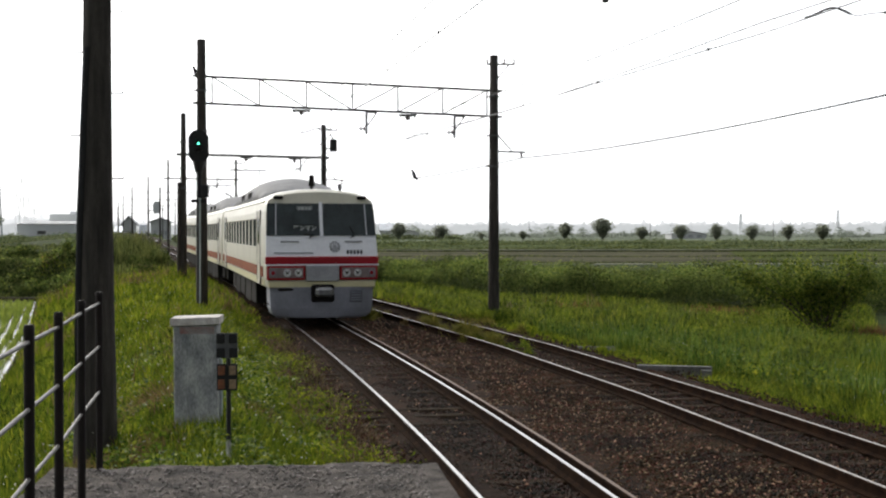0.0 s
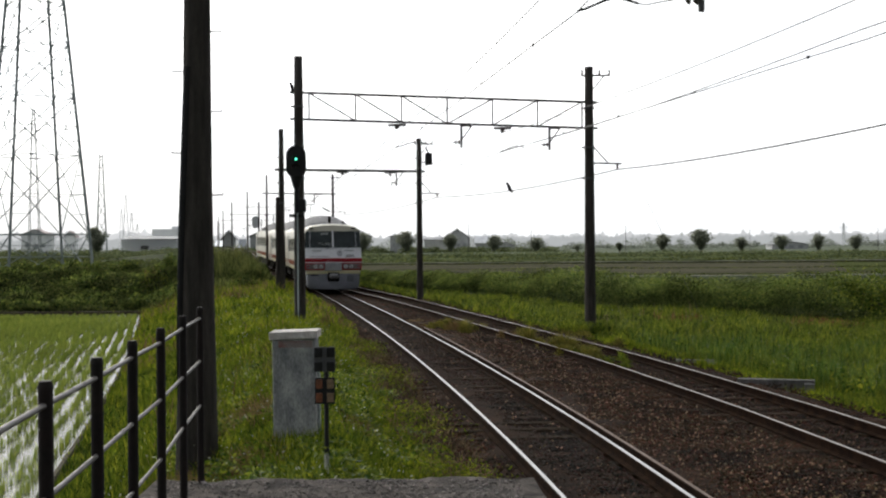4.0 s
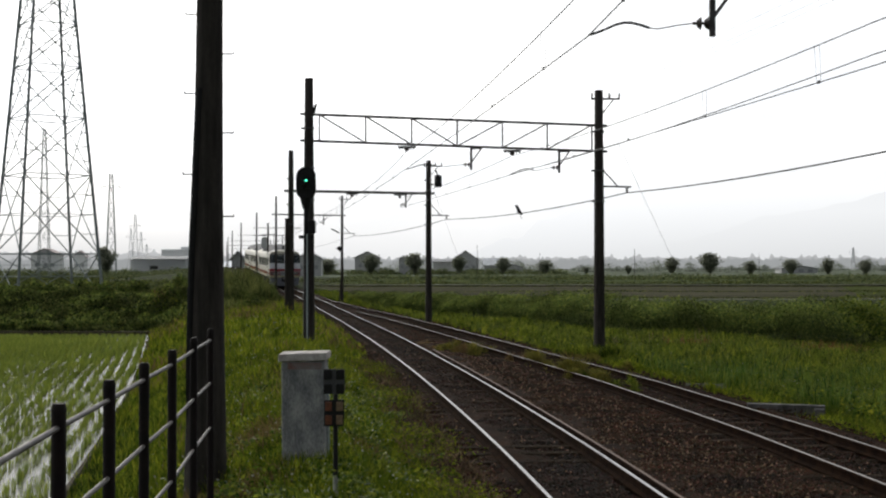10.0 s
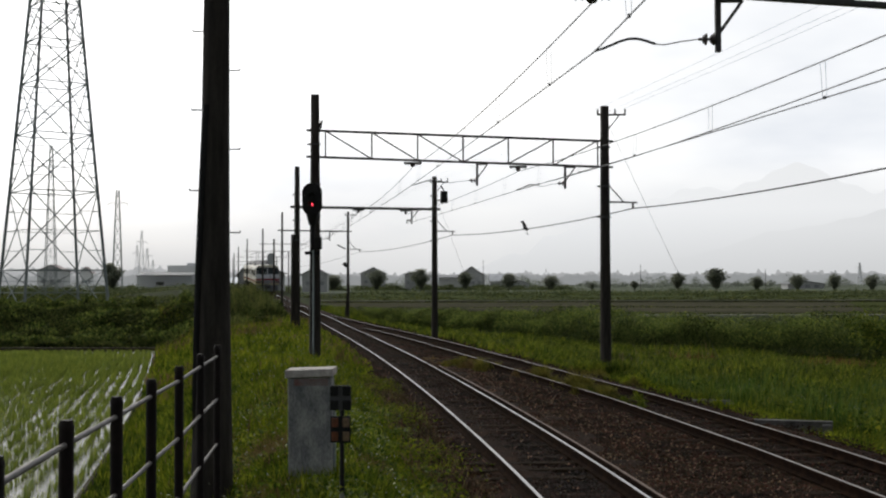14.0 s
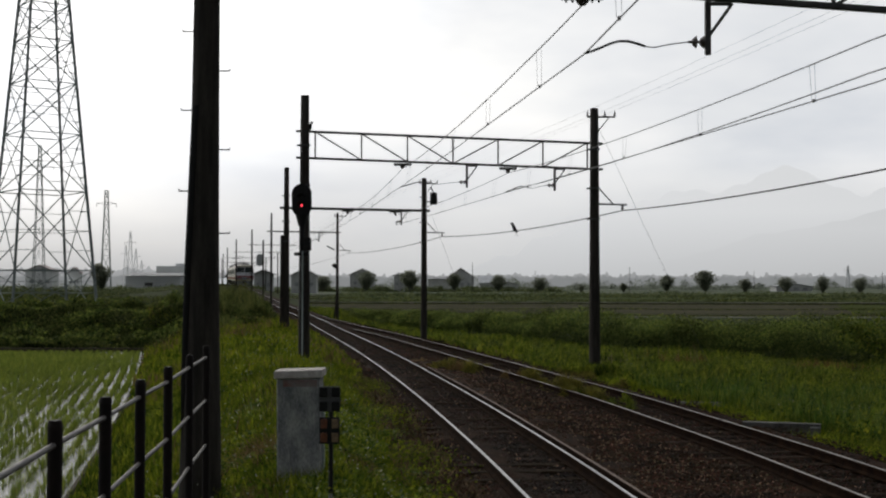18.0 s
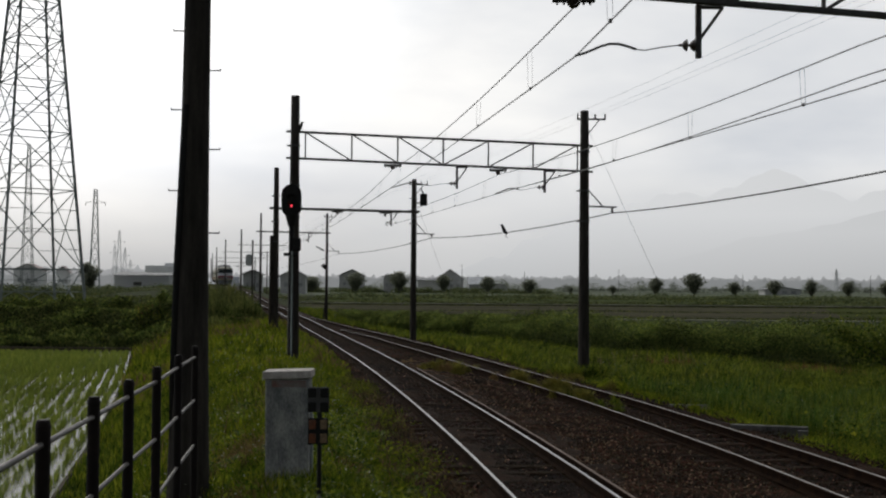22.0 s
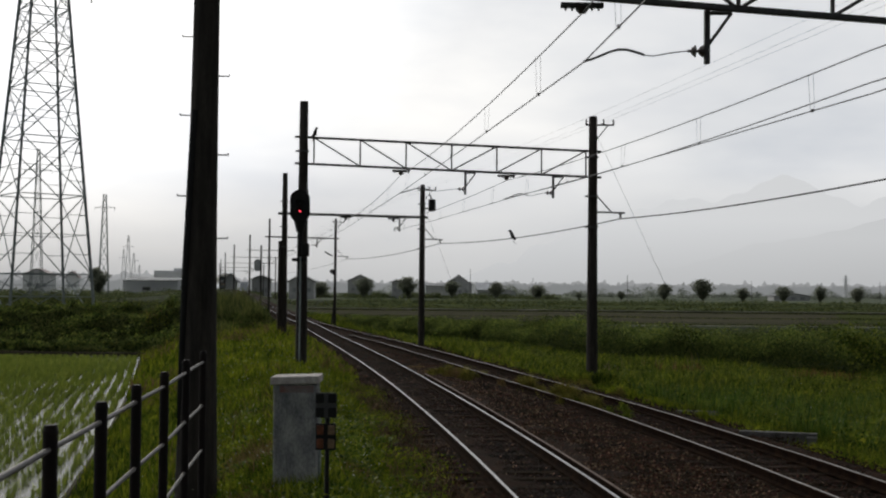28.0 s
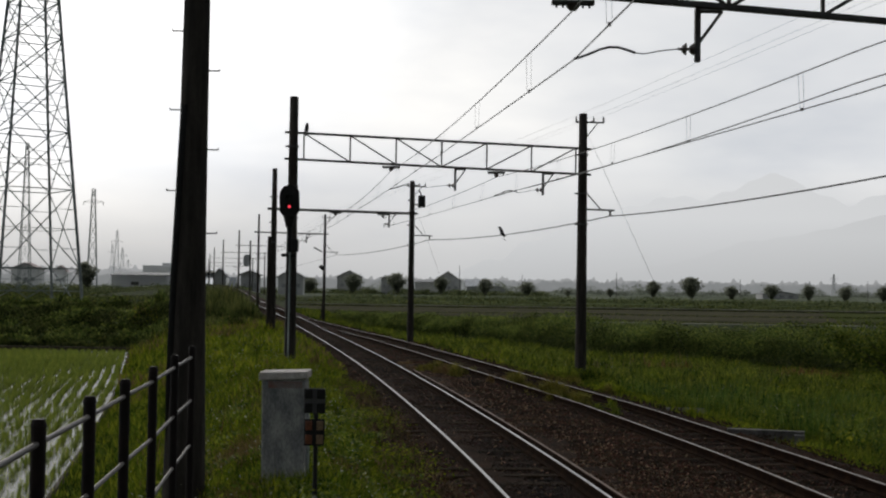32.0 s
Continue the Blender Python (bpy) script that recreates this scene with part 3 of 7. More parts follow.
def hanger(parent, top, drop, toward):
    """A drop bracket below a beam with an insulator and a registration arm to the wire."""
    top, toward = Vector(top), Vector(toward)
    bm = bmesh.new()
    box(bm, top + Vector((0, 0, -drop / 2)), (0.07, 0.07, drop), 0.006)
    br = part("drop_bracket", bm, M_STEEL, parent)
    s = -1 if toward.x < top.x else 1
    bm = bmesh.new()
    tube(bm, top + Vector((-s * 0.30, 0, -0.03)), top + Vector((0, 0, -drop * 0.68)), 0.022, None, 6)
    tube(bm, top + Vector((-s * 0.30, 0, -0.03)), top + Vector((0, 0, -0.03)), 0.026, None, 6)
    part("brace", bm, M_STEEL, br)
    c = top + Vector((0, 0, -drop * 0.76))
    bm = bmesh.new()
    insulator(bm, c, c + Vector((s * 0.24, 0, 0)), 0.08, 2)
    part("insulator", bm, M_PORC, br)
    e = c + Vector((s * 0.24, 0, 0))
    bm = bmesh.new()
    pts = []
    for i in range(13):
        t = i / 12
        p = e.lerp(toward, t)
        bulge = 0.11 * math.exp(-((t - 0.66) / 0.22) ** 2) - 0.03 * math.exp(-((t - 0.36) / 0.12) ** 2)
        pts.append(p + Vector((0, 0, bulge)))
    rope(bm, pts[:6], 0.008)
    rope(bm, pts[5:], 0.017, 6)
    part("registration_arm", bm, M_STEEL, br)


def messenger_clamp(parent, p, beam_z):
    p = Vector(p)
    bm = bmesh.new()
    box(bm, (p.x, p.y, beam_z - 0.06), (0.52, 0.09, 0.06), 0.006)
    plate = part("clamp_plate", bm, M_STEEL, parent)
    for k in range(6):
        bm = bmesh.new()
        disc(bm, (p.x - 0.2 + 0.08 * k, p.y, beam_z - 0.10), (0, 0, 1), 0.014, 0.05, 6)
        part("bolt", bm, M_STEEL, plate)
    bm = bmesh.new()
    insulator(bm, (p.x, p.y, beam_z - 0.08), p, 0.085, 2)
    part("insulator", bm, M_PORC, plate)


# Each gantry: left foot, right foot (x, y, top), beam heights at the ends, beam depth.
GANTRIES = [
    dict(L=None, R=(8.6, 15.55, 7.6), a=(-2.75, 14.45, 6.17), b=(8.6, 15.55, 5.62), depth=0.78, bays=9, m=(1.66, 15.0, 5.78), c=(1.68, 15.0, 5.18), sm=(5.25, 15.3, 5.41), sc=(5.28, 15.3, 4.88), hang=(3.21, 15.15), shang=(7.1, 15.4), sarm=(5.79, 15.3, 5.06), bare=True),
    dict(L=(-4.03, 35.5, 7.78), R=(4.38, 36.5, 7.56), a=(-4.03, 35.5, 5.99), b=(4.38, 36.5, 5.77), depth=0.76, bays=6, m=(-1.24, 35.85, 5.72), c=(-1.30, 35.85, 5.18), sm=(1.82, 36.2, 5.62), sc=(1.75, 36.2, 5.05), hang=(0.62, 36.05), shang=(3.20, 36.35)),
    dict(L=(-7.17, 56.0, 7.63), R=(-0.98, 57.0, 7.24), a=(-7.17, 56.0, 5.80), b=(-0.98, 57.0, 5.74), depth=0, bays=0, m=(-4.45, 56.45, 5.55), c=(-4.55, 56.45, 5.12), sm=(-2.3, 56.8, 5.5), sc=(-2.25, 56.8, 5.08), hang=None, shang=(-2.02, 56.85)),
    dict(L=(-12.05, 86.0, 7.26), R=(-7.65, 88.0, 7.40), a=(-12.05, 86.0, 6.0), b=(-7.65, 88.0, 6.0), depth=0, bays=0, m=(-9.95, 87.0, 5.65), c=(-9.9, 87.0, 5.15), sm=None, hang=(-8.9, 87.4), shang=None),
    dict(L=(-17.6, 113.0, 7.3), R=None, a=(-17.6, 113.0, 5.9), b=(-13.9, 114.0, 5.9), depth=0, bays=0, m=(-14.8, 113.7, 5.6), c=(-14.75, 113.7, 5.15), sm=None, hang=None, shang=None),
    dict(L=(-23.4, 139.0, 7.3), R=None, a=(-23.4, 139.0, 5.9), b=(-18.8, 140.0, 5.9), depth=0, bays=0, m=(-19.6, 139.8, 5.6), c=(-19.5, 139.8, 5.15), sm=None, hang=None, shang=None),
    dict(L=(-30.0, 171.0, 7.3), R=(-23.2, 172.0, 6.8), a=(-30.0, 171.0, 5.9), b=(-23.2, 172.0, 5.9), depth=0, bays=0, m=(-25.3, 171.7, 5.6), c=(-25.3, 171.7, 5.15), sm=None, hang=None, shang=None),
    dict(L=(-37.2, 208.0, 7.3), R=(-30.2, 209.0, 6.8), a=(-37.2, 208.0, 5.9), b=(-30.2, 209.0, 5.9), depth=0, bays=0, m=(-32.2, 208.7, 5.6), c=(-32.2, 208.7, 5.15), sm=None, hang=None, shang=None),
    dict(L=(-44.6, 248.0, 7.3), R=None, a=(-44.6, 248.0, 5.9), b=(-37.5, 249.0, 5.9), depth=0, bays=0, m=(-39.5, 248.7, 5.6), c=(-39.5, 248.7, 5.15), sm=None, hang=None, shang=None),
]


def line_pole(x, y, top, r0, label, n=14):
    g = float(ground_z(x, y))
    p = thing("line_pole", label, "pole", pose(x, y, g), "line-side poles")
    part("shaft", pole_bm(top - g, r0, r0 * 0.72, n), M_POLE, p, smooth=True)
    return p


def gantries():
    for i, g in enumerate(GANTRIES):
        r0 = (0.17, 0.17, 0.155, 0.115)[i] if i < 4 else 0.092
        for side in ("L", "R"):
            if g[side]:
                x, y, top = g[side]
                p = line_pole(x, y, top, r0 * (0.78 if side == "L" and i == 3 else 1.0), "dark weathered pole carrying an overhead-wire beam", 14 if i < 4 else 8)
                z0 = p.matrix_basis.translation.z
                if side == "R" and i in (1, 2, 3):
                    top_bracket(p, top - 0.25 - z0, 0.62)
                    bm = bmesh.new()
                    tube(bm, (0.1, 0, 4.62 - z0 + 0.12), (0.95, 0, 4.62 - z0 + 0.10), 0.026, None, 6)
                    tube(bm, (0.1, 0, 4.62 - z0 + 0.62), (0.55, 0, 4.62 - z0 + 0.12), 0.020, None, 6)
                    arm = part("feeder_arm", bm, M_STEEL, p)
                    bm = bmesh.new()
                    insulator(bm, (0.82, 0, 4.62 - z0 + 0.1), (0.82, 0, 4.62 - z0 - 0.08), 0.05, 2)
                    part("insulator", bm, M_PORC, arm)
                if side == "R" and i == 2:
                    bm = bmesh.new()
                    tube(bm, (0.44, -0.1, 6.02 - z0), (0.44, -0.1, 6.56 - z0), 0.175, 0.165, 14)
                    tf = part("pole_transformer", bm, M_BLACK, p, "black canister on the pole")
                    bm = bmesh.new()
                    rope(bm, [(0.1, -0.05, 6.15 - z0), (0.42, -0.1, 6.15 - z0), (0.42, -0.1, 6.6 - z0), (0.30, -0.1, 6.82 - z0)], 0.036, 6)
                    part("mount", bm, M_STEEL, tf)
                if side == "R" and i == 3:
                    bm = bmesh.new()
                    tube(bm, (-0.22, -0.1, -0.3), (-0.03, -0.02, 2.1), 0.05, 0.045, 8)
                    part("prop", bm, M_POLE, p, "short prop against the pole foot")
                    bm = bmesh.new()
                    tube(bm, (-0.28, 0, 3.55 - z0), (-0.1, 0, 3.75 - z0), 0.2, 0.16, 10)
                    part("lamp", bm, M_BLACK, p, "dark floodlight on the pole")
                    bm = bmesh.new()
                    tube(bm, (-0.75, 0, 5.05 - z0), (-0.2, 0, 4.75 - z0), 0.05, None, 6)
                    part("bell_arm", bm, M_STEEL, p)
                for zz in (5.2, 4.3, 6.35) if i in (1, 2) else ():
                    bm = bmesh.new()
                    disc(bm, (0, 0, zz - z0), (0, 0, 1), r0 * 0.98, 0.05, 14)
                    box(bm, (-r0 * 1.1, 0, zz - z0), (0.08, 0.05, 0.05), 0.004)
                    part("band", bm, M_STEEL, p)
        beam = thing("overhead_beam", "grey lattice steel gantry beam over the tracks" if g["depth"] else "grey steel tube beam over the track", "gantry beam")
        a, b = Vector(g["a"]), Vector(g["b"])
        if g["depth"]:
            truss(a, b, g["depth"], g["bays"], beam, 0.04 if i else 0.045)
        else:
            bm = bmesh.new()
            tube(bm, a - (b - a).normalized() * 0.3, b + (b - a).normalized() * 0.25, (0.062 if i == 2 else 0.05) if i < 4 else 0.03, None, 8)
            part("tube", bm, M_BEAM, beam)
        for key in ("m", "sm"):
            if g.get(key) and not (key == "sm" and g.get("bare")):
                t = (g[key][0] - a.x) / (b.x - a.x)
                messenger_clamp(beam, g[key], a.lerp(b, t).z - 0.02)
        for key, c in (("hang", "c"), ("shang", "sc")):
            if g.get(key):
                x, y = g[key]
                t = (x - a.x) / (b.x - a.x)
                hanger(beam, (x, y, a.lerp(b, t).z - 0.02), 0.66, g.get("sarm", g[c]) if key == "shang" else g[c])


gantries()
line_pole(-7.36, 55.95, 4.56, 0.10, "short dark pole stub standing beside a gantry pole")


def span(a, b, sag, n=14):
    a, b = Vector(a), Vector(b)
    return [a.lerp(b, i / n) - Vector((0, 0, sag * 4 * (i / n) * (1 - i / n))) for i in range(n + 1)]


def wires():
    for mk, ck, label in (("m", "c", "overhead contact wire of the running track"), ("sm", "sc", "overhead contact wire of the siding")):
        pts = [(Vector(g[mk]), Vector(g[ck])) for g in GANTRIES if g.get(mk)]
        m0, c0 = pts[0]
        run = Vector((1.55 if mk == "m" else 2.9, -23.0, 0.0))
        pts.insert(0, (m0 + run, c0 + run))
        w = thing("overhead_wire", label, "wire")
        for (ma, ca), (mb, cb) in zip(pts, pts[1:]):
            dip = 0.16 if mk == "m" else 0.13
            sp = span(ma, mb, dip)
            bm = bmesh.new()
            rope(bm, sp, 0.0095)
            part("messenger_wire", bm, M_WIRE, w)
            bm = bmesh.new()
            rope(bm, [ca, (ca + cb) / 2 - Vector((0, 0, 0.02)), cb], 0.0095)
            part("contact_wire", bm, M_WIRE, w)
            n = max(3, int((ma - mb).length / 4.2))
            for i in range(n):
                t = (i + (0.6 if mk == "m" else 0.38)) / (n + 0.05)
                p = ma.lerp(mb, t) - Vector((0, 0, dip * 4 * t * (1 - t)))
                q = ca.lerp(cb, t)
                bm = bmesh.new()
                for d in (-0.035, 0.035):
                    tube(bm, p + Vector((d, 0, 0)), q + Vector((d * 0.8, 0, 0)), 0.003, None, 4)
                box(bm, q, (0.03, 0.05, 0.04))
                part("dropper", bm, M_WIRE, w)
    # second wire beside the siding's
    w = thing("overhead_wire", "auxiliary wire slung beside the siding's contact wire", "wire")
    bm = bmesh.new()
    rope(bm, span((8.2, -7.5, 5.02), (5.22, 15.3, 5.00), 0.1) + span((5.22, 15.3, 5.00), (1.78, 36.2, 5.10), 0.12)[1:], 0.0095)
    part("strand", bm, M_WIRE, w)
    # feeder on the right-hand poles
    f = thing("feeder_cable", "heavy black feeder cable slung along the poles", "cable")
    fp = [(8.9, 10.0, 4.55), (5.20, 36.5, 4.55), (-0.16, 57.0, 4.55), (-6.83, 88.0, 4.55), (-22.4, 172.0, 4.55)]
    for a, b in zip(fp, fp[1:]):
        bm = bmesh.new()
        reach = (Vector(a) - Vector(b)).length
        rope(bm, span(a, b, reach * (0.0086 if reach < 30 else 0.006 if reach < 50 else 0.003)), 0.017 if reach < 50 else 0.012)
        part("span", bm, M_BLACK, f)
    # light lines on the cross-arms
    for k, dx in enumerate((-0.2, 0.31, 0.6)):
        u = thing("signal_wire", "thin line wire strung between the pole tops", "wire")
        fp = [(12.0 + dx, -7.5, 7.5), (8.25 + dx, 15.55, 7.5), (4.38 + dx, 36.5, 7.5), (-0.98 + dx, 57.0, 7.18), (-7.65 + dx, 88.0, 7.34), (-23.2 + dx, 172.0, 6.8)]
        for a, b in zip(fp, fp[1:]):
            bm = bmesh.new()
            rope(bm, span(a, b, 0.03), 0.003, 4)
            part("span", bm, M_WIRE, u)
    for nm, a, b, r in (("stay_wire", (4.45, 36.5, 7.1), (9.4, 44.0, -0.65), 0.006), ("stay_wire", (-0.9, 57.0, 6.3), (1.6, 60.5, -0.4), 0.006)):
        bm = bmesh.new()
        tube(bm, a, b, r, None, 4)
        tagged(part(nm, bm, M_WIRE), "thin steel stay wire anchored in the meadow", "wire")


wires()


# ---- the signal ----
def signal():
    s = thing("railway_signal", "black colour-light signal on a mast with a rounded backboard", "signal", pose(-4.02, 34.8, 0.0))
    bm = bmesh.new()
    tube(bm, (0, 0, -0.3), (0, 0, 4.4), 0.075, 0.07, 12)
    part("mast", bm, M_BLACK, s)
    bm = bmesh.new()
    tube(bm, (0.03, -0.09, -0.2), (0.03, -0.09, 3.3), 0.022, None, 8)
    part("conduit", bm, M_GALV, s, "pale galvanised conduit")
    bm = bmesh.new()
    pts = []
    for i in range(24):
        a = 2 * math.pi * i / 24
        pts.append((0.285 * math.cos(a), 0.285 * math.sin(a) + (0.20 if math.sin(a) > 0 else -0.16)))
    f = [bm.verts.new((x, -0.10, 4.70 + z)) for x, z in pts]
    k = [bm.verts.new((x * 0.93, 0.0, 4.70 + z * 0.95)) for x, z in pts]
    bm.faces.new(f[::-1])
    bm.faces.new(k)
    for i in range(24):
        bm.faces.new((f[i], f[(i + 1) % 24], k[(i + 1) % 24], k[i]))
    bmesh.ops.recalc_face_normals(bm, faces=bm.faces)
    head = part("backboard", bm, M_BLACK, s)
    bm = bmesh.new()
    box(bm, (0, 0.06, 4.68), (0.3, 0.24, 0.62), 0.03)
    part("lamp_case", bm, M_BLACK, head)
    bm = bmesh.new()
    tube(bm, (0, -0.02, 4.0), (0, -0.02, 4.32), 0.10, 0.18, 12)
    part("neck", bm, M_BLACK, s)
    bm = bmesh.new()
    box(bm, (0.16, -0.02, 3.50), (0.20, 0.2, 0.36), 0.02)
    part("junction_box", bm, M_BLACK, s)
    bm = bmesh.new()
    box(bm, (0.0, -0.02, 3.22), (0.42, 0.16, 0.09), 0.02)
    part("clamp", bm, M_BLACK, s)
    lamps = {}
    for nm, z, col in (("green_lamp", 4.80, (0.10, 1.0, 0.60)), ("red_lamp", 4.575, (1.0, 0.06, 0.10))):
        bm = bmesh.new()
        # hood over the lens
        for i in range(10):
            a0, a1 = math.pi * (i / 10) * 1.1 - 0.16, math.pi * ((i + 1) / 10) * 1.1 - 0.16
            q = [(0.10 * math.cos(a), y, z + 0.10 * math.sin(a)) for a in (a0, a1) for y in (-0.10, -0.26)]
            v = [bm.verts.new(c) for c in (q[0], q[1], q[3], q[2])]
            bm.faces.new(v)
        part("hood", bm, M_BLACK, head)
        drum = new(nm)
        drum.parent = s
        drum.matrix_basis = pose(0, -0.102, z)
        glow = mat(nm + "_glow", tuple(c * 0.4 for c in col), emit=(col, 2.6), rough=0.4)
        dark = mat("dark_lens", (0.012, 0.013, 0.013), rough=0.35)
        for sgn, m2, nm2 in ((-1, glow, "lit_lens"), (1, dark, "dark_lens")):
            bm = bmesh.new()
            disc(bm, (0, sgn * 0.004, 0), (0, -sgn, 0), 0.031, 0.006, 16, 0.025)
            part(nm2, bm, m2, drum)
        lamps[nm] = drum
    return lamps


LAMPS = signal()


def back_signal():
    x, y = -17.3, 118.0
    g = float(ground_z(x, y))
    s = thing("railway_signal", "grey back of a distant railway signal on a slim mast", "signal", pose(x, y, g))
    part("mast", pole_bm(6.5 - g, 0.09, 0.08, 8), M_POLE, s)
    bm = bmesh.new()
    for dz in (-0.22, 0.0, 0.22):
        disc(bm, (-0.3, dz * 0.02, 4.62 + dz - g), (0, 1, 0), 0.36, 0.08, 24)
    # board's grey is lightened to imitate haze in front of it
    part("backboard", bm, mat("haze_pale_grey", (0.72, 0.74, 0.74), (0.6, 0.62, 0.62), 4, 0.6), s)
    bm = bmesh.new()
    tube(bm, (-0.3, 0, 5.0 - g), (0, 0, 5.0 - g), 0.03, None, 6)
    part("bracket", bm, M_STEEL, s)


back_signal()


# ---- the train ----
M_IVORY = mat("ivory_paint", (0.60, 0.565, 0.455), (0.53, 0.495, 0.39), 1.2, 0.35, fine=0.12)
M_WHITE = mat("white_paint", (0.80, 0.80, 0.82), (0.74, 0.74, 0.76), 1.5, 0.35, fine=0.12)
M_RED = mat("red_paint", (0.34, 0.014, 0.022), (0.27, 0.011, 0.017), 2, 0.5, fine=0.15, spec=0.2)
M_ORANGE = mat("vermilion_paint", (0.215, 0.052, 0.014), (0.165, 0.040, 0.010), 2, 0.7, fine=0.15, spec=0.08)
M_YELLOW = mat("cream_yellow", (0.64, 0.58, 0.34), (0.54, 0.49, 0.29), 2, 0.4, fine=0.15)
M_SKIRT = mat("skirt_grey", (0.235, 0.24, 0.275), (0.18, 0.185, 0.21), 2, 0.6, fine=0.25)
M_ROOF = mat("roof_grey", (0.16, 0.16, 0.165), (0.10, 0.10, 0.105), 2, 0.8)
M_UNDER = mat("under_grime", (0.020, 0.018, 0.017), (0.012, 0.011, 0.010), 3, 0.95, spec=0.08)
M_GLASS = mat("train_glass", (0.026, 0.038, 0.036), (0.012, 0.018, 0.017), 2.5, 0.06, spec=0.5, fine=0.5)
M_SIDEGLASS = mat("side_glass", (0.035, 0.042, 0.042), (0.022, 0.027, 0.027), 1, 0.5, spec=0.0, fine=0.1)
M_SILVER = mat("silver_trim", (0.62, 0.62, 0.62), None, 4, 0.35, 0.6, fine=0.2)
M_LENS = mat("lamp_lens", (0.75, 0.75, 0.72), (0.5, 0.5, 0.5), 6, 0.15)
M_TAIL = mat("tail_lens", (0.30, 0.010, 0.016), (0.20, 0.008, 0.012), 6, 0.45, spec=0.2)
M_INK = mat("dark_lettering", (0.09, 0.09, 0.10), None, 8, 0.7)
M_SIGN = mat("sign_white", (0.62, 0.64, 0.62), None, 8, 0.6)

# half cross-section of the body: sideways, height
SECT = [(1.36, 0.95), (1.42, 1.2), (1.44, 1.6), (1.44, 2.0), (1.435, 2.5), (1.42, 2.9), (1.385, 3.12), (1.28, 3.28), (0.98, 3.41), (0.5, 3.48), (0.0, 3.50)]
CAR = 19.5


def loft(bm, stations):
    """Skin through rings of points, closed at both ends."""
    rings = [[bm.verts.new(p) for p in r] for r in stations]
    n = len(rings[0])
    for a, b in zip(rings, rings[1:]):
        for i in range(n):
            bm.faces.new((a[i], a[(i + 1) % n], b[(i + 1) % n], b[i]))
    bm.faces.new(rings[0][::-1])
    bm.faces.new(rings[-1])
    bmesh.ops.recalc_face_normals(bm, faces=bm.faces)


def ring(y, sx=1.0, top=0.0, rake=0.0, bottom=None):
    r = [(x * sx, z) for x, z in SECT] + [(-x * sx, z) for x, z in SECT[-2::-1]]
    out = []
    for x, z in r:
        zz = z - top * max(0, (z - 2.9) / 0.6)
        out.append((x, y + rake * max(0.0, (zz - 1.75) / 1.7), zz))
    return out


def bogie(parent, y):
    bm = bmesh.new()
    for s in (-1, 1):
        box(bm, (s * 0.95, y, 0.5), (0.14, 2.6, 0.24), 0.03)
        box(bm, (s * 0.98, y, 0.62), (0.2, 0.7, 0.3), 0.03)
    box(bm, (0, y, 0.55), (1.9, 0.4, 0.22), 0.03)
    b = part("bogie", bm, M_UNDER, parent)
    for yy in (y - 1.05, y + 1.05):
        for s in (-1, 1):
            bm = bmesh.new()
            disc(bm, (s * 0.56, yy, 0.43), (1, 0, 0), 0.43, 0.12, 20)
            part("wheel", bm, M_UNDER, b)
            bm = bmesh.new()
            disc(bm, (s * 0.90, yy, 0.43), (1, 0, 0), 0.17, 0.18, 12)
            part("axle_box", bm, M_UNDER, b)
        bm = bmesh.new()
        tube(bm, (-0.8, yy, 0.43), (0.8, yy, 0.43), 0.07, None, 8)
        part("axle", bm, M_UNDER, b)


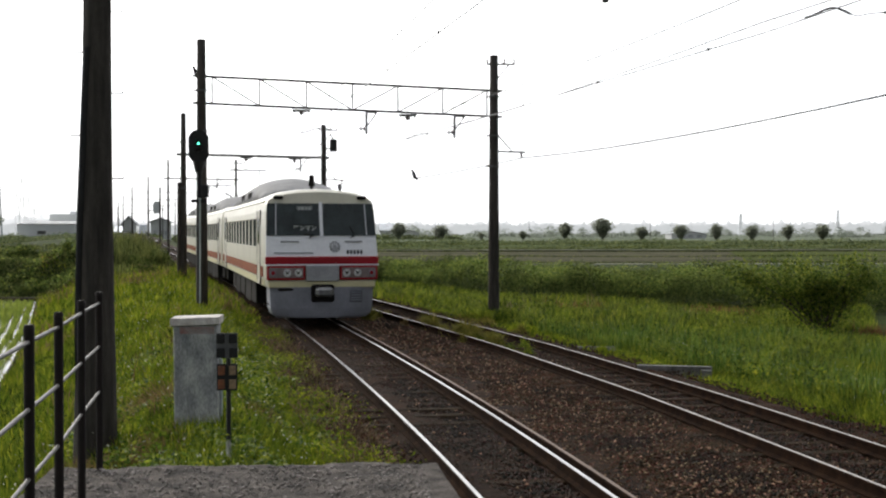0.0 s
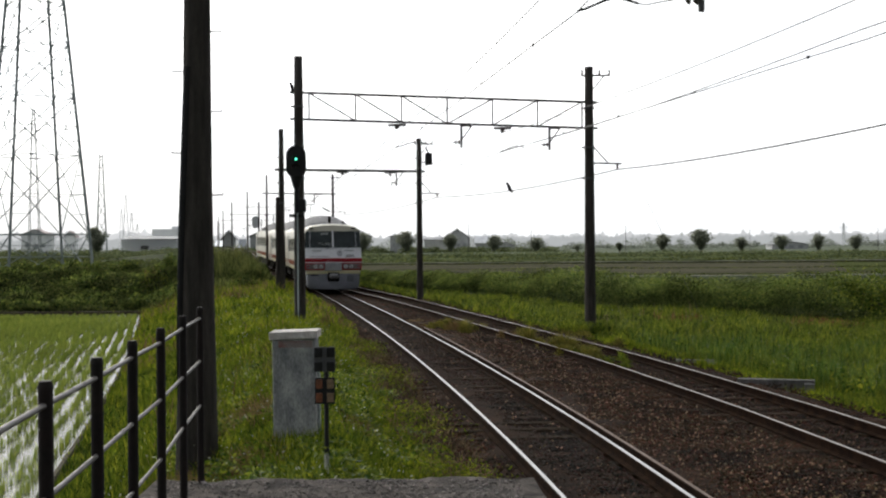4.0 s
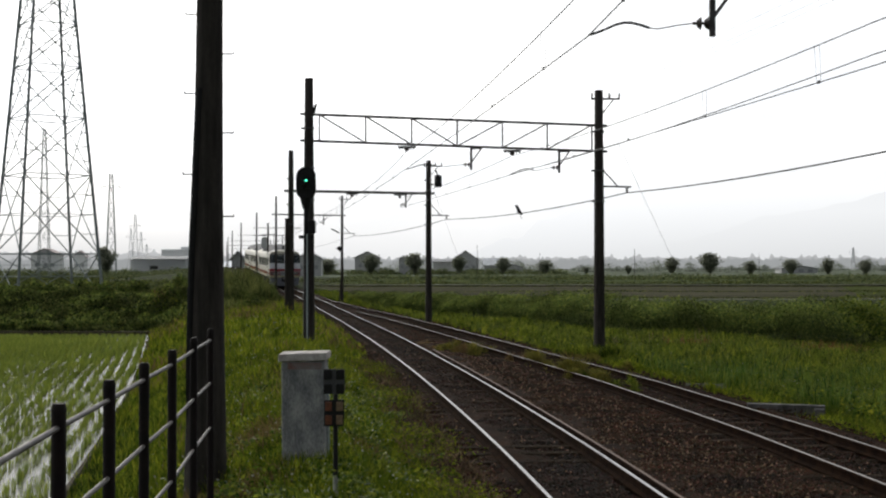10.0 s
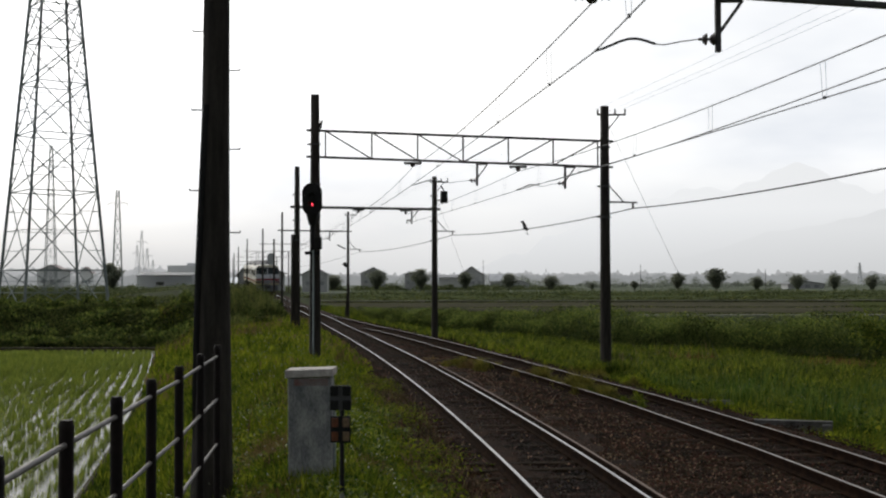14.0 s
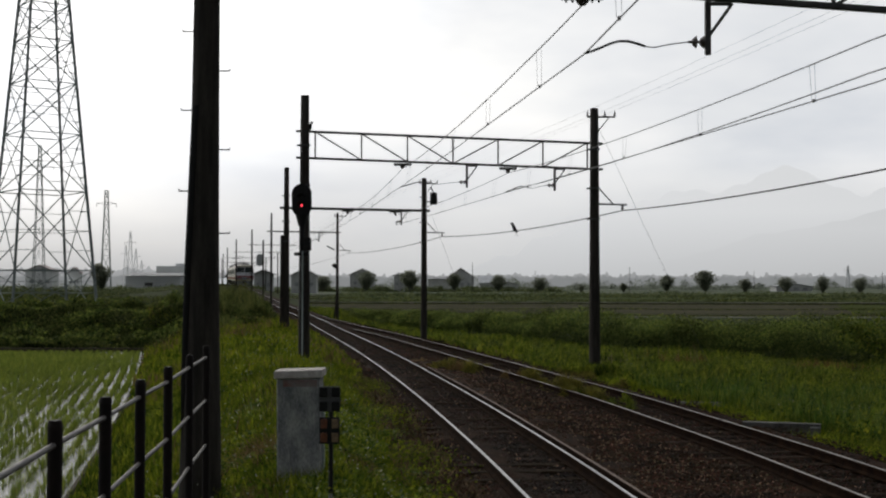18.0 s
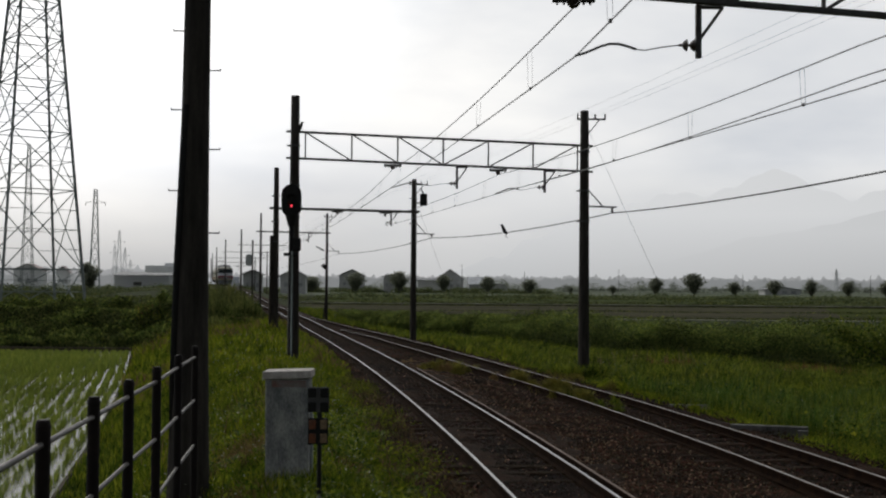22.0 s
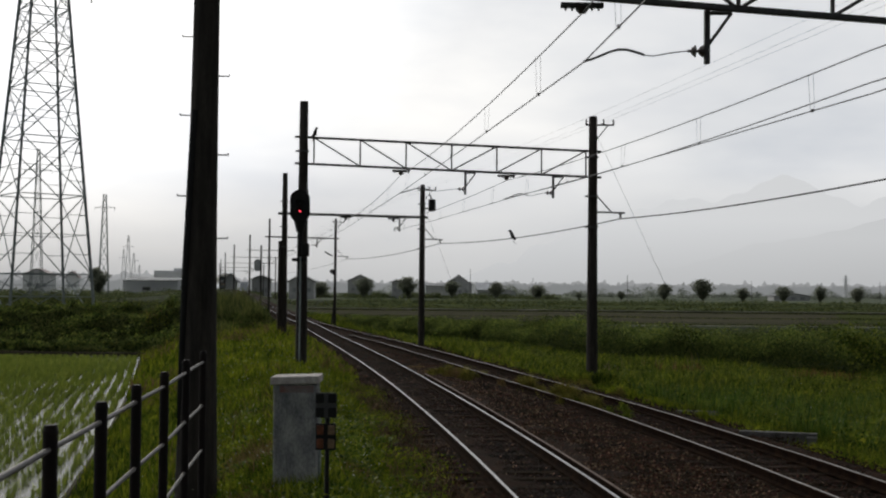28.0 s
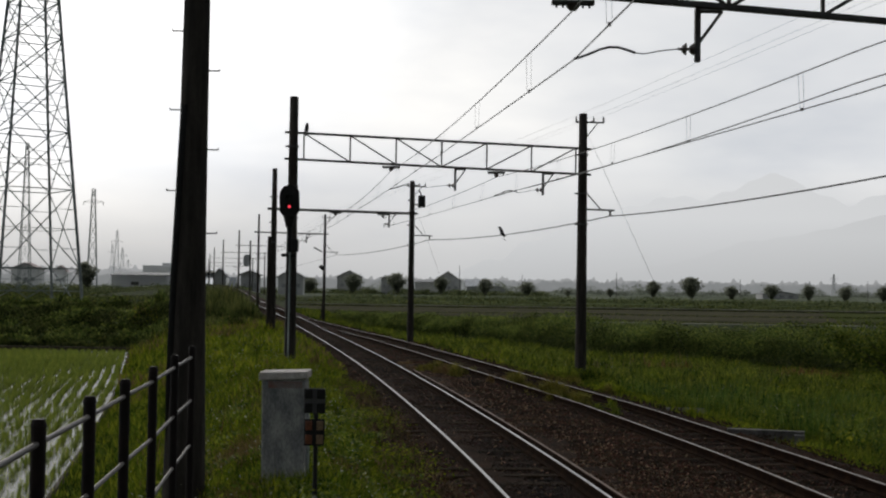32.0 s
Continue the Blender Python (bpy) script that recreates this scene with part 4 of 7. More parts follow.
def car_common(c):
    """Body side fittings, roof and running gear shared by both cars; the cab end is at -y."""
    h = CAR / 2
    for s in (-1, 1):
        bm = bmesh.new()
        box(bm, (s * 1.4365, 0.35, 1.33), (0.014, CAR - 0.9, 0.27))
        part("red_band", bm, M_ORANGE, c, "vermilion waist band")
        bm = bmesh.new()
        box(bm, (s * 1.398, 0.35, 1.06), (0.014, CAR - 1.0, 0.19), 0, None)
        part("cream_band", bm, M_YELLOW, c, "cream yellow sill band")
        ys = [-h + 3.35 + 1.42 * i for i in range(10)]
        for i, y in enumerate(ys):
            bm = bmesh.new()
            box(bm, (s * 1.4245, y, 2.34), (0.035, 0.98, 0.76), 0.02)
            w = part("window", bm, M_SIDEGLASS, c)
            bm = bmesh.new()
            for dy in (-0.52, 0.52):
                box(bm, (s * 1.430, y + dy, 2.34), (0.03, 0.07, 0.82), 0.004)
            for dz in (-0.40, 0.40):
                box(bm, (s * 1.430, y, 2.34 + dz), (0.03, 1.1, 0.03), 0.004)
            part("window_frame", bm, M_IVORY, w)
        for y in (-h + 2.05, h - 1.9):
            bm = bmesh.new()
            box(bm, (s * 1.431, y, 1.95), (0.03, 0.86, 1.95), 0.01)
            d = part("door", bm, M_IVORY, c, "ivory folding door")
            bm = bmesh.new()
            box(bm, (s * 1.434, y, 2.4), (0.045, 0.42, 0.7), 0.02)
            part("door_window", bm, M_GLASS, d)
            bm = bmesh.new()
            for dy in (-0.46, 0.46):
                box(bm, (s * 1.437, y + dy, 1.95), (0.03, 0.04, 1.98))
            part("door_seam", bm, M_UNDER, d)
        bm = bmesh.new()
        tube(bm, (s * 1.375, -h + 0.9, 3.16), (s * 1.375, h - 0.5, 3.16), 0.025, None, 6)
        part("rain_gutter", bm, M_IVORY, c)
    # underframe equipment
    for y, l, d in ((-8.9, 0.9, 0.5), (-4.4, 1.5, 0.66), (-2.3, 2.2, 0.70), (0.2, 2.0, 0.62), (2.5, 2.0, 0.68), (4.5, 1.2, 0.58), (8.9, 0.9, 0.5)):
        bm = bmesh.new()
        box(bm, (0, y, 0.95 - d / 2), (2.62, l, d), 0.03)
        part("equipment_box", bm, M_UNDER, c)
    bm = bmesh.new()
    box(bm, (0, 0.3, 0.93), (2.55, CAR - 1.2, 0.10))
    part("underframe", bm, M_UNDER, c)
    for y in (-6.9, 6.9):
        bogie(c, y)
    # roof shroud, higher in its middle
    bm = bmesh.new()
    st = []
    for y, k in ((-h + 3.2, 0.05), (-h + 4.2, 0.40), (-h + 5.4, 0.74), (-h + 7.0, 0.96), (-h + 8.6, 1.0), (-h + 11.4, 0.94), (-h + 14.0, 0.70), (-h + 16.0, 0.42), (-h + 17.2, 0.05)):
        st.append([(1.24 * math.cos(a), y, 3.25 + (0.12 + 0.68 * k) * math.sin(a) ** 0.75) for a in np.linspace(0.001, math.pi - 0.001, 13)])
    loft(bm, st)
    part("roof_shroud", bm, M_ROOF, c, "dark grey roof shroud", True)
    for y, xv in ((-1.6, -1.02), (1.4, -1.02), (-1.6, 1.02), (1.4, 1.02)):
        bm = bmesh.new()
        box(bm, (xv, y, 3.50), (0.36, 1.5, 0.26), 0.04)
        v = part("roof_vent", bm, M_ROOF, c)
        for k in range(5):
            bm = bmesh.new()
            box(bm, (xv * 1.18, y - 0.6 + 0.3 * k, 3.50), (0.03, 0.12, 0.2), 0.004)
            part("louvre", bm, M_UNDER, v)


def rear_face(c):
    """The flat end that looks back down the line, at -y."""
    h = -CAR / 2
    # white lower panel and windscreen recess
    bm = bmesh.new()
    w0, w1 = 1.43, 1.375
    q = [(-w0, h - 0.012, 1.74), (w0, h - 0.012, 1.74), (w1 + 0.04, h + 0.145, 2.27), (-w1 - 0.04, h + 0.145, 2.27)]
    vs = [bm.verts.new(p) for p in q] + [bm.verts.new((x, y + 0.06, z)) for x, y, z in q]
    for a in ((0, 1, 2, 3), (7, 6, 5, 4), (0, 4, 5, 1), (1, 5, 6, 2), (2, 6, 7, 3), (3, 7, 4, 0)):
        bm.faces.new([vs[i] for i in a])
    panel = part("front_panel", bm, M_WHITE, c, "white end panel")
    # two raked panes, two small corner panes, centre pillar
    def quad(name, x0, x1, x0t, x1t, z0, z1, depth, m, parent, label=""):
        bm = bmesh.new()
        ya, yb = h + 0.165 + (z0 - 2.36) * 0.29, h + 0.165 + (z1 - 2.36) * 0.29
        q = [(x0, ya - depth, z0), (x1, ya - depth, z0), (x1t, yb - depth, z1), (x0t, yb - depth, z1)]
        vs = [bm.verts.new(p) for p in q] + [bm.verts.new((x, y + 0.05, z)) for x, y, z in q]
        for a in ((0, 1, 2, 3), (7, 6, 5, 4), (0, 4, 5, 1), (1, 5, 6, 2), (2, 6, 7, 3), (3, 7, 4, 0)):
            bm.faces.new([vs[i] for i in a])
        bmesh.ops.recalc_face_normals(bm, faces=bm.faces)
        return part(name, bm, m, parent, label)
    for s in (-1, 1):
        f = sorted
        quad("windscreen", *f((s * 0.04, s * 1.16)), *f((s * 0.04, s * 1.13)), 2.27, 3.10, 0.012, M_GLASS, c, "dark tinted windscreen pane")
        quad("corner_pane", *f((s * 1.185, s * 1.41)), *f((s * 1.155, s * 1.365)), 2.27, 3.10, 0.008, M_GLASS, c, "dark corner pane")
        quad("corner_pillar", *f((s * 1.16, s * 1.185)), *f((s * 1.13, s * 1.155)), 2.25, 3.12, 0.02, M_SILVER, c)
    quad("centre_pillar", -0.042, 0.042, -0.042, 0.042, 2.24, 3.14, 0.03, M_WHITE, c)
    quad("brow", -1.36, 1.36, -1.33, 1.33, 3.10, 3.19, 0.015, M_IVORY, c)
    bm = bmesh.new()
    vs = box(bm, (0, h - 0.02, 1.64), (2.90, 0.09, 0.20), 0.02)
    part("red_stripe", bm, M_RED, c, "crimson end stripe")
    bm = bmesh.new()
    box(bm, (0, h - 0.03, 1.525), (2.92, 0.10, 0.035), 0.008)
    part("silver_moulding", bm, M_WHITE, c)
    bm = bmesh.new()
    box(bm, (0, h - 0.012, 1.03), (2.72, 0.07, 0.15), 0.01)
    part("cream_sill", bm, M_YELLOW, c)
    for s in (-1, 1):
        bm = bmesh.new()
        box(bm, (s * 0.93, h - 0.035, 1.325), (0.98, 0.09, 0.37), 0.025)
        fr = part("lamp_surround", bm, M_RED, c, "red lamp surround")
        bm = bmesh.new()
        box(bm, (s * 0.93, h - 0.078, 1.325), (0.88, 0.02, 0.27), 0.012)
        part("lamp_plate", bm, mat("lamp_plate", (0.24, 0.19, 0.18), None, 5, 0.5), fr)
        for k, x in enumerate((0.62, 0.90, 1.26)):
            bm = bmesh.new()
            r = 0.08 if k < 2 else 0.058
            disc(bm, (s * x, h - 0.10, 1.325), (0, -1, 0), r + 0.018, 0.03, 20)
            part("lamp_rim", bm, M_SILVER if k < 2 else M_SKIRT, fr)
            bm = bmesh.new()
            disc(bm, (s * x, h - 0.118, 1.325), (0, -1, 0), r, 0.02, 20, r * 0.8)
            part("lens", bm, M_LENS if k < 2 else M_TAIL, fr, "clear headlamp lens" if k < 2 else "red tail lamp lens")
            # dark V laid on the pale lens so the rest reads as highlights
            if k < 2:
                bm = bmesh.new()
                for sg in (-1, 1):
                    tube(bm, (s * x + sg * 0.045, h - 0.132, 1.375), (s * x, h - 0.132, 1.295), 0.013, 0.02, 6)
                part("lens_chevron", bm, M_TUBE, fr, "dark V mark across the headlamp lens")
        bm = bmesh.new()
        box(bm, (s * 1.08, h + 0.40, 3.255), (0.24, 0.16, 0.09), 0.03)
        part("marker_lamp", bm, M_UNDER, c, "small dark roof-corner lamp")
        bm = bmesh.new()
        box(bm, (s * 0.82, h + 0.075, 2.12), (0.46, 0.02, 0.04), 0.005, Matrix.Identity(4))
        part("grab_bar", bm, mat("bar_grey", (0.35, 0.35, 0.36), None, 5, 0.5), c)
    bm = bmesh.new()
    box(bm, (0, h - 0.05, 1.31), (0.84, 0.10, 0.40), 0.012)
    part("centre_hatch", bm, mat("hatch_grey", (0.36, 0.36, 0.37), (0.28, 0.28, 0.29), 3, 0.5), c, "grey coupler hatch")
    bm = bmesh.new()
    box(bm, (0, h - 0.08, 0.80), (0.60, 0.10, 0.46), 0.05)
    cp = part("coupler_pocket", bm, M_UNDER, c)
    bm = bmesh.new()
    box(bm, (0.02, h - 0.24, 0.84), (0.46, 0.34, 0.24), 0.06)
    part("coupler", bm, mat("coupler_steel", (0.20, 0.20, 0.20), None, 6, 0.45, 0.6), cp, "worn steel coupler")
    # curved skirt
    bm = bmesh.new()
    st = []
    for z, sx, fy in ((0.17, 1.06, 0.03), (0.20, 1.17, 0.01), (0.27, 1.26, 0.0), (0.42, 1.305, -0.02), (0.96, 1.33, -0.03)):
        arc = [(sx * math.sin(a) / math.sin(1.2), h + fy - 0.06 + 0.30 * (1 - math.cos(a))) for a in np.linspace(-1.2, 1.2, 15)]
        st.append([(x, y, z) for x, y in arc] + [(x, h + 1.0, z) for x in (sx, -sx)])
    loft(bm, st)
    part("skirt", bm, M_SKIRT, c, "grey end skirt", False)
    bm = bmesh.new()
    box(bm, (-0.93, h - 0.02, 0.90), (0.40, 0.05, 0.06), 0.012)
    part("skirt_slot", bm, M_UNDER, c)
    bm = bmesh.new()
    box(bm, (0.86, h - 0.03, 0.72), (0.34, 0.05, 0.30), 0.02)
    grille = part("skirt_grille", bm, mat("grille_grey", (0.12, 0.125, 0.14), None, 5, 0.7), c, "dark vent grille")
    for k in range(4):
        bm = bmesh.new()
        box(bm, (0.86, h - 0.062, 0.62 + 0.065 * k), (0.28, 0.03, 0.028), 0.006)
        part("grille_bar", bm, M_SKIRT, grille)
    # emblem, lettering bars, destination sign
    y0 = lambda z: h - 0.02 + (z - 1.74) * 0.292
    bm = bmesh.new()
    for k in range(10):
        a = 2 * math.pi * k / 10
        z = 1.99 + 0.115 * math.sin(a)
        box(bm, (0.33 + 0.115 * math.cos(a), y0(z) - 0.004, z), (0.055, 0.012, 0.055), 0.012)
        tube(bm, (0.33, y0(1.99) - 0.004, 1.99), (0.33 + 0.1 * math.cos(a), y0(z) - 0.006, 1.99 + 0.1 * math.sin(a)), 0.008, None, 5)
    disc(bm, (0.33, y0(1.99) - 0.004, 1.99), (0, -1, 0), 0.035, 0.012, 10)
    part("emblem", bm, mat("emblem_grey", (0.40, 0.40, 0.42), None, 5, 0.6), panel, "grey ring emblem")
    for k in range(5):
        bm = bmesh.new()
        z = 1.85
        box(bm, (0.66 + 0.088 * k, y0(z) - 0.004, z), (0.055, 0.012, 0.105))
        part("number_bar", bm, M_INK, panel)
    bm = bmesh.new()
    box(bm, (-0.73, y0(1.83) - 0.004, 1.83), (1.0, 0.012, 0.035))
    part("lettering_bar", bm, mat("pale_lettering", (0.45, 0.46, 0.48), None, 20, 0.6), panel)
    def on_pane(name, x, z, w, hh, m, d=0.018, label=""):
        bm = bmesh.new()
        yy = h + 0.165 + (z - 2.36) * 0.29
        box(bm, (x, yy - d, z), (w, 0.006, hh))
        return part(name, bm, m, c, label)
    on_pane("destination_sign", -0.42, 2.97, 0.42, 0.12, mat("sign_grey", (0.20, 0.22, 0.22), None, 8, 0.5))
    for k in range(4):
        on_pane("sign_bar", -0.555 + 0.09 * k, 2.97, 0.062, 0.08, M_SIGN, 0.023)
    on_pane("crew_board", -0.42, 2.46, 0.56, 0.22, mat("board_dark", (0.02, 0.03, 0.03), None, 5, 0.5))
    tx = bpy.data.curves.new("one_man_sign", "FONT")
    tx.body, tx.size, tx.align_x, tx.align_y, tx.extrude = "\u30ef\u30f3\u30de\u30f3", 0.15, "CENTER", "CENTER", 0.001
    tx.offset = 0.004
    tx.materials.append(mat("sign_letter_white", (0.88, 0.90, 0.88), None, 8, 0.6))
    t = new("sign_lettering", tx)
    t.parent = c
    t.matrix_basis = pose(-0.42, h + 0.165 + 0.10 * 0.29 - 0.026, 2.46, 90, 0, 0)
    for x0, z0, x1, z1 in ((0.86, 2.28, 0.74, 2.50), (-0.2, 2.28, -0.46, 2.32)):
        bm = bmesh.new()
        ya, yb = h + 0.14 + (z0 - 2.36) * 0.29, h + 0.14 + (z1 - 2.36) * 0.29
        tube(bm, (x0, ya, z0), (x1, yb, z1), 0.012, None, 6)
        tube(bm, (x0 - 0.12, ya - 0.01, z0 - 0.06), (x0, ya - 0.01, z0), 0.014, None, 6)
        part("wiper", bm, M_UNDER, c)
    for nm, x, y, z, r, l in (("aerial", -0.02, 2.0, 3.5, 0.09, 0.40), ("horn", 0.60, 1.0, 3.46, 0.065, 0.17)):
        bm = bmesh.new()
        tube(bm, (x, h + y, z - 0.1), (x, h + y, z + l * 0.6), r * 0.5, None, 8)
        tube(bm, (x, h + y, z + l * 0.25), (x, h + y, z + l), r, r * 0.7, 10)
        part(nm, bm, M_UNDER, c)


def pantograph(c, y):
    bm = bmesh.new()
    for s in (-1, 1):
        tube(bm, (s * 0.5, y - 0.5, 3.95), (s * 0.55, y + 0.45, 4.5), 0.022, None, 6)
        tube(bm, (s * 0.55, y + 0.45, 4.5), (s * 0.5, y, 5.08), 0.018, None, 6)
    tube(bm, (-0.8, y, 5.1), (0.8, y, 5.1), 0.03, None, 6)
    part("pantograph", bm, M_STEEL, c)


def train_car(label, rear):
    c = thing("train_car", label, "train car", group="cars of the train")
    h = CAR / 2
    bm = bmesh.new()
    if rear:
        st = [ring(-h, 0.985, 0.10, 0.50), ring(-h + 0.28, 1.0, 0.03, 0.36), ring(-h + 1.2, 1.0, 0, 0)]
    else:
        st = [ring(-h), ring(-h + 1.2)]
    st += [ring(0.0), ring(h)]
    loft(bm, st)
    for f in bm.faces:
        f.smooth = False
    part("body", bm, M_IVORY, c)
    car_common(c)
    if rear:
        rear_face(c)
    else:
        bm = bmesh.new()
        box(bm, (0, -h - 0.3, 2.0), (0.9, 0.6, 2.0), 0.05)
        part("gangway", bm, M_UNDER, c, "dark folding gangway")
        pantograph(c, -5.5)
    return c


CARS = [train_car("ivory and red express railcar with a white end and grey skirt", True), train_car("ivory railcar with a red band coupled ahead", False)]
CARS.append(train_car("ivory railcar with a red band at the head of the train", False))

TRACK_S = np.concatenate([[0], np.cumsum(np.hypot(np.diff(TRACK_X), np.diff(TRACK_Y)))])


def on_track(s):
    """The point of the main track at arc length s."""
    return Vector((float(np.interp(s, TRACK_S, TRACK_X)), float(np.interp(s, TRACK_S, TRACK_Y)), 0))


def train_at(t):
    """How far ahead the rear end stands at t seconds."""
    return 31.9 + 7.3 * t + 0.10 * t * t


def motions():
    s0 = float(np.interp(0.0, TRACK_Y, TRACK_S))
    times = [0.5 * i for i in range(65)]
    for k, c in enumerate(CARS):
        rows = []
        for t in times:
            s = float(np.interp(train_at(t), TRACK_Y, TRACK_S)) + k * (CAR + 0.5)
            a, b = on_track(s + 2.9), on_track(s + 16.6)
            za, zb = float(zr(a.y)), float(zr(b.y))
            d = (b - a).normalized()
            mid = (a + b) / 2
            rows.append((t, pose(mid.x + 0.12, mid.y, (za + zb) / 2, math.degrees(math.atan2(zb - za, 13.8)), 0, math.degrees(math.atan2(-d.x, d.y)))))
        walk(c, rows)
    # the crow hops from the pole's one side to the other, then along the beam
    hops = [(0.0, -4.26, 0.0, 90), (4.2, -4.26, 0.0, 90), (4.5, -4.15, 0.75, 60), (4.8, -4.03, 1.22, 0), (5.1, -3.92, 0.7, -60), (5.4, -3.83, 0.0, -90), (27.1, -3.83, 0.0, -90), (27.4, -3.80, 0.06, -75), (27.8, -3.67, 0.0, -70), (28.6, -3.66, 0.0, -20), (32.0, -3.65, 0.0, -10)]
    walk(BEAM_CROW, [(t, pose(x, 35.53, 6.795 + dz, 30, 0, yaw)) for t, x, dz, yaw in hops])
    # the signal's lamps turn their lit face in or away
    swap = 11.3
    for nm, a0, a1 in (("green_lamp", 0, 180), ("red_lamp", 180, 360)):
        z = 4.80 if nm == "green_lamp" else 4.575
        rows = [(0.0, a0), (swap - 0.1, a0), (swap, a0 + 60), (swap + 0.1, a0 + 120), (swap + 0.2, a1), (32.0, a1)]
        walk(LAMPS[nm], [(t, pose(0, -0.102, z, 0, 0, a)) for t, a in rows])


# ---- planting ----
def blades(x, y, z, h, w, rng, lean=0.35):
    """Bent grass blades as triangles: five points each."""
    n = len(x)
    a = rng.uniform(0, 2 * np.pi, n)
    d = np.stack([np.cos(a), np.sin(a)], 1)
    q = np.stack([-np.sin(a), np.cos(a)], 1)
    b = np.stack([x, y], 1)
    ln = (rng.uniform(0.1, 1.0, n) * lean * h)[:, None]
    hw = (w / 2)[:, None]
    v = np.zeros((n, 5, 3))
    v[:, 0, :2], v[:, 1, :2] = b - q * hw, b + q * hw
    v[:, 2, :2], v[:, 3, :2] = b + d * ln * 0.35 - q * hw * 0.8, b + d * ln * 0.35 + q * hw * 0.8
    v[:, 4, :2] = b + d * ln * 1.1
    v[:, 0, 2] = v[:, 1, 2] = z - 0.02
    v[:, 2, 2] = v[:, 3, 2] = z + h * 0.6
    v[:, 4, 2] = z + h
    f = np.array([(0, 1, 3), (0, 3, 2), (2, 3, 4)])
    return v.reshape(-1, 3), (f[None] + 5 * np.arange(n)[:, None, None]).reshape(-1, 3)


def leaves(c, size, rng, flat=0.5):
    """Loose leaf quads round the centres c."""
    n = len(c)
    u = rng.normal(size=(n, 3))
    u[:, 2] *= flat
    u /= np.linalg.norm(u, axis=1)[:, None]
    t = rng.normal(size=(n, 3))
    t -= u * (t * u).sum(1)[:, None]
    t /= np.linalg.norm(t, axis=1)[:, None]
    s = np.asarray(size)[:, None]
    v = np.stack([c - u * s, c + t * s * 0.45, c + u * s, c - t * s * 0.45], 1)
    f = np.arange(4 * n).reshape(-1, 4)
    return v.reshape(-1, 3), f


def wave(x, y, k=1.0, p=0.0):
    return 0.5 + 0.25 * np.sin(x * 0.9 * k + 1.3 * np.sin(y * 0.45 * k + p) + p) + 0.25 * np.sin(y * 0.7 * k - x * 0.35 * k + 2 * p)


M_BROAD = mat("broad_grass", (0.18, 0.25, 0.028), (0.075, 0.115, 0.014), 2, 0.42, island=0.75, spec=0.16, trans=0.45)


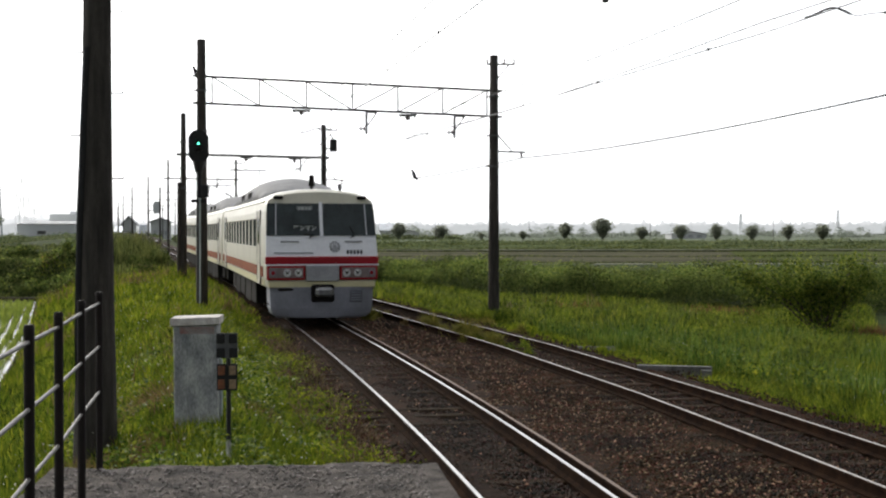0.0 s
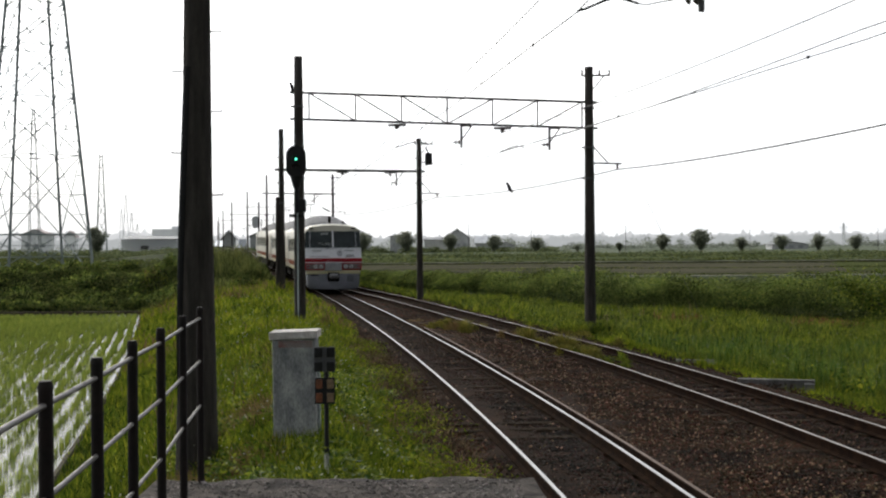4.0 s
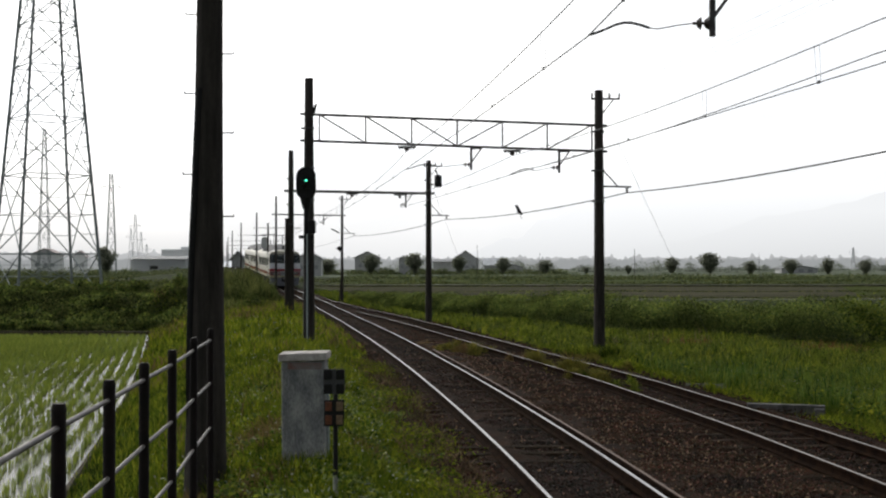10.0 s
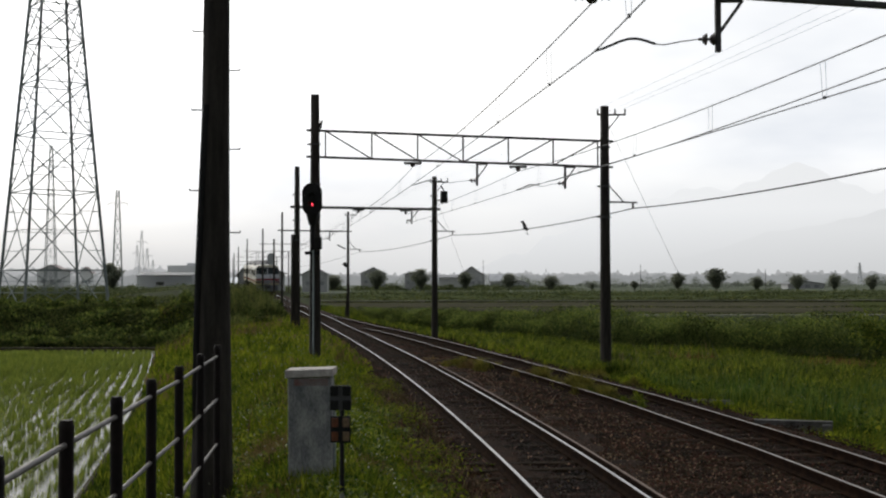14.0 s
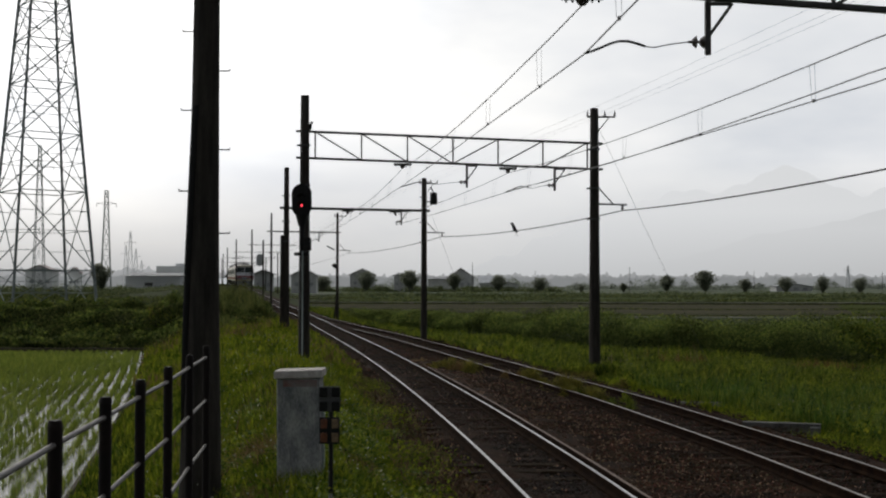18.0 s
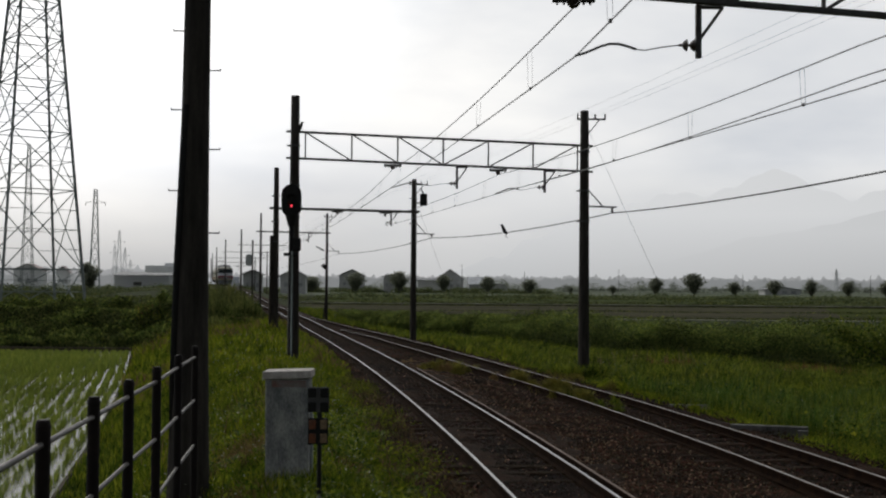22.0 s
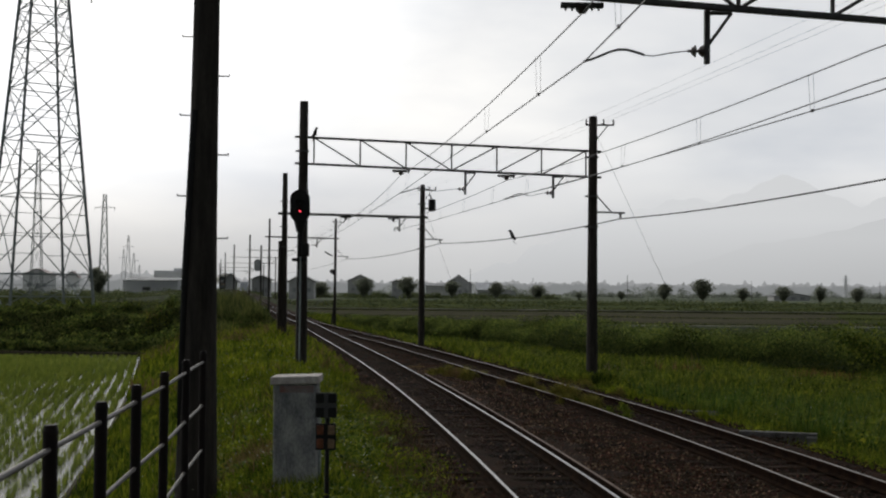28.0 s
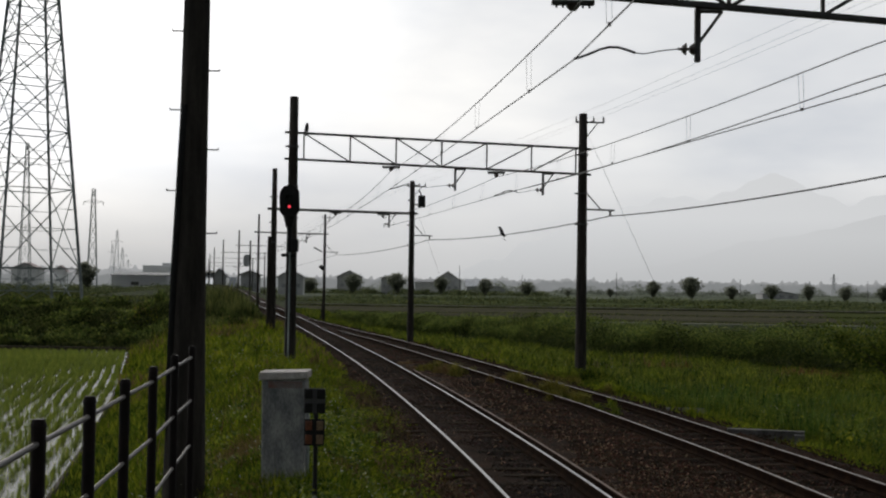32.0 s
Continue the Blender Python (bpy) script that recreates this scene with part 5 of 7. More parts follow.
def left_bank():
    rng = np.random.RandomState(11)
    # (count, y range, height range, width)
    for n, ya, yb, ha, hb, w in ((70000, 8.2, 19, 0.06, 0.26, 0.012), (60000, 19, 38, 0.08, 0.32, 0.022), (46000, 38, 82, 0.12, 0.48, 0.045)):
        y = rng.uniform(ya, yb, n)
        te = toe(y)
        lim = np.interp(y, (8, 17, 23, 30, 38, 50), (-1.30, -1.45, -1.58, -1.34, -0.98, -0.82))
        s = te + 0.3 + (lim - te - 0.3) * rng.uniform(0, 1, n) ** 0.8
        x = xc(y) + s
        k = wave(x, y, 1.4)
        edge = smooth01(lim + 0.2, lim - 0.9, s)
        h = (ha + (hb - ha) * rng.uniform(0, 1, n) ** 1.6 * (0.4 + 1.2 * k)) * (0.30 + 0.70 * edge)
        keep = (rng.uniform(0, 1, n) < 0.35 + 0.65 * edge) & ((y > 8.6) | (x > -1.2)) & (np.hypot(x + 1.66, y - 14.1) > 0.30)
        x, y, h, k = x[keep], y[keep], h[keep], k[keep]
        z = np.maximum(ground_z(x, y), np.where(x - xc(y) > -1.9, -0.22, -9))
        m = k + rng.normal(0, 0.16, len(k)) + 0.36 * smooth01(24, 42, y)
        for lo, hi, mt, lab in ((-9, 0.68, M_GRASS, "rough green grass on the railway bank"), (0.68, 1.24, M_GRASS2, "yellow-green grass patches on the bank"), (1.24, 9, M_STRAW, "dry straw-coloured grass among the green")):
            t = (m > lo) & (m <= hi)
            if t.sum():
                v, f = blades(x[t], y[t], z[t], h[t], np.full(t.sum(), w) * rng.uniform(0.6, 1.6, t.sum()), rng, 1.0)
                mesh_np("grass", v, f, mt, lab, "grass")
    # broad-leaved low plants: clover and weeds near the track
    n = 34000
    y = 8.4 + 26 * rng.uniform(0, 1, n) ** 1.5
    x = xc(y) - 1.25 - 3.0 * rng.uniform(0, 1, n) ** 0.8
    keep = (wave(x, y, 2.3, 1.0) > 0.34 + 0.34 * smooth01(-2.1, -1.2, x - xc(y))) & (np.hypot(x + 1.66, y - 14.1) > 0.4)
    x, y = x[keep], y[keep]
    c = np.stack([x, y, np.maximum(ground_z(x, y), np.where(x - xc(y) > -1.9, -0.2, -9)) + rng.uniform(0.02, 0.15, len(x))], 1)
    v, f = leaves(c, rng.uniform(0.014, 0.042, len(x)), rng, 0.35)
    mesh_np("low_weeds", v, f, M_GRASS2, "low yellow-green clover and weeds beside the ballast", "weeds")
    # dense low growth spreading over the ballast shoulder near the platform
    n = 42000
    y = 8.8 + 13.0 * rng.uniform(0, 1, n) ** 1.2
    x = xc(y) - 1.15 - 1.6 * rng.uniform(0, 1, n) ** 0.7
    keep = rng.uniform(0, 1, n) < (0.08 + 0.92 * smooth01(-1.35, -1.9, x - xc(y))) * (0.35 + 0.65 * wave(x, y, 2.1, 0.4)) * smooth01(23, 13, y)
    x, y = x[keep], y[keep]
    v, f = blades(x, y, np.full(len(x), -0.22), rng.uniform(0.05, 0.17, len(x)), np.full(len(x), 0.014), rng, 1.4)
    mesh_np("grass", v, f, M_GRASS2, "low yellow-green growth over the ballast shoulder", "grass")
    # leafy clumps that stand out of the grass
    cy = 8.5 + 16 * rng.uniform(0, 1, 130) ** 1.5
    cx = xc(cy) - 1.5 - 3.2 * rng.uniform(0, 1, 130)
    i = rng.randint(0, 130, 20000)
    x, y = cx[i] + rng.normal(0, 0.13, 20000), cy[i] + rng.normal(0, 0.16, 20000)
    keep = (np.hypot(x + 1.66, y - 13.9) > 0.8) & (y > 8.15)
    x, y, i = x[keep], y[keep], i[keep]
    hh = 0.12 + 0.26 * rng.uniform(0, 1, 130)
    c = np.stack([x, y, np.maximum(ground_z(x, y), -0.3) + hh[i] * rng.uniform(0.1, 1, len(x)) ** 0.8], 1)
    v, f = leaves(c, rng.uniform(0.016, 0.045, len(x)), rng, 0.6)
    mesh_np("leafy_weeds", v, f, M_BROAD, "leafy green weed clumps in the bank grass", "weeds")
    # coarse shining blades close to the platform
    n = 4600
    y = 8.1 + 2.6 * rng.uniform(0, 1, n) ** 1.3
    x = xc(y) - 1.5 - 2.9 * rng.uniform(0, 1, n)
    keep = np.hypot(x + 1.66, y - 14.1) > 0.4
    x, y = x[keep], y[keep]
    v, f = blades(x, y, ground_z(x, y), rng.uniform(0.16, 0.46, len(x)), rng.uniform(0.010, 0.022, len(x)), rng, 0.6)
    mesh_np("grass", v, f, M_BROAD, "broad shining grass blades below the platform end", "grass")
    # bright yellow-green cushions and dead twigs at the ballast's edge
    for k, (px0, py0, rx, ry, n, m2) in enumerate(((-1.38, 10.2, 0.34, 1.0, 5200, M_GRASS2), (-1.42, 13.4, 0.40, 1.6, 1700, M_GRASS2), (-1.4, 24.0, 0.42, 3.2, 2200, M_GRASS2), (-1.35, 17.8, 0.40, 2.4, 1300, M_GRASS2), (-1.25, 30.5, 0.35, 3.4, 1800, M_GRASS2))):
        y = py0 + rng.normal(0, ry * 0.5, n)
        x = xc(y) + px0 + rng.normal(0, rx * 0.6, n)
        c = np.stack([x, y, -0.2 + 0.17 * rng.uniform(0, 1, n) * np.exp(-((y - py0) / ry) ** 2)], 1)
        v, f = leaves(c, rng.uniform(0.010, 0.028, n), rng, 0.5)
        mesh_np("low_weeds", v, f, m2, "bright yellow-green cushion weeds on the ballast edge", "weeds")
    n = 5200
    y = 9.5 + 24 * rng.uniform(0, 1, n) ** 1.4
    x = xc(y) - 1.0 - 0.85 * rng.uniform(0, 1, n)
    v, f = blades(x, y, np.full(n, -0.2), rng.uniform(0.04, 0.2, n), np.full(n, 0.012), rng, 1.8)
    mesh_np("dead_stems", v, f, M_TWIG, "dry brown stems on the ballast shoulder", "weeds")
    # dry reddish grass round the cabinet and farther up the bank
    for px0, py0, rx, ry, n, hh in ((-2.35, 13.0, 0.28, 0.75, 2600, 0.26), (-2.55, 16.5, 0.35, 1.2, 1800, 0.30), (-3.2, 20.5, 0.4, 1.6, 1600, 0.3), (-1.0, 16.0, 0.22, 1.2, 900, 0.18), (-3.3, 26.0, 0.5, 2.2, 1800, 0.32)):
        x, y = px0 + rng.normal(0, rx, n), py0 + rng.normal(0, ry * 0.6, n)
        v, f = blades(x, y, np.maximum(ground_z(x, y), -0.25), hh * rng.uniform(0.35, 1.0, n), np.full(n, 0.009) * (1 + 0.04 * (y - 12)), rng, 1.1)
        mesh_np("dry_grass", v, f, M_STRAW, "dry reddish-brown grass patch on the bank", "grass")
    # pale seed-sized specks whose colour paints glints on the grass
    n = 1500
    y = 8.6 + 40 * rng.uniform(0, 1, n) ** 1.4
    x = xc(y) - 1.9 - rng.uniform(0, 3.6, n)
    c = np.stack([x, y, ground_z(x, y) + rng.uniform(0.15, 0.42, n)], 1)
    v, f = leaves(c, rng.uniform(0.010, 0.022, n), rng, 1.0)
    mesh_np("seed_heads", v, f, mat("pale_glint", (0.55, 0.55, 0.42), None, 3, 0.5, island=0.3, trans=0.4), "pale specks painted as glints on the bank grass", "grass")


def meadow():
    rng = np.random.RandomState(12)
    for n, ya, yb, ha, hb, w in ((110000, 15, 32, 0.10, 0.42, 0.016), (120000, 32, 62, 0.14, 0.50, 0.032)):
        y = ya + (yb - ya) * rng.uniform(0, 1, n) ** 0.8
        x0 = xc(y) + gap(y) + 2.05
        x1 = 0.40 * y + 1.5
        x = x0 + (x1 - x0) * rng.uniform(0, 1, n) ** 1.05
        r = x - x0
        keep = (y < hedge_y(x) + 0.5) & (np.hypot(x - 5.8, (y - 21.9) * 0.7) > 0.75) & (np.hypot(x - 5.5, (y - 27.4) * 0.6) > 0.7)
        x, y, r = x[keep], y[keep], r[keep]
        k = wave(x, y, 0.8, 0.7)
        edge = smooth01(-0.1, 1.0, r)
        h = (ha + (hb - ha) * rng.uniform(0, 1, len(x)) ** 1.4 * (0.5 + k)) * (0.40 + 0.60 * edge)
        z = ground_z(x, y)
        m = k * 0.5 + 0.40 * (1 - edge) + 0.14 * smooth01(34, 44, y) + rng.normal(0, 0.15, len(k))
        for lo, hi, mt, lab in ((-9, 0.72, M_MEADOW, "tall green meadow grass beside the siding"), (0.72, 1.02, M_GRASS2, "yellow-green meadow grass"), (1.02, 9, M_STRAW, "dry reddish grass in the meadow")):
            t = (m > lo) & (m <= hi)
            if t.sum():
                v, f = blades(x[t], y[t], z[t], h[t], np.full(t.sum(), w) * rng.uniform(0.6, 1.6, t.sum()), rng, 0.85)
                mesh_np("grass", v, f, mt, lab, "grass")
    # more pale specks, painted glints over the meadow
    n = 900
    y = rng.uniform(16, 50, n)
    x = xc(y) + gap(y) + 2.6 + rng.uniform(0, 1, n) * (0.40 * y + 1 - xc(y) - gap(y) - 2.6)
    c = np.stack([x, y, ground_z(x, y) + rng.uniform(0.2, 0.5, n)], 1)
    v, f = leaves(c, rng.uniform(0.008, 0.018, n), rng, 1.0)
    mesh_np("seed_heads", v, f, mat("pale_glint", (0.55, 0.55, 0.42), None, 3, 0.5, island=0.3, trans=0.4), "pale specks painted as glints over the meadow", "grass")
    # grass crowding the foot of the pole by the siding
    n = 2600
    a = rng.uniform(0, 6.283, n)
    d = 0.2 + 0.75 * rng.uniform(0, 1, n)
    x, y = 4.38 + d * np.cos(a), 36.3 + d * np.sin(a)
    v, f = blades(x, y, ground_z(x, y), rng.uniform(0.2, 0.55, n), np.full(n, 0.03), rng, 0.7)
    mesh_np("grass", v, f, M_MEADOW, "tall grass round the foot of a pole", "grass")
    # reddish sorrel in the meadow
    for px0, py0, rx, ry, n in ((13.2, 43.5, 0.7, 0.9, 420), (8.8, 44.5, 0.5, 0.6, 160), (15.3, 35.0, 0.2, 0.3, 220)):
        x, y = px0 + rng.normal(0, rx, n), py0 + rng.normal(0, ry, n)
        v, f = blades(x, y, ground_z(x, y), rng.uniform(0.3, 0.62, n), np.full(n, 0.02), rng, 0.5)
        mesh_np("sorrel", v, f, mat("sorrel", (0.24, 0.115, 0.05), (0.13, 0.065, 0.03), 1.5, 0.8, island=0.5, spec=0.05, trans=0.4), "reddish-brown flowering sorrel in the meadow", "weeds")
    # tall dry plumes near the pole
    n = 34
    i = rng.randint(0, 5, n)
    cx, cy = np.array([5.6, 6.4, 7.6, 8.4, 9.4])[i], np.array([42, 44, 46, 45, 47.0])[i]
    x, y = cx + rng.normal(0, 0.2, n), cy + rng.normal(0, 0.3, n)
    v, f = blades(x, y, ground_z(x, y), rng.uniform(0.45, 1.05, n), np.full(n, 0.022), rng, 0.45)
    mesh_np("dry_plumes", v, f, mat("pale_straw", (0.26, 0.20, 0.10), (0.17, 0.13, 0.07), 2, 0.8, island=0.3, spec=0.1, trans=0.35), "tall straw-coloured dead grass plumes", "grass")
    # broad blades that catch the light near the siding
    n = 12000
    y = 16 + 17 * rng.uniform(0, 1, n)
    x = xc(y) + gap(y) + 2.6 + rng.uniform(0, 1, n) ** 1.2 * 6.5
    v, f = blades(x, y, ground_z(x, y), rng.uniform(0.2, 0.62, n) * (0.7 + 0.6 * wave(x, y, 1.9, 0.3)), rng.uniform(0.010, 0.022, n), rng, 0.45)
    mesh_np("grass", v, f, mat("glossy_grass", (0.120, 0.205, 0.030), (0.06, 0.11, 0.016), 2, 0.5, island=0.75, spec=0.14, trans=0.35), "broad glossy grass blades in the meadow", "grass")
    # tufts growing between the tracks
    for o, cy, rx, ry, n, hh, mt in ((3.25, 31.6, 0.50, 2.0, 5200, 0.50, M_TUFT), (3.40, 29.2, 0.55, 1.8, 5200, 0.44, M_TUFT), (3.70, 27.4, 0.40, 1.4, 1500, 0.26, M_MEADOW), (3.0, 33.4, 0.4, 1.2, 1200, 0.26, M_STRAW), (1.55, 38.6, 0.55, 1.8, 3200, 0.32, M_TUFT), (2.1, 36.6, 0.42, 1.3, 3400, 0.42, M_TUFT), (1.75, 37.4, 0.6, 1.3, 2200, 0.36, M_STRAW), (1.2, 41.0, 0.4, 1.6, 900, 0.2, M_STRAW), (4.9, 34.5, 0.3, 2.6, 1800, 0.3, M_TUFT), (5.2, 30.0, 0.25, 2.4, 1400, 0.24, M_GRASS2)):
        k = 7
        py, ps, ph = cy + rng.normal(0, ry * 0.55, k), o + rng.normal(0, rx * 0.5, k), rng.uniform(0.45, 1.25, k)
        i = rng.randint(0, k, n)
        a, q = rng.uniform(0, 6.283, n), np.abs(rng.normal(0, 0.5, n))
        y = py[i] + q * np.sin(a) * 0.62
        x = ps[i] + xc(y) + q * np.cos(a) * 0.24
        v, f = blades(x, y, np.full(n, -0.20), hh * ph[i] * rng.uniform(0.3, 1.0, n) * (0.25 + 0.75 * np.exp(-(q / 0.6) ** 2)), np.full(n, 0.016), rng, 1.0)
        mesh_np("grass_tuft", v, f, mt, "yellow-green grass mound growing in the ballast", "grass")
    # leafy dark clumps and yellow edge growth in the meadow
    k = 170
    cy = 19 + 26 * rng.uniform(0, 1, k)
    cx = xc(cy) + gap(cy) + 2.7 + rng.uniform(0, 1, k) * (0.38 * cy - xc(cy) - gap(cy) - 2)
    hh = rng.uniform(0.25, 0.55, k)
    i = rng.randint(0, k, 16000)
    x, y = cx[i] + rng.normal(0, 0.24, 16000), cy[i] + rng.normal(0, 0.3, 16000)
    c = np.stack([x, y, ground_z(x, y) + hh[i] * rng.uniform(0.1, 1, len(x)) ** 0.8], 1)
    v, f = leaves(c, rng.uniform(0.02, 0.05, len(x)), rng, 1.2)
    mesh_np("leafy_weeds", v, f, M_MEADOW, "leafy dark green clumps in the meadow", "weeds")
    n = 16000
    y = 17 + 32 * rng.uniform(0, 1, n)
    x = xc(y) + gap(y) + 1.75 + 0.7 * rng.uniform(0, 1, n)
    t = rng.uniform(0, 1, n) < wave(x, y, 1.6, 0.8)
    v, f = blades(x[t], y[t], np.full(t.sum(), -0.42) + 0.1, rng.uniform(0.05, 0.2, t.sum()), np.full(t.sum(), 0.018), rng, 1.0)
    mesh_np("grass", v, f, M_GRASS2, "low yellow-green growth along the siding", "grass")
    n = 15000
    y = 40 + 75 * rng.uniform(0, 1, n)
    x = xc(y) + gap(y) + 1.9 + 3.2 * rng.uniform(0, 1, n)
    v, f = blades(x, y, ground_z(x, y), rng.uniform(0.1, 0.4, n) * (0.5 + wave(x, y, 1.3, 0.2)), rng.uniform(0.03, 0.06, n), rng, 0.9)
    mesh_np("grass", v, f, M_MEADOW, "rough grass along the far end of the siding", "grass")


# young leaf green, made paler to paint sunlight on upper leaves
M_SUNYOUNG = mat("sunlit_young_leaves", (0.185, 0.245, 0.050), (0.11, 0.15, 0.030), 1.2, 0.6, island=0.6, spec=0.15, trans=0.5)


def weeds():
    rng = np.random.RandomState(13)
    # belt of tall weeds beyond the meadow
    n = 210000
    x = rng.uniform(-9, 30, n)
    d = rng.uniform(0, 1, n) ** 1.5 * 9.0
    y = hedge_y(x) + d
    keep = x > xc(y) + gap(y) + 3.2
    x, y, d = x[keep], y[keep], d[keep]
    top = (0.90 + 0.80 * wave(x, y, 0.9, 2.0) + 0.50 * wave(x, y, 3.1, 0.4)) * smooth01(-0.6, 1.2, d + 0.4) * (0.58 + 0.42 * smooth01(0.5, 7, x))
    fr = rng.uniform(0, 1, len(x)) ** 0.7
    z = ground_z(x, y) + top * fr
    # the topmost leaves get the sunlit colour
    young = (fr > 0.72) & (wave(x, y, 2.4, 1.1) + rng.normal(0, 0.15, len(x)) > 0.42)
    for t, mt, lab in ((~young, M_WEED, "dense belt of tall dark green weeds"), (young, M_SUNYOUNG, "young leaves on top of the weed belt, coloured paler as if sunlit")):
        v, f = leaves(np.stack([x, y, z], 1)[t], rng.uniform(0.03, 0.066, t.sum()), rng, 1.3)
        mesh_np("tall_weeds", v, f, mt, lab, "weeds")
    # bank of weeds behind the paddies, and along the track's left side
    n = 130000
    x = rng.uniform(-40, -11, n)
    y = 66 + 18 * rng.uniform(0, 1, n) ** 1.4
    keep = x < xc(y) - 4.2
    x, y = x[keep], y[keep]
    top = 0.05 + 0.48 * wave(x, y, 0.55, 0.3) + 0.6 * np.clip(wave(x, y, 2.2, 1.7) - 0.45, 0, 1)
    z = ground_z(x, y) + top * rng.uniform(0, 1, len(x)) ** 0.6
    # paler patches, thickened towards the crest as painted sunlight
    young = wave(x, y, 1.9, 0.2) + rng.normal(0, 0.2, len(x)) + 0.42 * smooth01(69, 77, y) > 1.02
    for t, mt, lab in ((~young, M_SCRUB, "weedy dark green bank behind the paddy field"), (young, M_SUNYOUNG, "paler leafy patches on the weedy bank, more on its lit crest")):
        v, f = leaves(np.stack([x, y, z], 1)[t], rng.uniform(0.04, 0.12, t.sum()), rng, 1.2)
        mesh_np("tall_weeds", v, f, mt, lab, "weeds")
    k = 150
    cx = rng.uniform(-38, -13, k)
    cy = 66.5 + 16 * rng.uniform(0, 1, k) ** 1.2
    hh, ww = rng.uniform(0.35, 1.1, k), rng.uniform(0.5, 1.3, k)
    n = 52000
    i = rng.randint(0, k, n)
    u = rng.normal(0, 1, (n, 3))
    u /= np.linalg.norm(u, axis=1)[:, None]
    q = rng.uniform(0.55, 1.0, n)
    x, y = cx[i] + u[:, 0] * ww[i] * q, cy[i] + u[:, 1] * ww[i] * q * 0.8
    z = ground_z(x, y) + np.abs(u[:, 2]) * hh[i] * q + 0.1
    keep = x < xc(y) - 4.4
    # leaves on each clump's top are coloured as if lit from above
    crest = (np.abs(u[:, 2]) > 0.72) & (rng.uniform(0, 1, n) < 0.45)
    for t, mt, lab in ((keep & ~crest, M_WEED, "dark leafy clumps on the weedy bank"), (keep & crest, M_SUNYOUNG, "crowns of the leafy clumps on the bank, coloured as if sunlit")):
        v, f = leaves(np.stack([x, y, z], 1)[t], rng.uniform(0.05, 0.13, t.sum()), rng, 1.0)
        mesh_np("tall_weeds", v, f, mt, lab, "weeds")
    # reeds crowding the left side of the line
    n = 22000
    y = rng.uniform(55, 118, n)
    x = xc(y) - 2.4 - 4.8 * rng.uniform(0, 1, n) ** 0.9
    s = x - xc(y)
    clump = 0.35 + 0.9 * wave(x, y, 2.6, 0.5) * wave(x, y, 1.1, 1.0)
    top = (0.30 + 1.75 * smooth01(56, 72, y) * smooth01(-2.3, -3.9, s) * smooth01(118, 96, y)) * clump * rng.uniform(0.4, 1.3, n)
    v, f = blades(x, y, ground_z(x, y), top, rng.uniform(0.03, 0.08, n), rng, 0.5)
    mesh_np("reeds", v, f, mat("reed", (0.150, 0.172, 0.050), (0.055, 0.068, 0.020), 1.2, 0.7, island=0.6, fine=0.3, spec=0.1, trans=0.45), "tall pale green reeds crowding the side of the line", "reeds")
    # leafy shrubs among the reeds
    k = 26
    cy = rng.uniform(58, 88, k)
    cx = xc(cy) - 2.9 - 3.2 * rng.uniform(0, 1, k)
    hh, ww = rng.uniform(0.6, 1.5, k) * smooth01(54, 68, cy), rng.uniform(0.35, 0.8, k)
    n = 15000
    i = rng.randint(0, k, n)
    u = rng.normal(0, 1, (n, 3))
    u /= np.linalg.norm(u, axis=1)[:, None]
    q = rng.uniform(0.3, 1.05, n)
    x, y = cx[i] + u[:, 0] * ww[i] * q, cy[i] + u[:, 1] * ww[i] * q
    z = ground_z(x, y) + hh[i] * (0.45 + 0.55 * u[:, 2] * q)
    v, f = leaves(np.stack([x, y, z], 1), rng.uniform(0.04, 0.11, n), rng, 1.0)
    mesh_np("shrubs", v, f, M_WEED, "dark leafy shrubs among the reeds beside the line", "shrubs")


left_bank()
meadow()
weeds()


def bush(x, y, z):
    b = thing("bush", "dark green leafy bush with several stems in the meadow", "bush", pose(x, y, z))
    rng = np.random.RandomState(21)
    tips = []
    for i in range(24):
        a = rng.uniform(0, 6.28)
        q = rng.uniform(0.35, 1.35)
        e = Vector((q * math.cos(a) * 1.45 - 0.1, q * math.sin(a) * 0.9, rng.uniform(0.85, 1.85) + (0.4 if i % 6 == 0 else 0.0)))
        e.x *= 1.42 if e.x < 0 else 1.0
        e.z += 0.22
        m = Vector((e.x * 0.45 + rng.uniform(-.1, .1), e.y * 0.45, e.z * 0.52))
        bm = bmesh.new()
        tube(bm, (0.08 * math.cos(a), 0.08 * math.sin(a), -0.1), m, 0.034, 0.022, 6, False)
        tube(bm, m, e, 0.022, 0.006, 6, False)
        part("stem", bm, M_BARK, b)
        tips += [m.lerp(e, 0.35), m.lerp(e, 0.75), e]
        if i % 3 == 0:
            e2 = m + Vector((rng.uniform(-.5, .5), rng.uniform(-.4, .4), rng.uniform(0.2, 0.6)))
            bm = bmesh.new()
            tube(bm, m, e2, 0.016, 0.005, 5, False)
            part("twig", bm, M_BARK, b)
            tips.append(e2)
    c = []
    for t in tips:
        n = rng.randint(60, 230)
        c.append(rng.normal(0, 1, (n, 3)) * np.array([0.24, 0.21, 0.18]) * rng.uniform(0.7, 1.4) + np.array(t))
    c.append(rng.normal(0, 1, (1000, 3)) * np.array([0.5, 0.4, 0.32]) + np.array([0.0, 0, 0.66]))
    c = np.concatenate(c)
    c = c[c[:, 2] > 0.06]
    v, f = leaves(c, rng.uniform(0.03, 0.075, len(c)), rng, 0.9)
    ob = mesh_np("foliage", v, f, M_LEAF, kind="")
    ob.parent = b


bush(14.45, 36.5, -0.75)


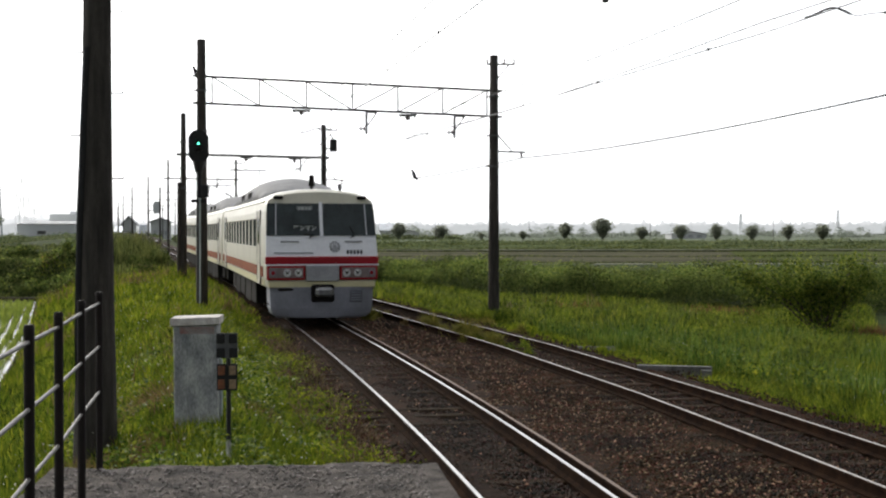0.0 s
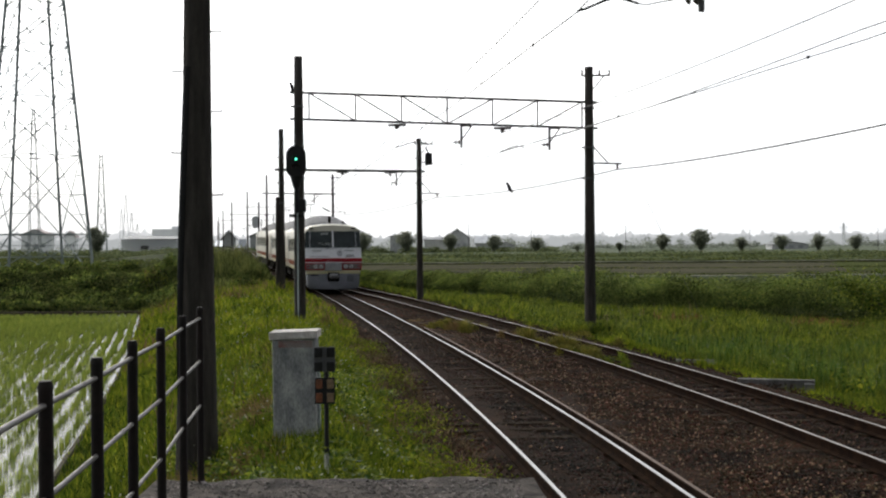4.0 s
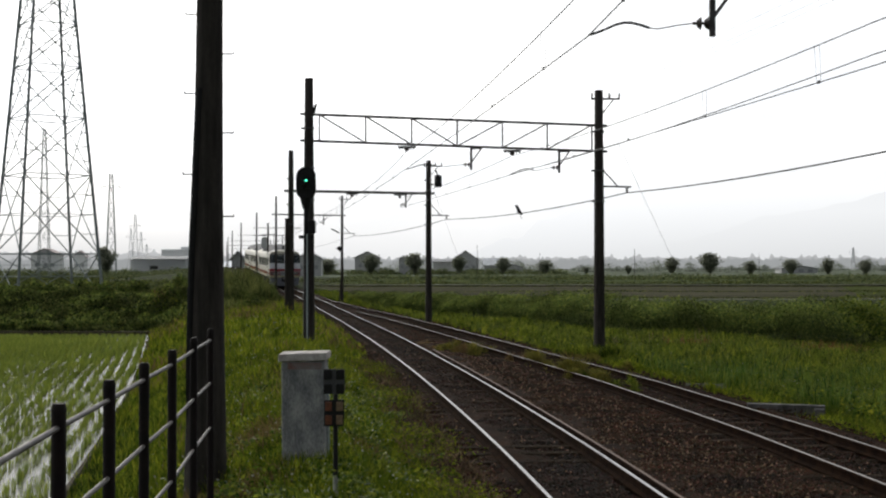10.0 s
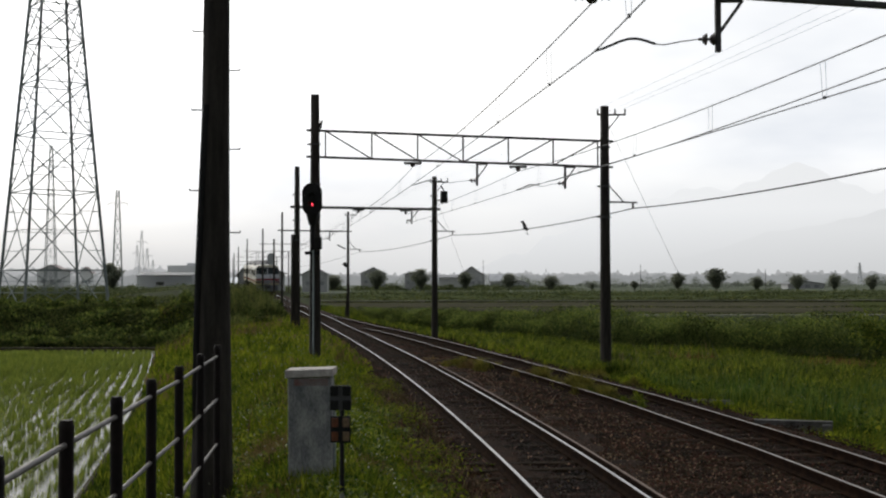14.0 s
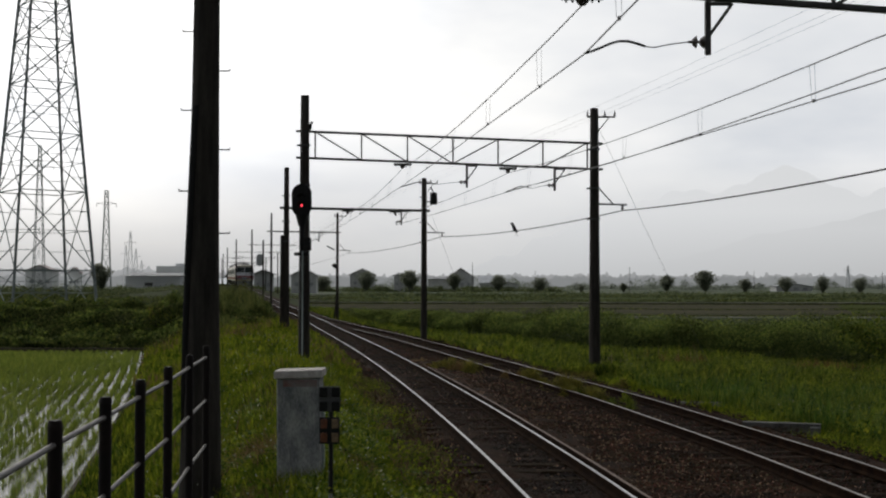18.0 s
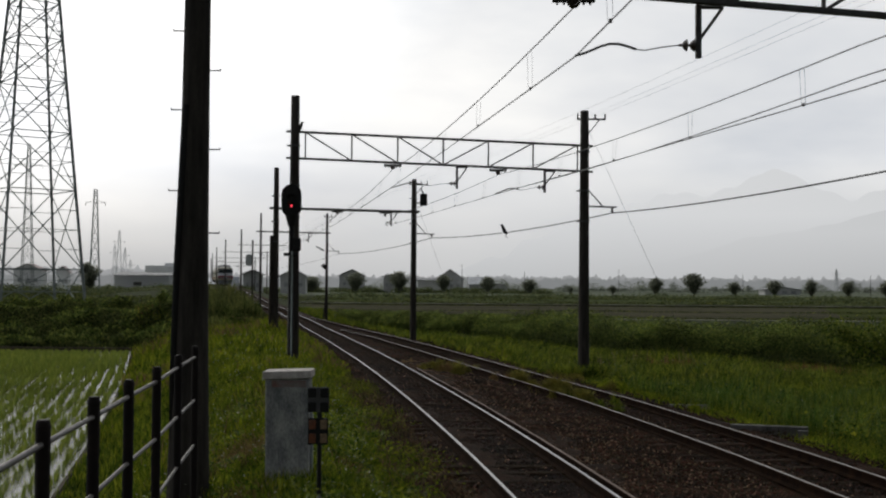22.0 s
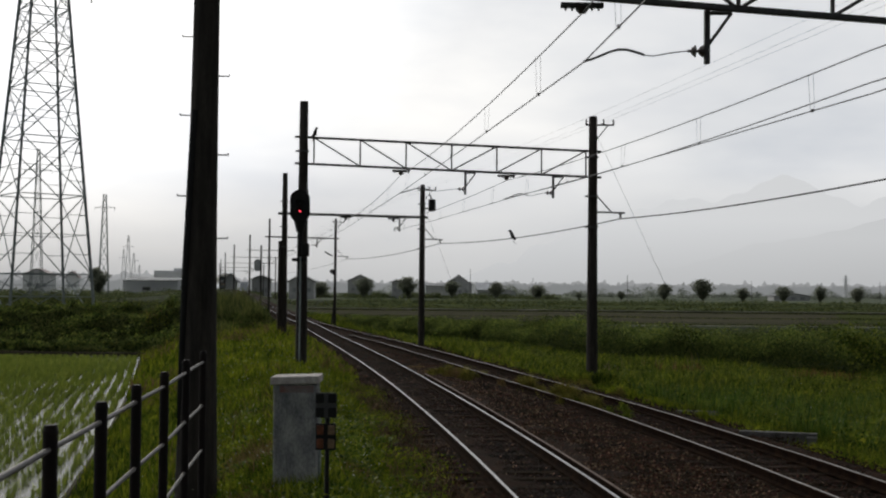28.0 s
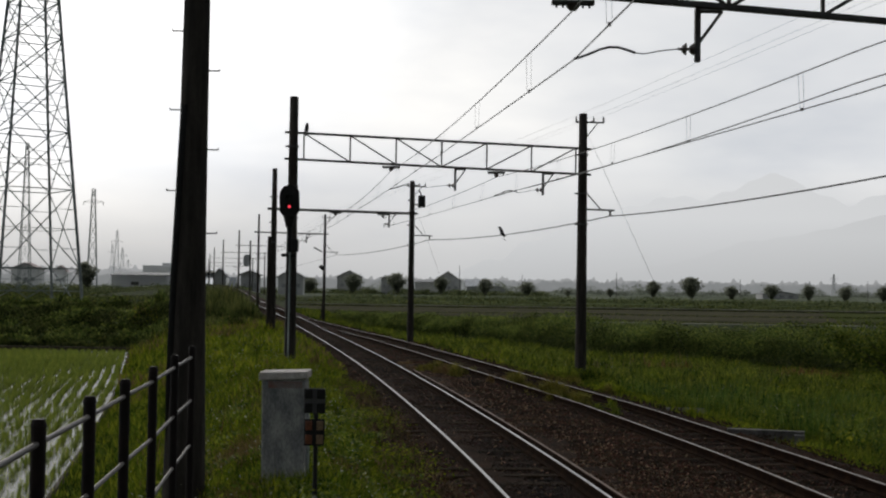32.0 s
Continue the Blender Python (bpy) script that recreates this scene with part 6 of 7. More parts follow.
def paddy():
    """Flooded rice field below the bank, with rows of young shoots."""
    ys = np.arange(12, 64.6, 2.5)
    v = []
    for y in ys:
        e = float(xc(y) + toe(y)) + 0.35
        v += [(-70, y, -1.165), (e, y, -1.165)]
    n = len(ys)
    i = np.arange(n - 1) * 2
    mesh_np("paddy_water", v, np.stack([i, i + 1, i + 3, i + 2], 1), M_WATER, "still muddy water of a flooded rice paddy", "paddy", "structure")
    # mud ridge round the field
    bm = bmesh.new()
    pts = [Vector((float(xc(y) + toe(y)) + 0.3, y, -1.20)) for y in ys]
    rope(bm, pts, 0.07, 6)
    rope(bm, [Vector((pts[-1].x + 0.1, 64.8, -1.18)), Vector((-70, 67.0, -1.18))], 0.22, 6)
    tagged(part("mud_ridge", bm, M_MUD), "low wet mud ridge edging the paddy", "ridge", kind="structure")
    rng = np.random.RandomState(31)
    X, Y = [], []
    for k in range(62):
        yy = np.arange(14, 62.6, 0.19 if k < 40 else 0.26)
        yy = yy + rng.uniform(-0.05, 0.05, len(yy))
        xx = xc(yy) + toe(yy) + 0.06 - 0.34 * k + rng.normal(0, 0.03, len(yy)) + 0.025 * np.sin(yy * 0.9 + k * 1.7) + 0.03 * np.sin(yy * 0.31 + k)
        stray = rng.uniform(0, 1, len(yy)) < 0.06
        xx[stray] += rng.normal(0, 0.08, stray.sum())
        t = (xx > -0.40 * yy - 3) & (rng.uniform(0, 1, len(yy)) < 0.97)
        X.append(xx[t])
        Y.append(yy[t])
    X, Y = np.repeat(np.concatenate(X), 7), np.repeat(np.concatenate(Y), 7)
    n = len(X)
    X, Y = X + rng.normal(0, 0.04, n), Y + rng.normal(0, 0.04, n)
    h = rng.uniform(0.13, 0.29, n) * (0.85 + 0.5 * smooth01(40, 54, Y) * smooth01(64, 57, Y))
    v, f = blades(X, Y, np.full(n, -1.16), h, np.full(n, 0.014) * (1 + 0.03 * (Y - 14)), rng, 0.6)
    mesh_np("rice_shoots", v, f, M_RICE, "rows of young bright green rice shoots standing in water", "rice")


paddy()


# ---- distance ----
# haze painted in: the woods strip glows an even grey
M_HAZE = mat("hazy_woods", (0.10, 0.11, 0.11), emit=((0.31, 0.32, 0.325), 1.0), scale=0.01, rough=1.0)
# near-white base stands in for haze on far towers and walls
M_FAR = mat("haze_pale_far", (0.86, 0.87, 0.88), (0.82, 0.83, 0.84), scale=0.01, rough=1.0, fine=0.1, spec=0.0, trans=0.5)


def lattice(z0, z1, a0, a1, rot):
    """One bay of a four-legged lattice tower: its corners, braces and small ties as pairs of points."""
    def corner(k, a, z):
        t = rot + math.pi / 4 + k * math.pi / 2
        return Vector((a * math.sqrt(2) * math.cos(t), a * math.sqrt(2) * math.sin(t), z))
    legs, braces, ties = [], [], []
    for k in range(4):
        p0, p1, q0, q1 = corner(k, a0, z0), corner(k, a1, z1), corner(k + 1, a0, z0), corner(k + 1, a1, z1)
        legs.append((p0, p1))
        braces += [(p0, q1), (q0, p1), (p1, q1)]
        x = (p0 + q1) / 2
        ties += [(x, (p0 + p1) / 2), (x, (q0 + q1) / 2), ((p0 * 3 + p1) / 4, (p0 * 3 + q1) / 4), ((q0 * 3 + q1) / 4, (q0 * 3 + p1) / 4), ((p0 + 3 * p1) / 4, (p1 * 3 + q0) / 4), ((q0 + 3 * q1) / 4, (q1 * 3 + p0) / 4)]
    return legs, braces, ties


def pylon(x, y, base, zs, half, rot, r, label, sub, arms=(), metal=None):
    metal = metal or M_TOWER
    p = thing("transmission_tower", label, "tower", pose(x, y, base))
    bays = [lattice(z0 - base, z1 - base, half(z0), half(z1), rot) for z0, z1 in zip(zs, zs[1:])]
    for k in range(4):
        bm = bmesh.new()
        rope(bm, [bays[0][0][k][0]] + [b[0][k][1] for b in bays], r * 2.4, 6)
        part("leg", bm, metal, p)
    if sub:
        for legs, braces, ties in bays:
            for a, b in braces:
                bm = bmesh.new()
                tube(bm, a, b, r, None, 4, False)
                part("brace", bm, metal, p)
    rest = bmesh.new()
    for legs, braces, ties in bays:
        for a, b in (ties if sub else braces):
            tube(rest, a, b, r * 0.6 if sub else r, None, 4, False)
    part("lattice", rest, metal, p)["kind"] = "stuff"
    for z, l in arms:
        for s in (-1, 1):
            bm = bmesh.new()
            tube(bm, (0, 0, z - base + 0.6), (s * l, 0, z - base), r * 1.3, None, 4)
            tube(bm, (0, 0, z - base - 0.4), (s * l, 0, z - base), r * 1.3, None, 4)
            tube(bm, (s * l, 0, z - base), (s * l, 0, z - base - 1.2), r * 1.6, None, 4)
            part("cross_arm", bm, metal, p)


def at(px, depth):
    """x of a far thing on the bearing px, at that depth."""
    return (px - 784) / 2200 * depth


pylon(-42.3, 130, -0.95, [-0.95, 3.72, 11.9, 17.9, 23.25, 27.7, 31.5, 35.0, 38.0, 41.0], lambda z: 4.36 - 0.0745 * z, radians(37.2), 0.066, "tall grey lattice steel transmission tower", True, ((33.5, 5), (38.5, 4.5)))
pylon(at(64, 330), 330, -0.95, [-0.95, 7, 13.5, 19, 24, 28.5, 32.5, 36, 39], lambda z: 1.5 - 0.03 * z, radians(30), 0.04, "slender distant lattice transmission tower", False, ((33.4, 3.7),))
pylon(at(183, 430), 430, -0.95, [-0.95, 6, 12, 17.5, 22.5, 27, 31, 34.5], lambda z: 1.7 - 0.035 * z, radians(10), 0.06, "slender distant lattice transmission tower", False, ((30.0, 3.4),))
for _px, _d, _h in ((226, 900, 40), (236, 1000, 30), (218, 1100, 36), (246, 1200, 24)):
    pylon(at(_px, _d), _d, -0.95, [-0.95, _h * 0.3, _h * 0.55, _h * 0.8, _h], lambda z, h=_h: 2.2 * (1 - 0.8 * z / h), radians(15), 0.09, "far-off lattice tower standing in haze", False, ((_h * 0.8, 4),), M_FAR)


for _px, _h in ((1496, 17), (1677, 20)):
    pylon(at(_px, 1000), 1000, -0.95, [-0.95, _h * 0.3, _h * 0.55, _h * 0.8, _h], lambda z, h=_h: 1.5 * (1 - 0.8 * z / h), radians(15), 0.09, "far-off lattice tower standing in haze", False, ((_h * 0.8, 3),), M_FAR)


def tree(px, d, top, wide, seed, base=-0.95):
    """A roadside tree with a vase-shaped crown."""
    t = thing("tree", "dark vase-shaped roadside tree", "tree", pose(at(px, d), d, base), "roadside trees")
    rng = np.random.RandomState(seed)
    bm = bmesh.new()
    h = top - base
    tube(bm, (0, 0, -0.3), (0, 0, h * 0.28), 0.022 * h, 0.016 * h, 7)
    for i in range(7):
        a = rng.uniform(0, 6.28)
        tube(bm, (0, 0, h * rng.uniform(0.16, 0.28)), (wide * 0.6 * math.cos(a), wide * 0.6 * math.sin(a), h * rng.uniform(0.6, 0.9)), 0.012 * h, 0.004 * h, 5, False)
    part("trunk", bm, M_BARK, t)
    # sprays of leaves fanning up and out, uneven at the top
    c = []
    for b in range(46):
        a, e = rng.uniform(0, 6.28), rng.uniform(0, 1) ** 0.7
        q = wide * 0.86 * e * rng.uniform(0.75, 1.1)
        tip = h * (rng.uniform(0.60, 0.90) if e > 0.6 else rng.uniform(0.78, 1.05))
        m = 84
        u = rng.uniform(0.05, 1.0, m) ** 0.9
        sw = 0.05 * wide + 0.13 * wide * u
        c.append(np.stack([q * math.cos(a) * u ** 1.2 + rng.normal(0, 1, m) * sw, q * math.sin(a) * u ** 1.2 + rng.normal(0, 1, m) * sw, h * 0.10 + (tip - h * 0.10) * u + rng.normal(0, 0.025 * h, m)], 1))
    c = np.concatenate(c)
    c[:, 2] = np.clip(c[:, 2], h * 0.13, None)
    v, f = leaves(c, rng.uniform(0.03, 0.07, len(c)) * h, rng, 1.4)
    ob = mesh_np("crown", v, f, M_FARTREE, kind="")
    ob.parent = t


TREES = [(174, 360, 7.8, 2.9), (567, 480, 4.9, 3.6), (643, 475, 6.0, 3.4), (722, 470, 6.6, 3.7), (800, 462, 5.4, 2.6), (877, 455, 4.9, 2.8), (952, 448, 4.0, 2.8), (1024, 442, 1.9, 1.3), (1099, 436, 2.5, 1.5), (1175, 430, 5.1, 3.0), (1243, 424, 6.7, 3.7), (1314, 418, 3.8, 2.7), (1386, 413, 4.5, 3.0), (1451, 408, 4.6, 2.5), (1518, 403, 4.1, 2.9), (1585, 398, 4.4, 2.8), (1648, 394, 4.6, 2.8)]
for _i, (_px, _d, _top, _w) in enumerate(TREES):
    tree(_px, _d, _top * (1.08 if 500 < _px < 960 else 1.0), _w * (1.32 if 500 < _px < 960 else 1.12), 40 + _i)


def fields():
    # the bare and the dull green field are paled in place of haze
    rows = [("field", 127, 203, -0.925, (0.104, 0.100, 0.068), (0.066, 0.064, 0.043), "brown bare wet field"), ("field", 208, 372, -0.925, (0.112, 0.132, 0.066), (0.078, 0.094, 0.048), "dull green field"), ("field", 66, 124, -0.93, (0.115, 0.150, 0.034), (0.075, 0.105, 0.024), "light green grass strip")]
    for i, (nm, ya, yb, z, c0, c1, lab) in enumerate(rows):
        bm = bmesh.new()
        x0 = [float(xc(ya)) + 9, float(xc(yb)) + 9]
        if ya > 200:
            x0 = [-20, -30]
        vs = [bm.verts.new(p) for p in ((x0[0], ya, z), (700, ya - 15 * (ya > 100), z), (700, yb - 15 * (ya > 100), z), (x0[1], yb, z))]
        bm.faces.new(vs)
        tagged(part(nm, bm, mat("field_%d" % i, c0, c1, 0.22, 1.0, spec=0.0, bump=0.6, bscale=0.8, stretch=(0.12, 1, 1), fine=0.9)), lab + " beyond the line", "field", kind="structure")
    for y, hh, nm in ((125, 0.10, "pale"), (208, 0.30, "pale"), (335, 0.4, "green")):
        bm = bmesh.new()
        box(bm, (340, y - 3, -0.93 + hh / 2), (740, 2.4, hh), 0.1, Matrix.Translation((0, 0, 0)) @ Matrix.Rotation(radians(-0.8), 4, "Z"))
        tagged(part("bank", bm, mat("farm_path", (0.17, 0.155, 0.115), (0.085, 0.09, 0.05), 0.5, 0.95) if nm == "pale" else M_GROUND), "low pale farm path between the fields" if nm == "pale" else "low grassy bank between the fields", "bank", kind="structure")
    bm = bmesh.new()
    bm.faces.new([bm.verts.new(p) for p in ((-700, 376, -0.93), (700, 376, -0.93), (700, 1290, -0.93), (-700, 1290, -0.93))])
    # haze is mixed into this field's grey-green base
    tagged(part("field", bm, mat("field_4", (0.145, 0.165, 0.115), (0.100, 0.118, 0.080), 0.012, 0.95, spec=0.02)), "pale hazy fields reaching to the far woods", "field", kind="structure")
    bm = bmesh.new()
    bm.faces.new([bm.verts.new(p) for p in ((46, 140, -0.915), (700, 130, -0.915), (700, 186, -0.915), (62, 198, -0.915))])
    tagged(part("field", bm, mat("field_3", (0.098, 0.112, 0.046), (0.055, 0.066, 0.026), 0.22, 1.0, spec=0.0, bump=0.6, bscale=0.8, stretch=(0.12, 1, 1), fine=0.9)), "green field beyond the bare one", "field", kind="structure")
    rng = np.random.RandomState(51)
    # rough verges along the farm paths and the field edges
    for yv, top, n in ((123.5, 0.30, 5200), (127.5, 0.38, 5200), (160.0, 0.22, 2600), (200.0, 0.22, 2600), (213.0, 0.45, 5200), (230.0, 0.5, 4600), (256.0, 0.6, 4600), (292.0, 0.6, 3800)):
        x = rng.uniform(float(xc(yv)) + 11, 0.42 * yv + 6, n)
        y = yv - 0.014 * x + rng.normal(0, 0.9, n)
        z = -0.95 + rng.uniform(0, 1, n) * top * (0.15 + 1.5 * wave(x, y, 0.5, yv) * wave(x, y, 0.13, 1.0))
        v, f = leaves(np.stack([x, y, z], 1), rng.uniform(0.06, 0.15, n) * (0.6 + yv / 220), rng, 1.0)
        mesh_np("verge", v, f, M_SCRUB, "rough grass verge between the fields", "grass")
    n = 16000
    x, y = rng.uniform(-30, 190, n), rng.uniform(300, 386, n)
    z = -0.95 + rng.uniform(0, 1, n) * (0.25 + 1.1 * wave(x, y, 0.25) ** 2)
    v, f = leaves(np.stack([x, y, z], 1), rng.uniform(0.2, 0.5, n), rng, 0.8)
    mesh_np("hedge", v, f, M_FIELDHEDGE, "low green hedge in front of the roadside trees", "hedge")
    n = 16000
    y = rng.uniform(225, 285, n)
    x = (-470 + 150 * rng.uniform(0, 1, n)) / 2200 * y
    z = -0.95 + rng.uniform(0, 1, n) * (2.0 + 1.0 * wave(x, y, 0.4))
    v, f = leaves(np.stack([x, y, z], 1), rng.uniform(0.15, 0.4, n), rng, 1.0)
    mesh_np("hedge", v, f, M_FIELDHEDGE, "green scrub on the embankment before the far huts", "hedge")
    # rough grass on the flat ground below the transmission tower
    n = 16000
    y = 118 + 215 * rng.uniform(0, 1, n)
    x = xc(y) - 9 - rng.uniform(0, 1, n) * (0.36 * y + xc(y))
    z = -0.95 + rng.uniform(0, 1, n) * (0.12 + 0.9 * wave(x, y, 0.35, 0.6) ** 2)
    v, f = leaves(np.stack([x, y, z], 1), rng.uniform(0.08, 0.2, n) * (0.5 + y / 200), rng, 0.9)
    mesh_np("rough_grass", v, f, M_SCRUB, "rough green grass round the foot of the tower", "grass")


fields()


def shrubs():
    rng = np.random.RandomState(52)
    n = 15000
    k = rng.randint(0, 60, n)
    cx, cy, hh, ww = rng.uniform(-60, 45, 60), rng.uniform(485, 515, 60), rng.uniform(0.6, 2.6, 60), rng.uniform(1.5, 4.5, 60)
    x, y = cx[k] + rng.normal(0, 0.6, n) * ww[k], cy[k] + rng.normal(0, 1.0, n)
    z = -0.95 + hh[k] * rng.uniform(0, 1, n) * np.exp(-((x - cx[k]) / (1.6 * ww[k])) ** 2)
    v, f = leaves(np.stack([x, y, z], 1), rng.uniform(0.2, 0.5, n), rng, 1.0)
    mesh_np("shrubs", v, f, M_FIELDHEDGE, "uneven garden shrubs round the farm houses", "shrubs")


shrubs()


def far_thickets():
    """Uneven dark thickets along the road behind the transmission tower."""
    rng = np.random.RandomState(57)
    k = 120
    cy = rng.uniform(300, 470, k)
    cx = (-810 + 520 * rng.uniform(0, 1, k)) / 2200 * cy
    hh, ww = 0.8 + 2.6 * rng.uniform(0, 1, k) ** 2.2, rng.uniform(1.5, 6.0, k)
    n = 26000
    i = rng.randint(0, k, n)
    x, y = cx[i] + rng.normal(0, 0.6, n) * ww[i], cy[i] + rng.normal(0, 1.2, n)
    z = -0.95 + hh[i] * rng.uniform(0, 1, n) * np.exp(-((x - cx[i]) / (1.6 * ww[i])) ** 2)
    v, f = leaves(np.stack([x, y, z], 1), rng.uniform(0.15, 0.42, n), rng, 1.0)
    mesh_np("thicket", v, f, M_FIELDHEDGE, "low dull green thickets along the road behind the tower", "shrubs")


far_thickets()


def far_groves():
    """Pale clumps of trees standing in the haze before the woods."""
    rng = np.random.RandomState(58)
    k = 150
    cy = rng.uniform(620, 1150, k)
    cx = (-120 + 1150 * rng.uniform(0, 1, k)) / 2200 * cy
    hh, ww = 1.5 + 6.0 * rng.uniform(0, 1, k) ** 2.4, rng.uniform(2.0, 9.0, k)
    n = 26000
    i = rng.randint(0, k, n)
    x, y = cx[i] + rng.normal(0, 0.6, n) * ww[i], cy[i] + rng.normal(0, 2.0, n)
    z = -0.95 + hh[i] * rng.uniform(0, 1, n) * np.exp(-((x - cx[i]) / (1.5 * ww[i])) ** 2)
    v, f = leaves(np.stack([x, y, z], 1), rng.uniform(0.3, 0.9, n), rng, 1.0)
    # the haze over these groves is put into their leaf colour
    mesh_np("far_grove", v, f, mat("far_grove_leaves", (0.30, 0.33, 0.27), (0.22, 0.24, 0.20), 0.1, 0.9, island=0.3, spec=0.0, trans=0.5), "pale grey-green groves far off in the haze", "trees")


far_groves()

# house colours are lifted, and windows faded, to stand in for haze
M_WALL = mat("grey_wall", (0.64, 0.64, 0.63), (0.52, 0.52, 0.52), 0.4, 0.9)
M_TILE = mat("grey_roof_tile", (0.36, 0.36, 0.37), (0.29, 0.29, 0.30), 0.5, 0.8)
M_TILEH = mat("dull_red_roof", (0.52, 0.43, 0.42), (0.42, 0.36, 0.35), 0.5, 0.8)
M_TILEW = mat("pale_roof", (0.80, 0.81, 0.82), None, 0.5, 0.4)
M_FADEDWIN = mat("haze_faded_window", (0.45, 0.46, 0.47), None, 1, 0.2)


def house(px, d, wide, eave, ridge, roof=None, yaw=0, label="grey house with a tiled gable roof", wall=None):
    hs = thing("house", label, "house", pose(at(px, d), d, -0.95, 0, 0, yaw), "farm houses")
    dp = wide * 0.7
    bm = bmesh.new()
    box(bm, (0, 0, eave / 2), (wide, dp, eave), 0.02)
    for s in (-1, 1):
        v = [bm.verts.new(p) for p in ((-wide / 2, s * dp / 2, eave), (wide / 2, s * dp / 2, eave), (0, s * dp / 2, ridge - 0.1))]
        bm.faces.new(v)
    part("wall", bm, wall or M_WALL, hs)
    for s in (-1, 1):
        bm = bmesh.new()
        e, t = wide / 2 + 0.7, 0.22
        k = (ridge - eave) / (wide / 2)
        q = [(0, -dp / 2 - 0.6, ridge), (s * e, -dp / 2 - 0.6, ridge - k * e), (s * e, dp / 2 + 0.6, ridge - k * e), (0, dp / 2 + 0.6, ridge)]
        lo = [bm.verts.new(p) for p in q]
        hi = [bm.verts.new((x, y, z + t)) for x, y, z in q]
        bm.faces.new(lo[::-1])
        bm.faces.new(hi)
        for i in range(4):
            bm.faces.new((lo[i], lo[(i + 1) % 4], hi[(i + 1) % 4], hi[i]))
        bmesh.ops.recalc_face_normals(bm, faces=bm.faces)
        part("roof", bm, roof or M_TILE, hs)
    for x in (-0.28, 0.05, 0.3):
        bm = bmesh.new()
        box(bm, (x * wide, -dp / 2 - 0.02, eave * 0.5), (wide * 0.14, 0.08, 1.3), 0.02)
        w = part("window", bm, M_FADEDWIN, hs)
        bm = bmesh.new()
        box(bm, (x * wide, -dp / 2 - 0.05, eave * 0.5 - 0.72), (wide * 0.16, 0.12, 0.1))
        part("sill", bm, M_WALL, w)


house(638, 520, 10.2, 7.0, 9.4, label="grey barn with a gable roof")
house(707, 500, 6.0, 6.6, 7.1, label="small grey flat-roofed building")
house(772, 560, 13.0, 5.3, 6.3, yaw=90, label="long low grey farm building")
house(811, 540, 11.5, 6.0, 10.0, label="large grey farmhouse with a tiled gable roof")
house(858, 526, 9.5, 3.9, 6.6, M_TILEW, yaw=90, label="low farm building with a pale roof")
house(895, 600, 9, 2.6, 4.2, label="low grey shed beyond the trees")
house(535, 420, 8.4, 6.0, 8.3, label="grey house behind the railway signal")
house(463, 330, 4.8, 5.8, 6.8, label="boxy grey building by the line")
house(409, 300, 2.7, 5.4, 6.9, label="small dark hut beside the line")
for _px, _top in ((832, 9.8), (1110, 8.2), (1330, 6.7), (1557, 6.6), (943, 7.0)):
    line_pole(at(_px, 430), 430.0, _top, 0.10, "thin distant utility pole beyond the fields", 6)
house(1395, 560, 16, 2.2, 3.4, label="long low shed in the far fields")
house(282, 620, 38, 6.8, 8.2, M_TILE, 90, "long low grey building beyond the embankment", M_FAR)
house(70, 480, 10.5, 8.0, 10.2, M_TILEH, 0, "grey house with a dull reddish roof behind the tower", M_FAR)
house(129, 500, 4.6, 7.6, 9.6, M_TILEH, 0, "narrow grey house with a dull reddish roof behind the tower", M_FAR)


def block(px, d, wide, high, label):
    b = thing("factory", label, "factory", pose(at(px, d), d, -0.95))
    bm = bmesh.new()
    box(bm, (0, 0, high / 2), (wide, 30, high), 0.3)
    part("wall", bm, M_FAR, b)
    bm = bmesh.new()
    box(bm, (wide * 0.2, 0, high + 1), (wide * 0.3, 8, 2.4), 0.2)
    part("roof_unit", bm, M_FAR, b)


def road_board(px, d):
    b = thing("road_sign", "small dark board on two posts beside the far road", "sign", pose(at(px, d), d, -0.95))
    bm = bmesh.new()
    box(bm, (0, 0, 3.0), (2.6, 0.12, 1.1), 0.03)
    part("board", bm, M_STEEL, b)
    for sx in (-0.9, 0.9):
        bm = bmesh.new()
        tube(bm, (sx, 0.08, -0.2), (sx, 0.08, 3.3), 0.06, None, 6)
        part("post", bm, M_STEEL, b)


road_board(259, 400)
M_GLINT = mat("greenhouse_glass", (0.85, 0.86, 0.86), (0.78, 0.79, 0.79), 0.6, 0.14, 0.9, fine=0.1)
house(396, 330, 3.2, 3.3, 4.5, M_GLINT, 90, "small shed with a bright glinting glass roof")
house(432, 335, 1.0, 3.6, 4.9, M_GLINT, 90, "small shed with a bright glinting glass roof")
block(306, 1000, 24, 17, "far pale grey factory block in haze")



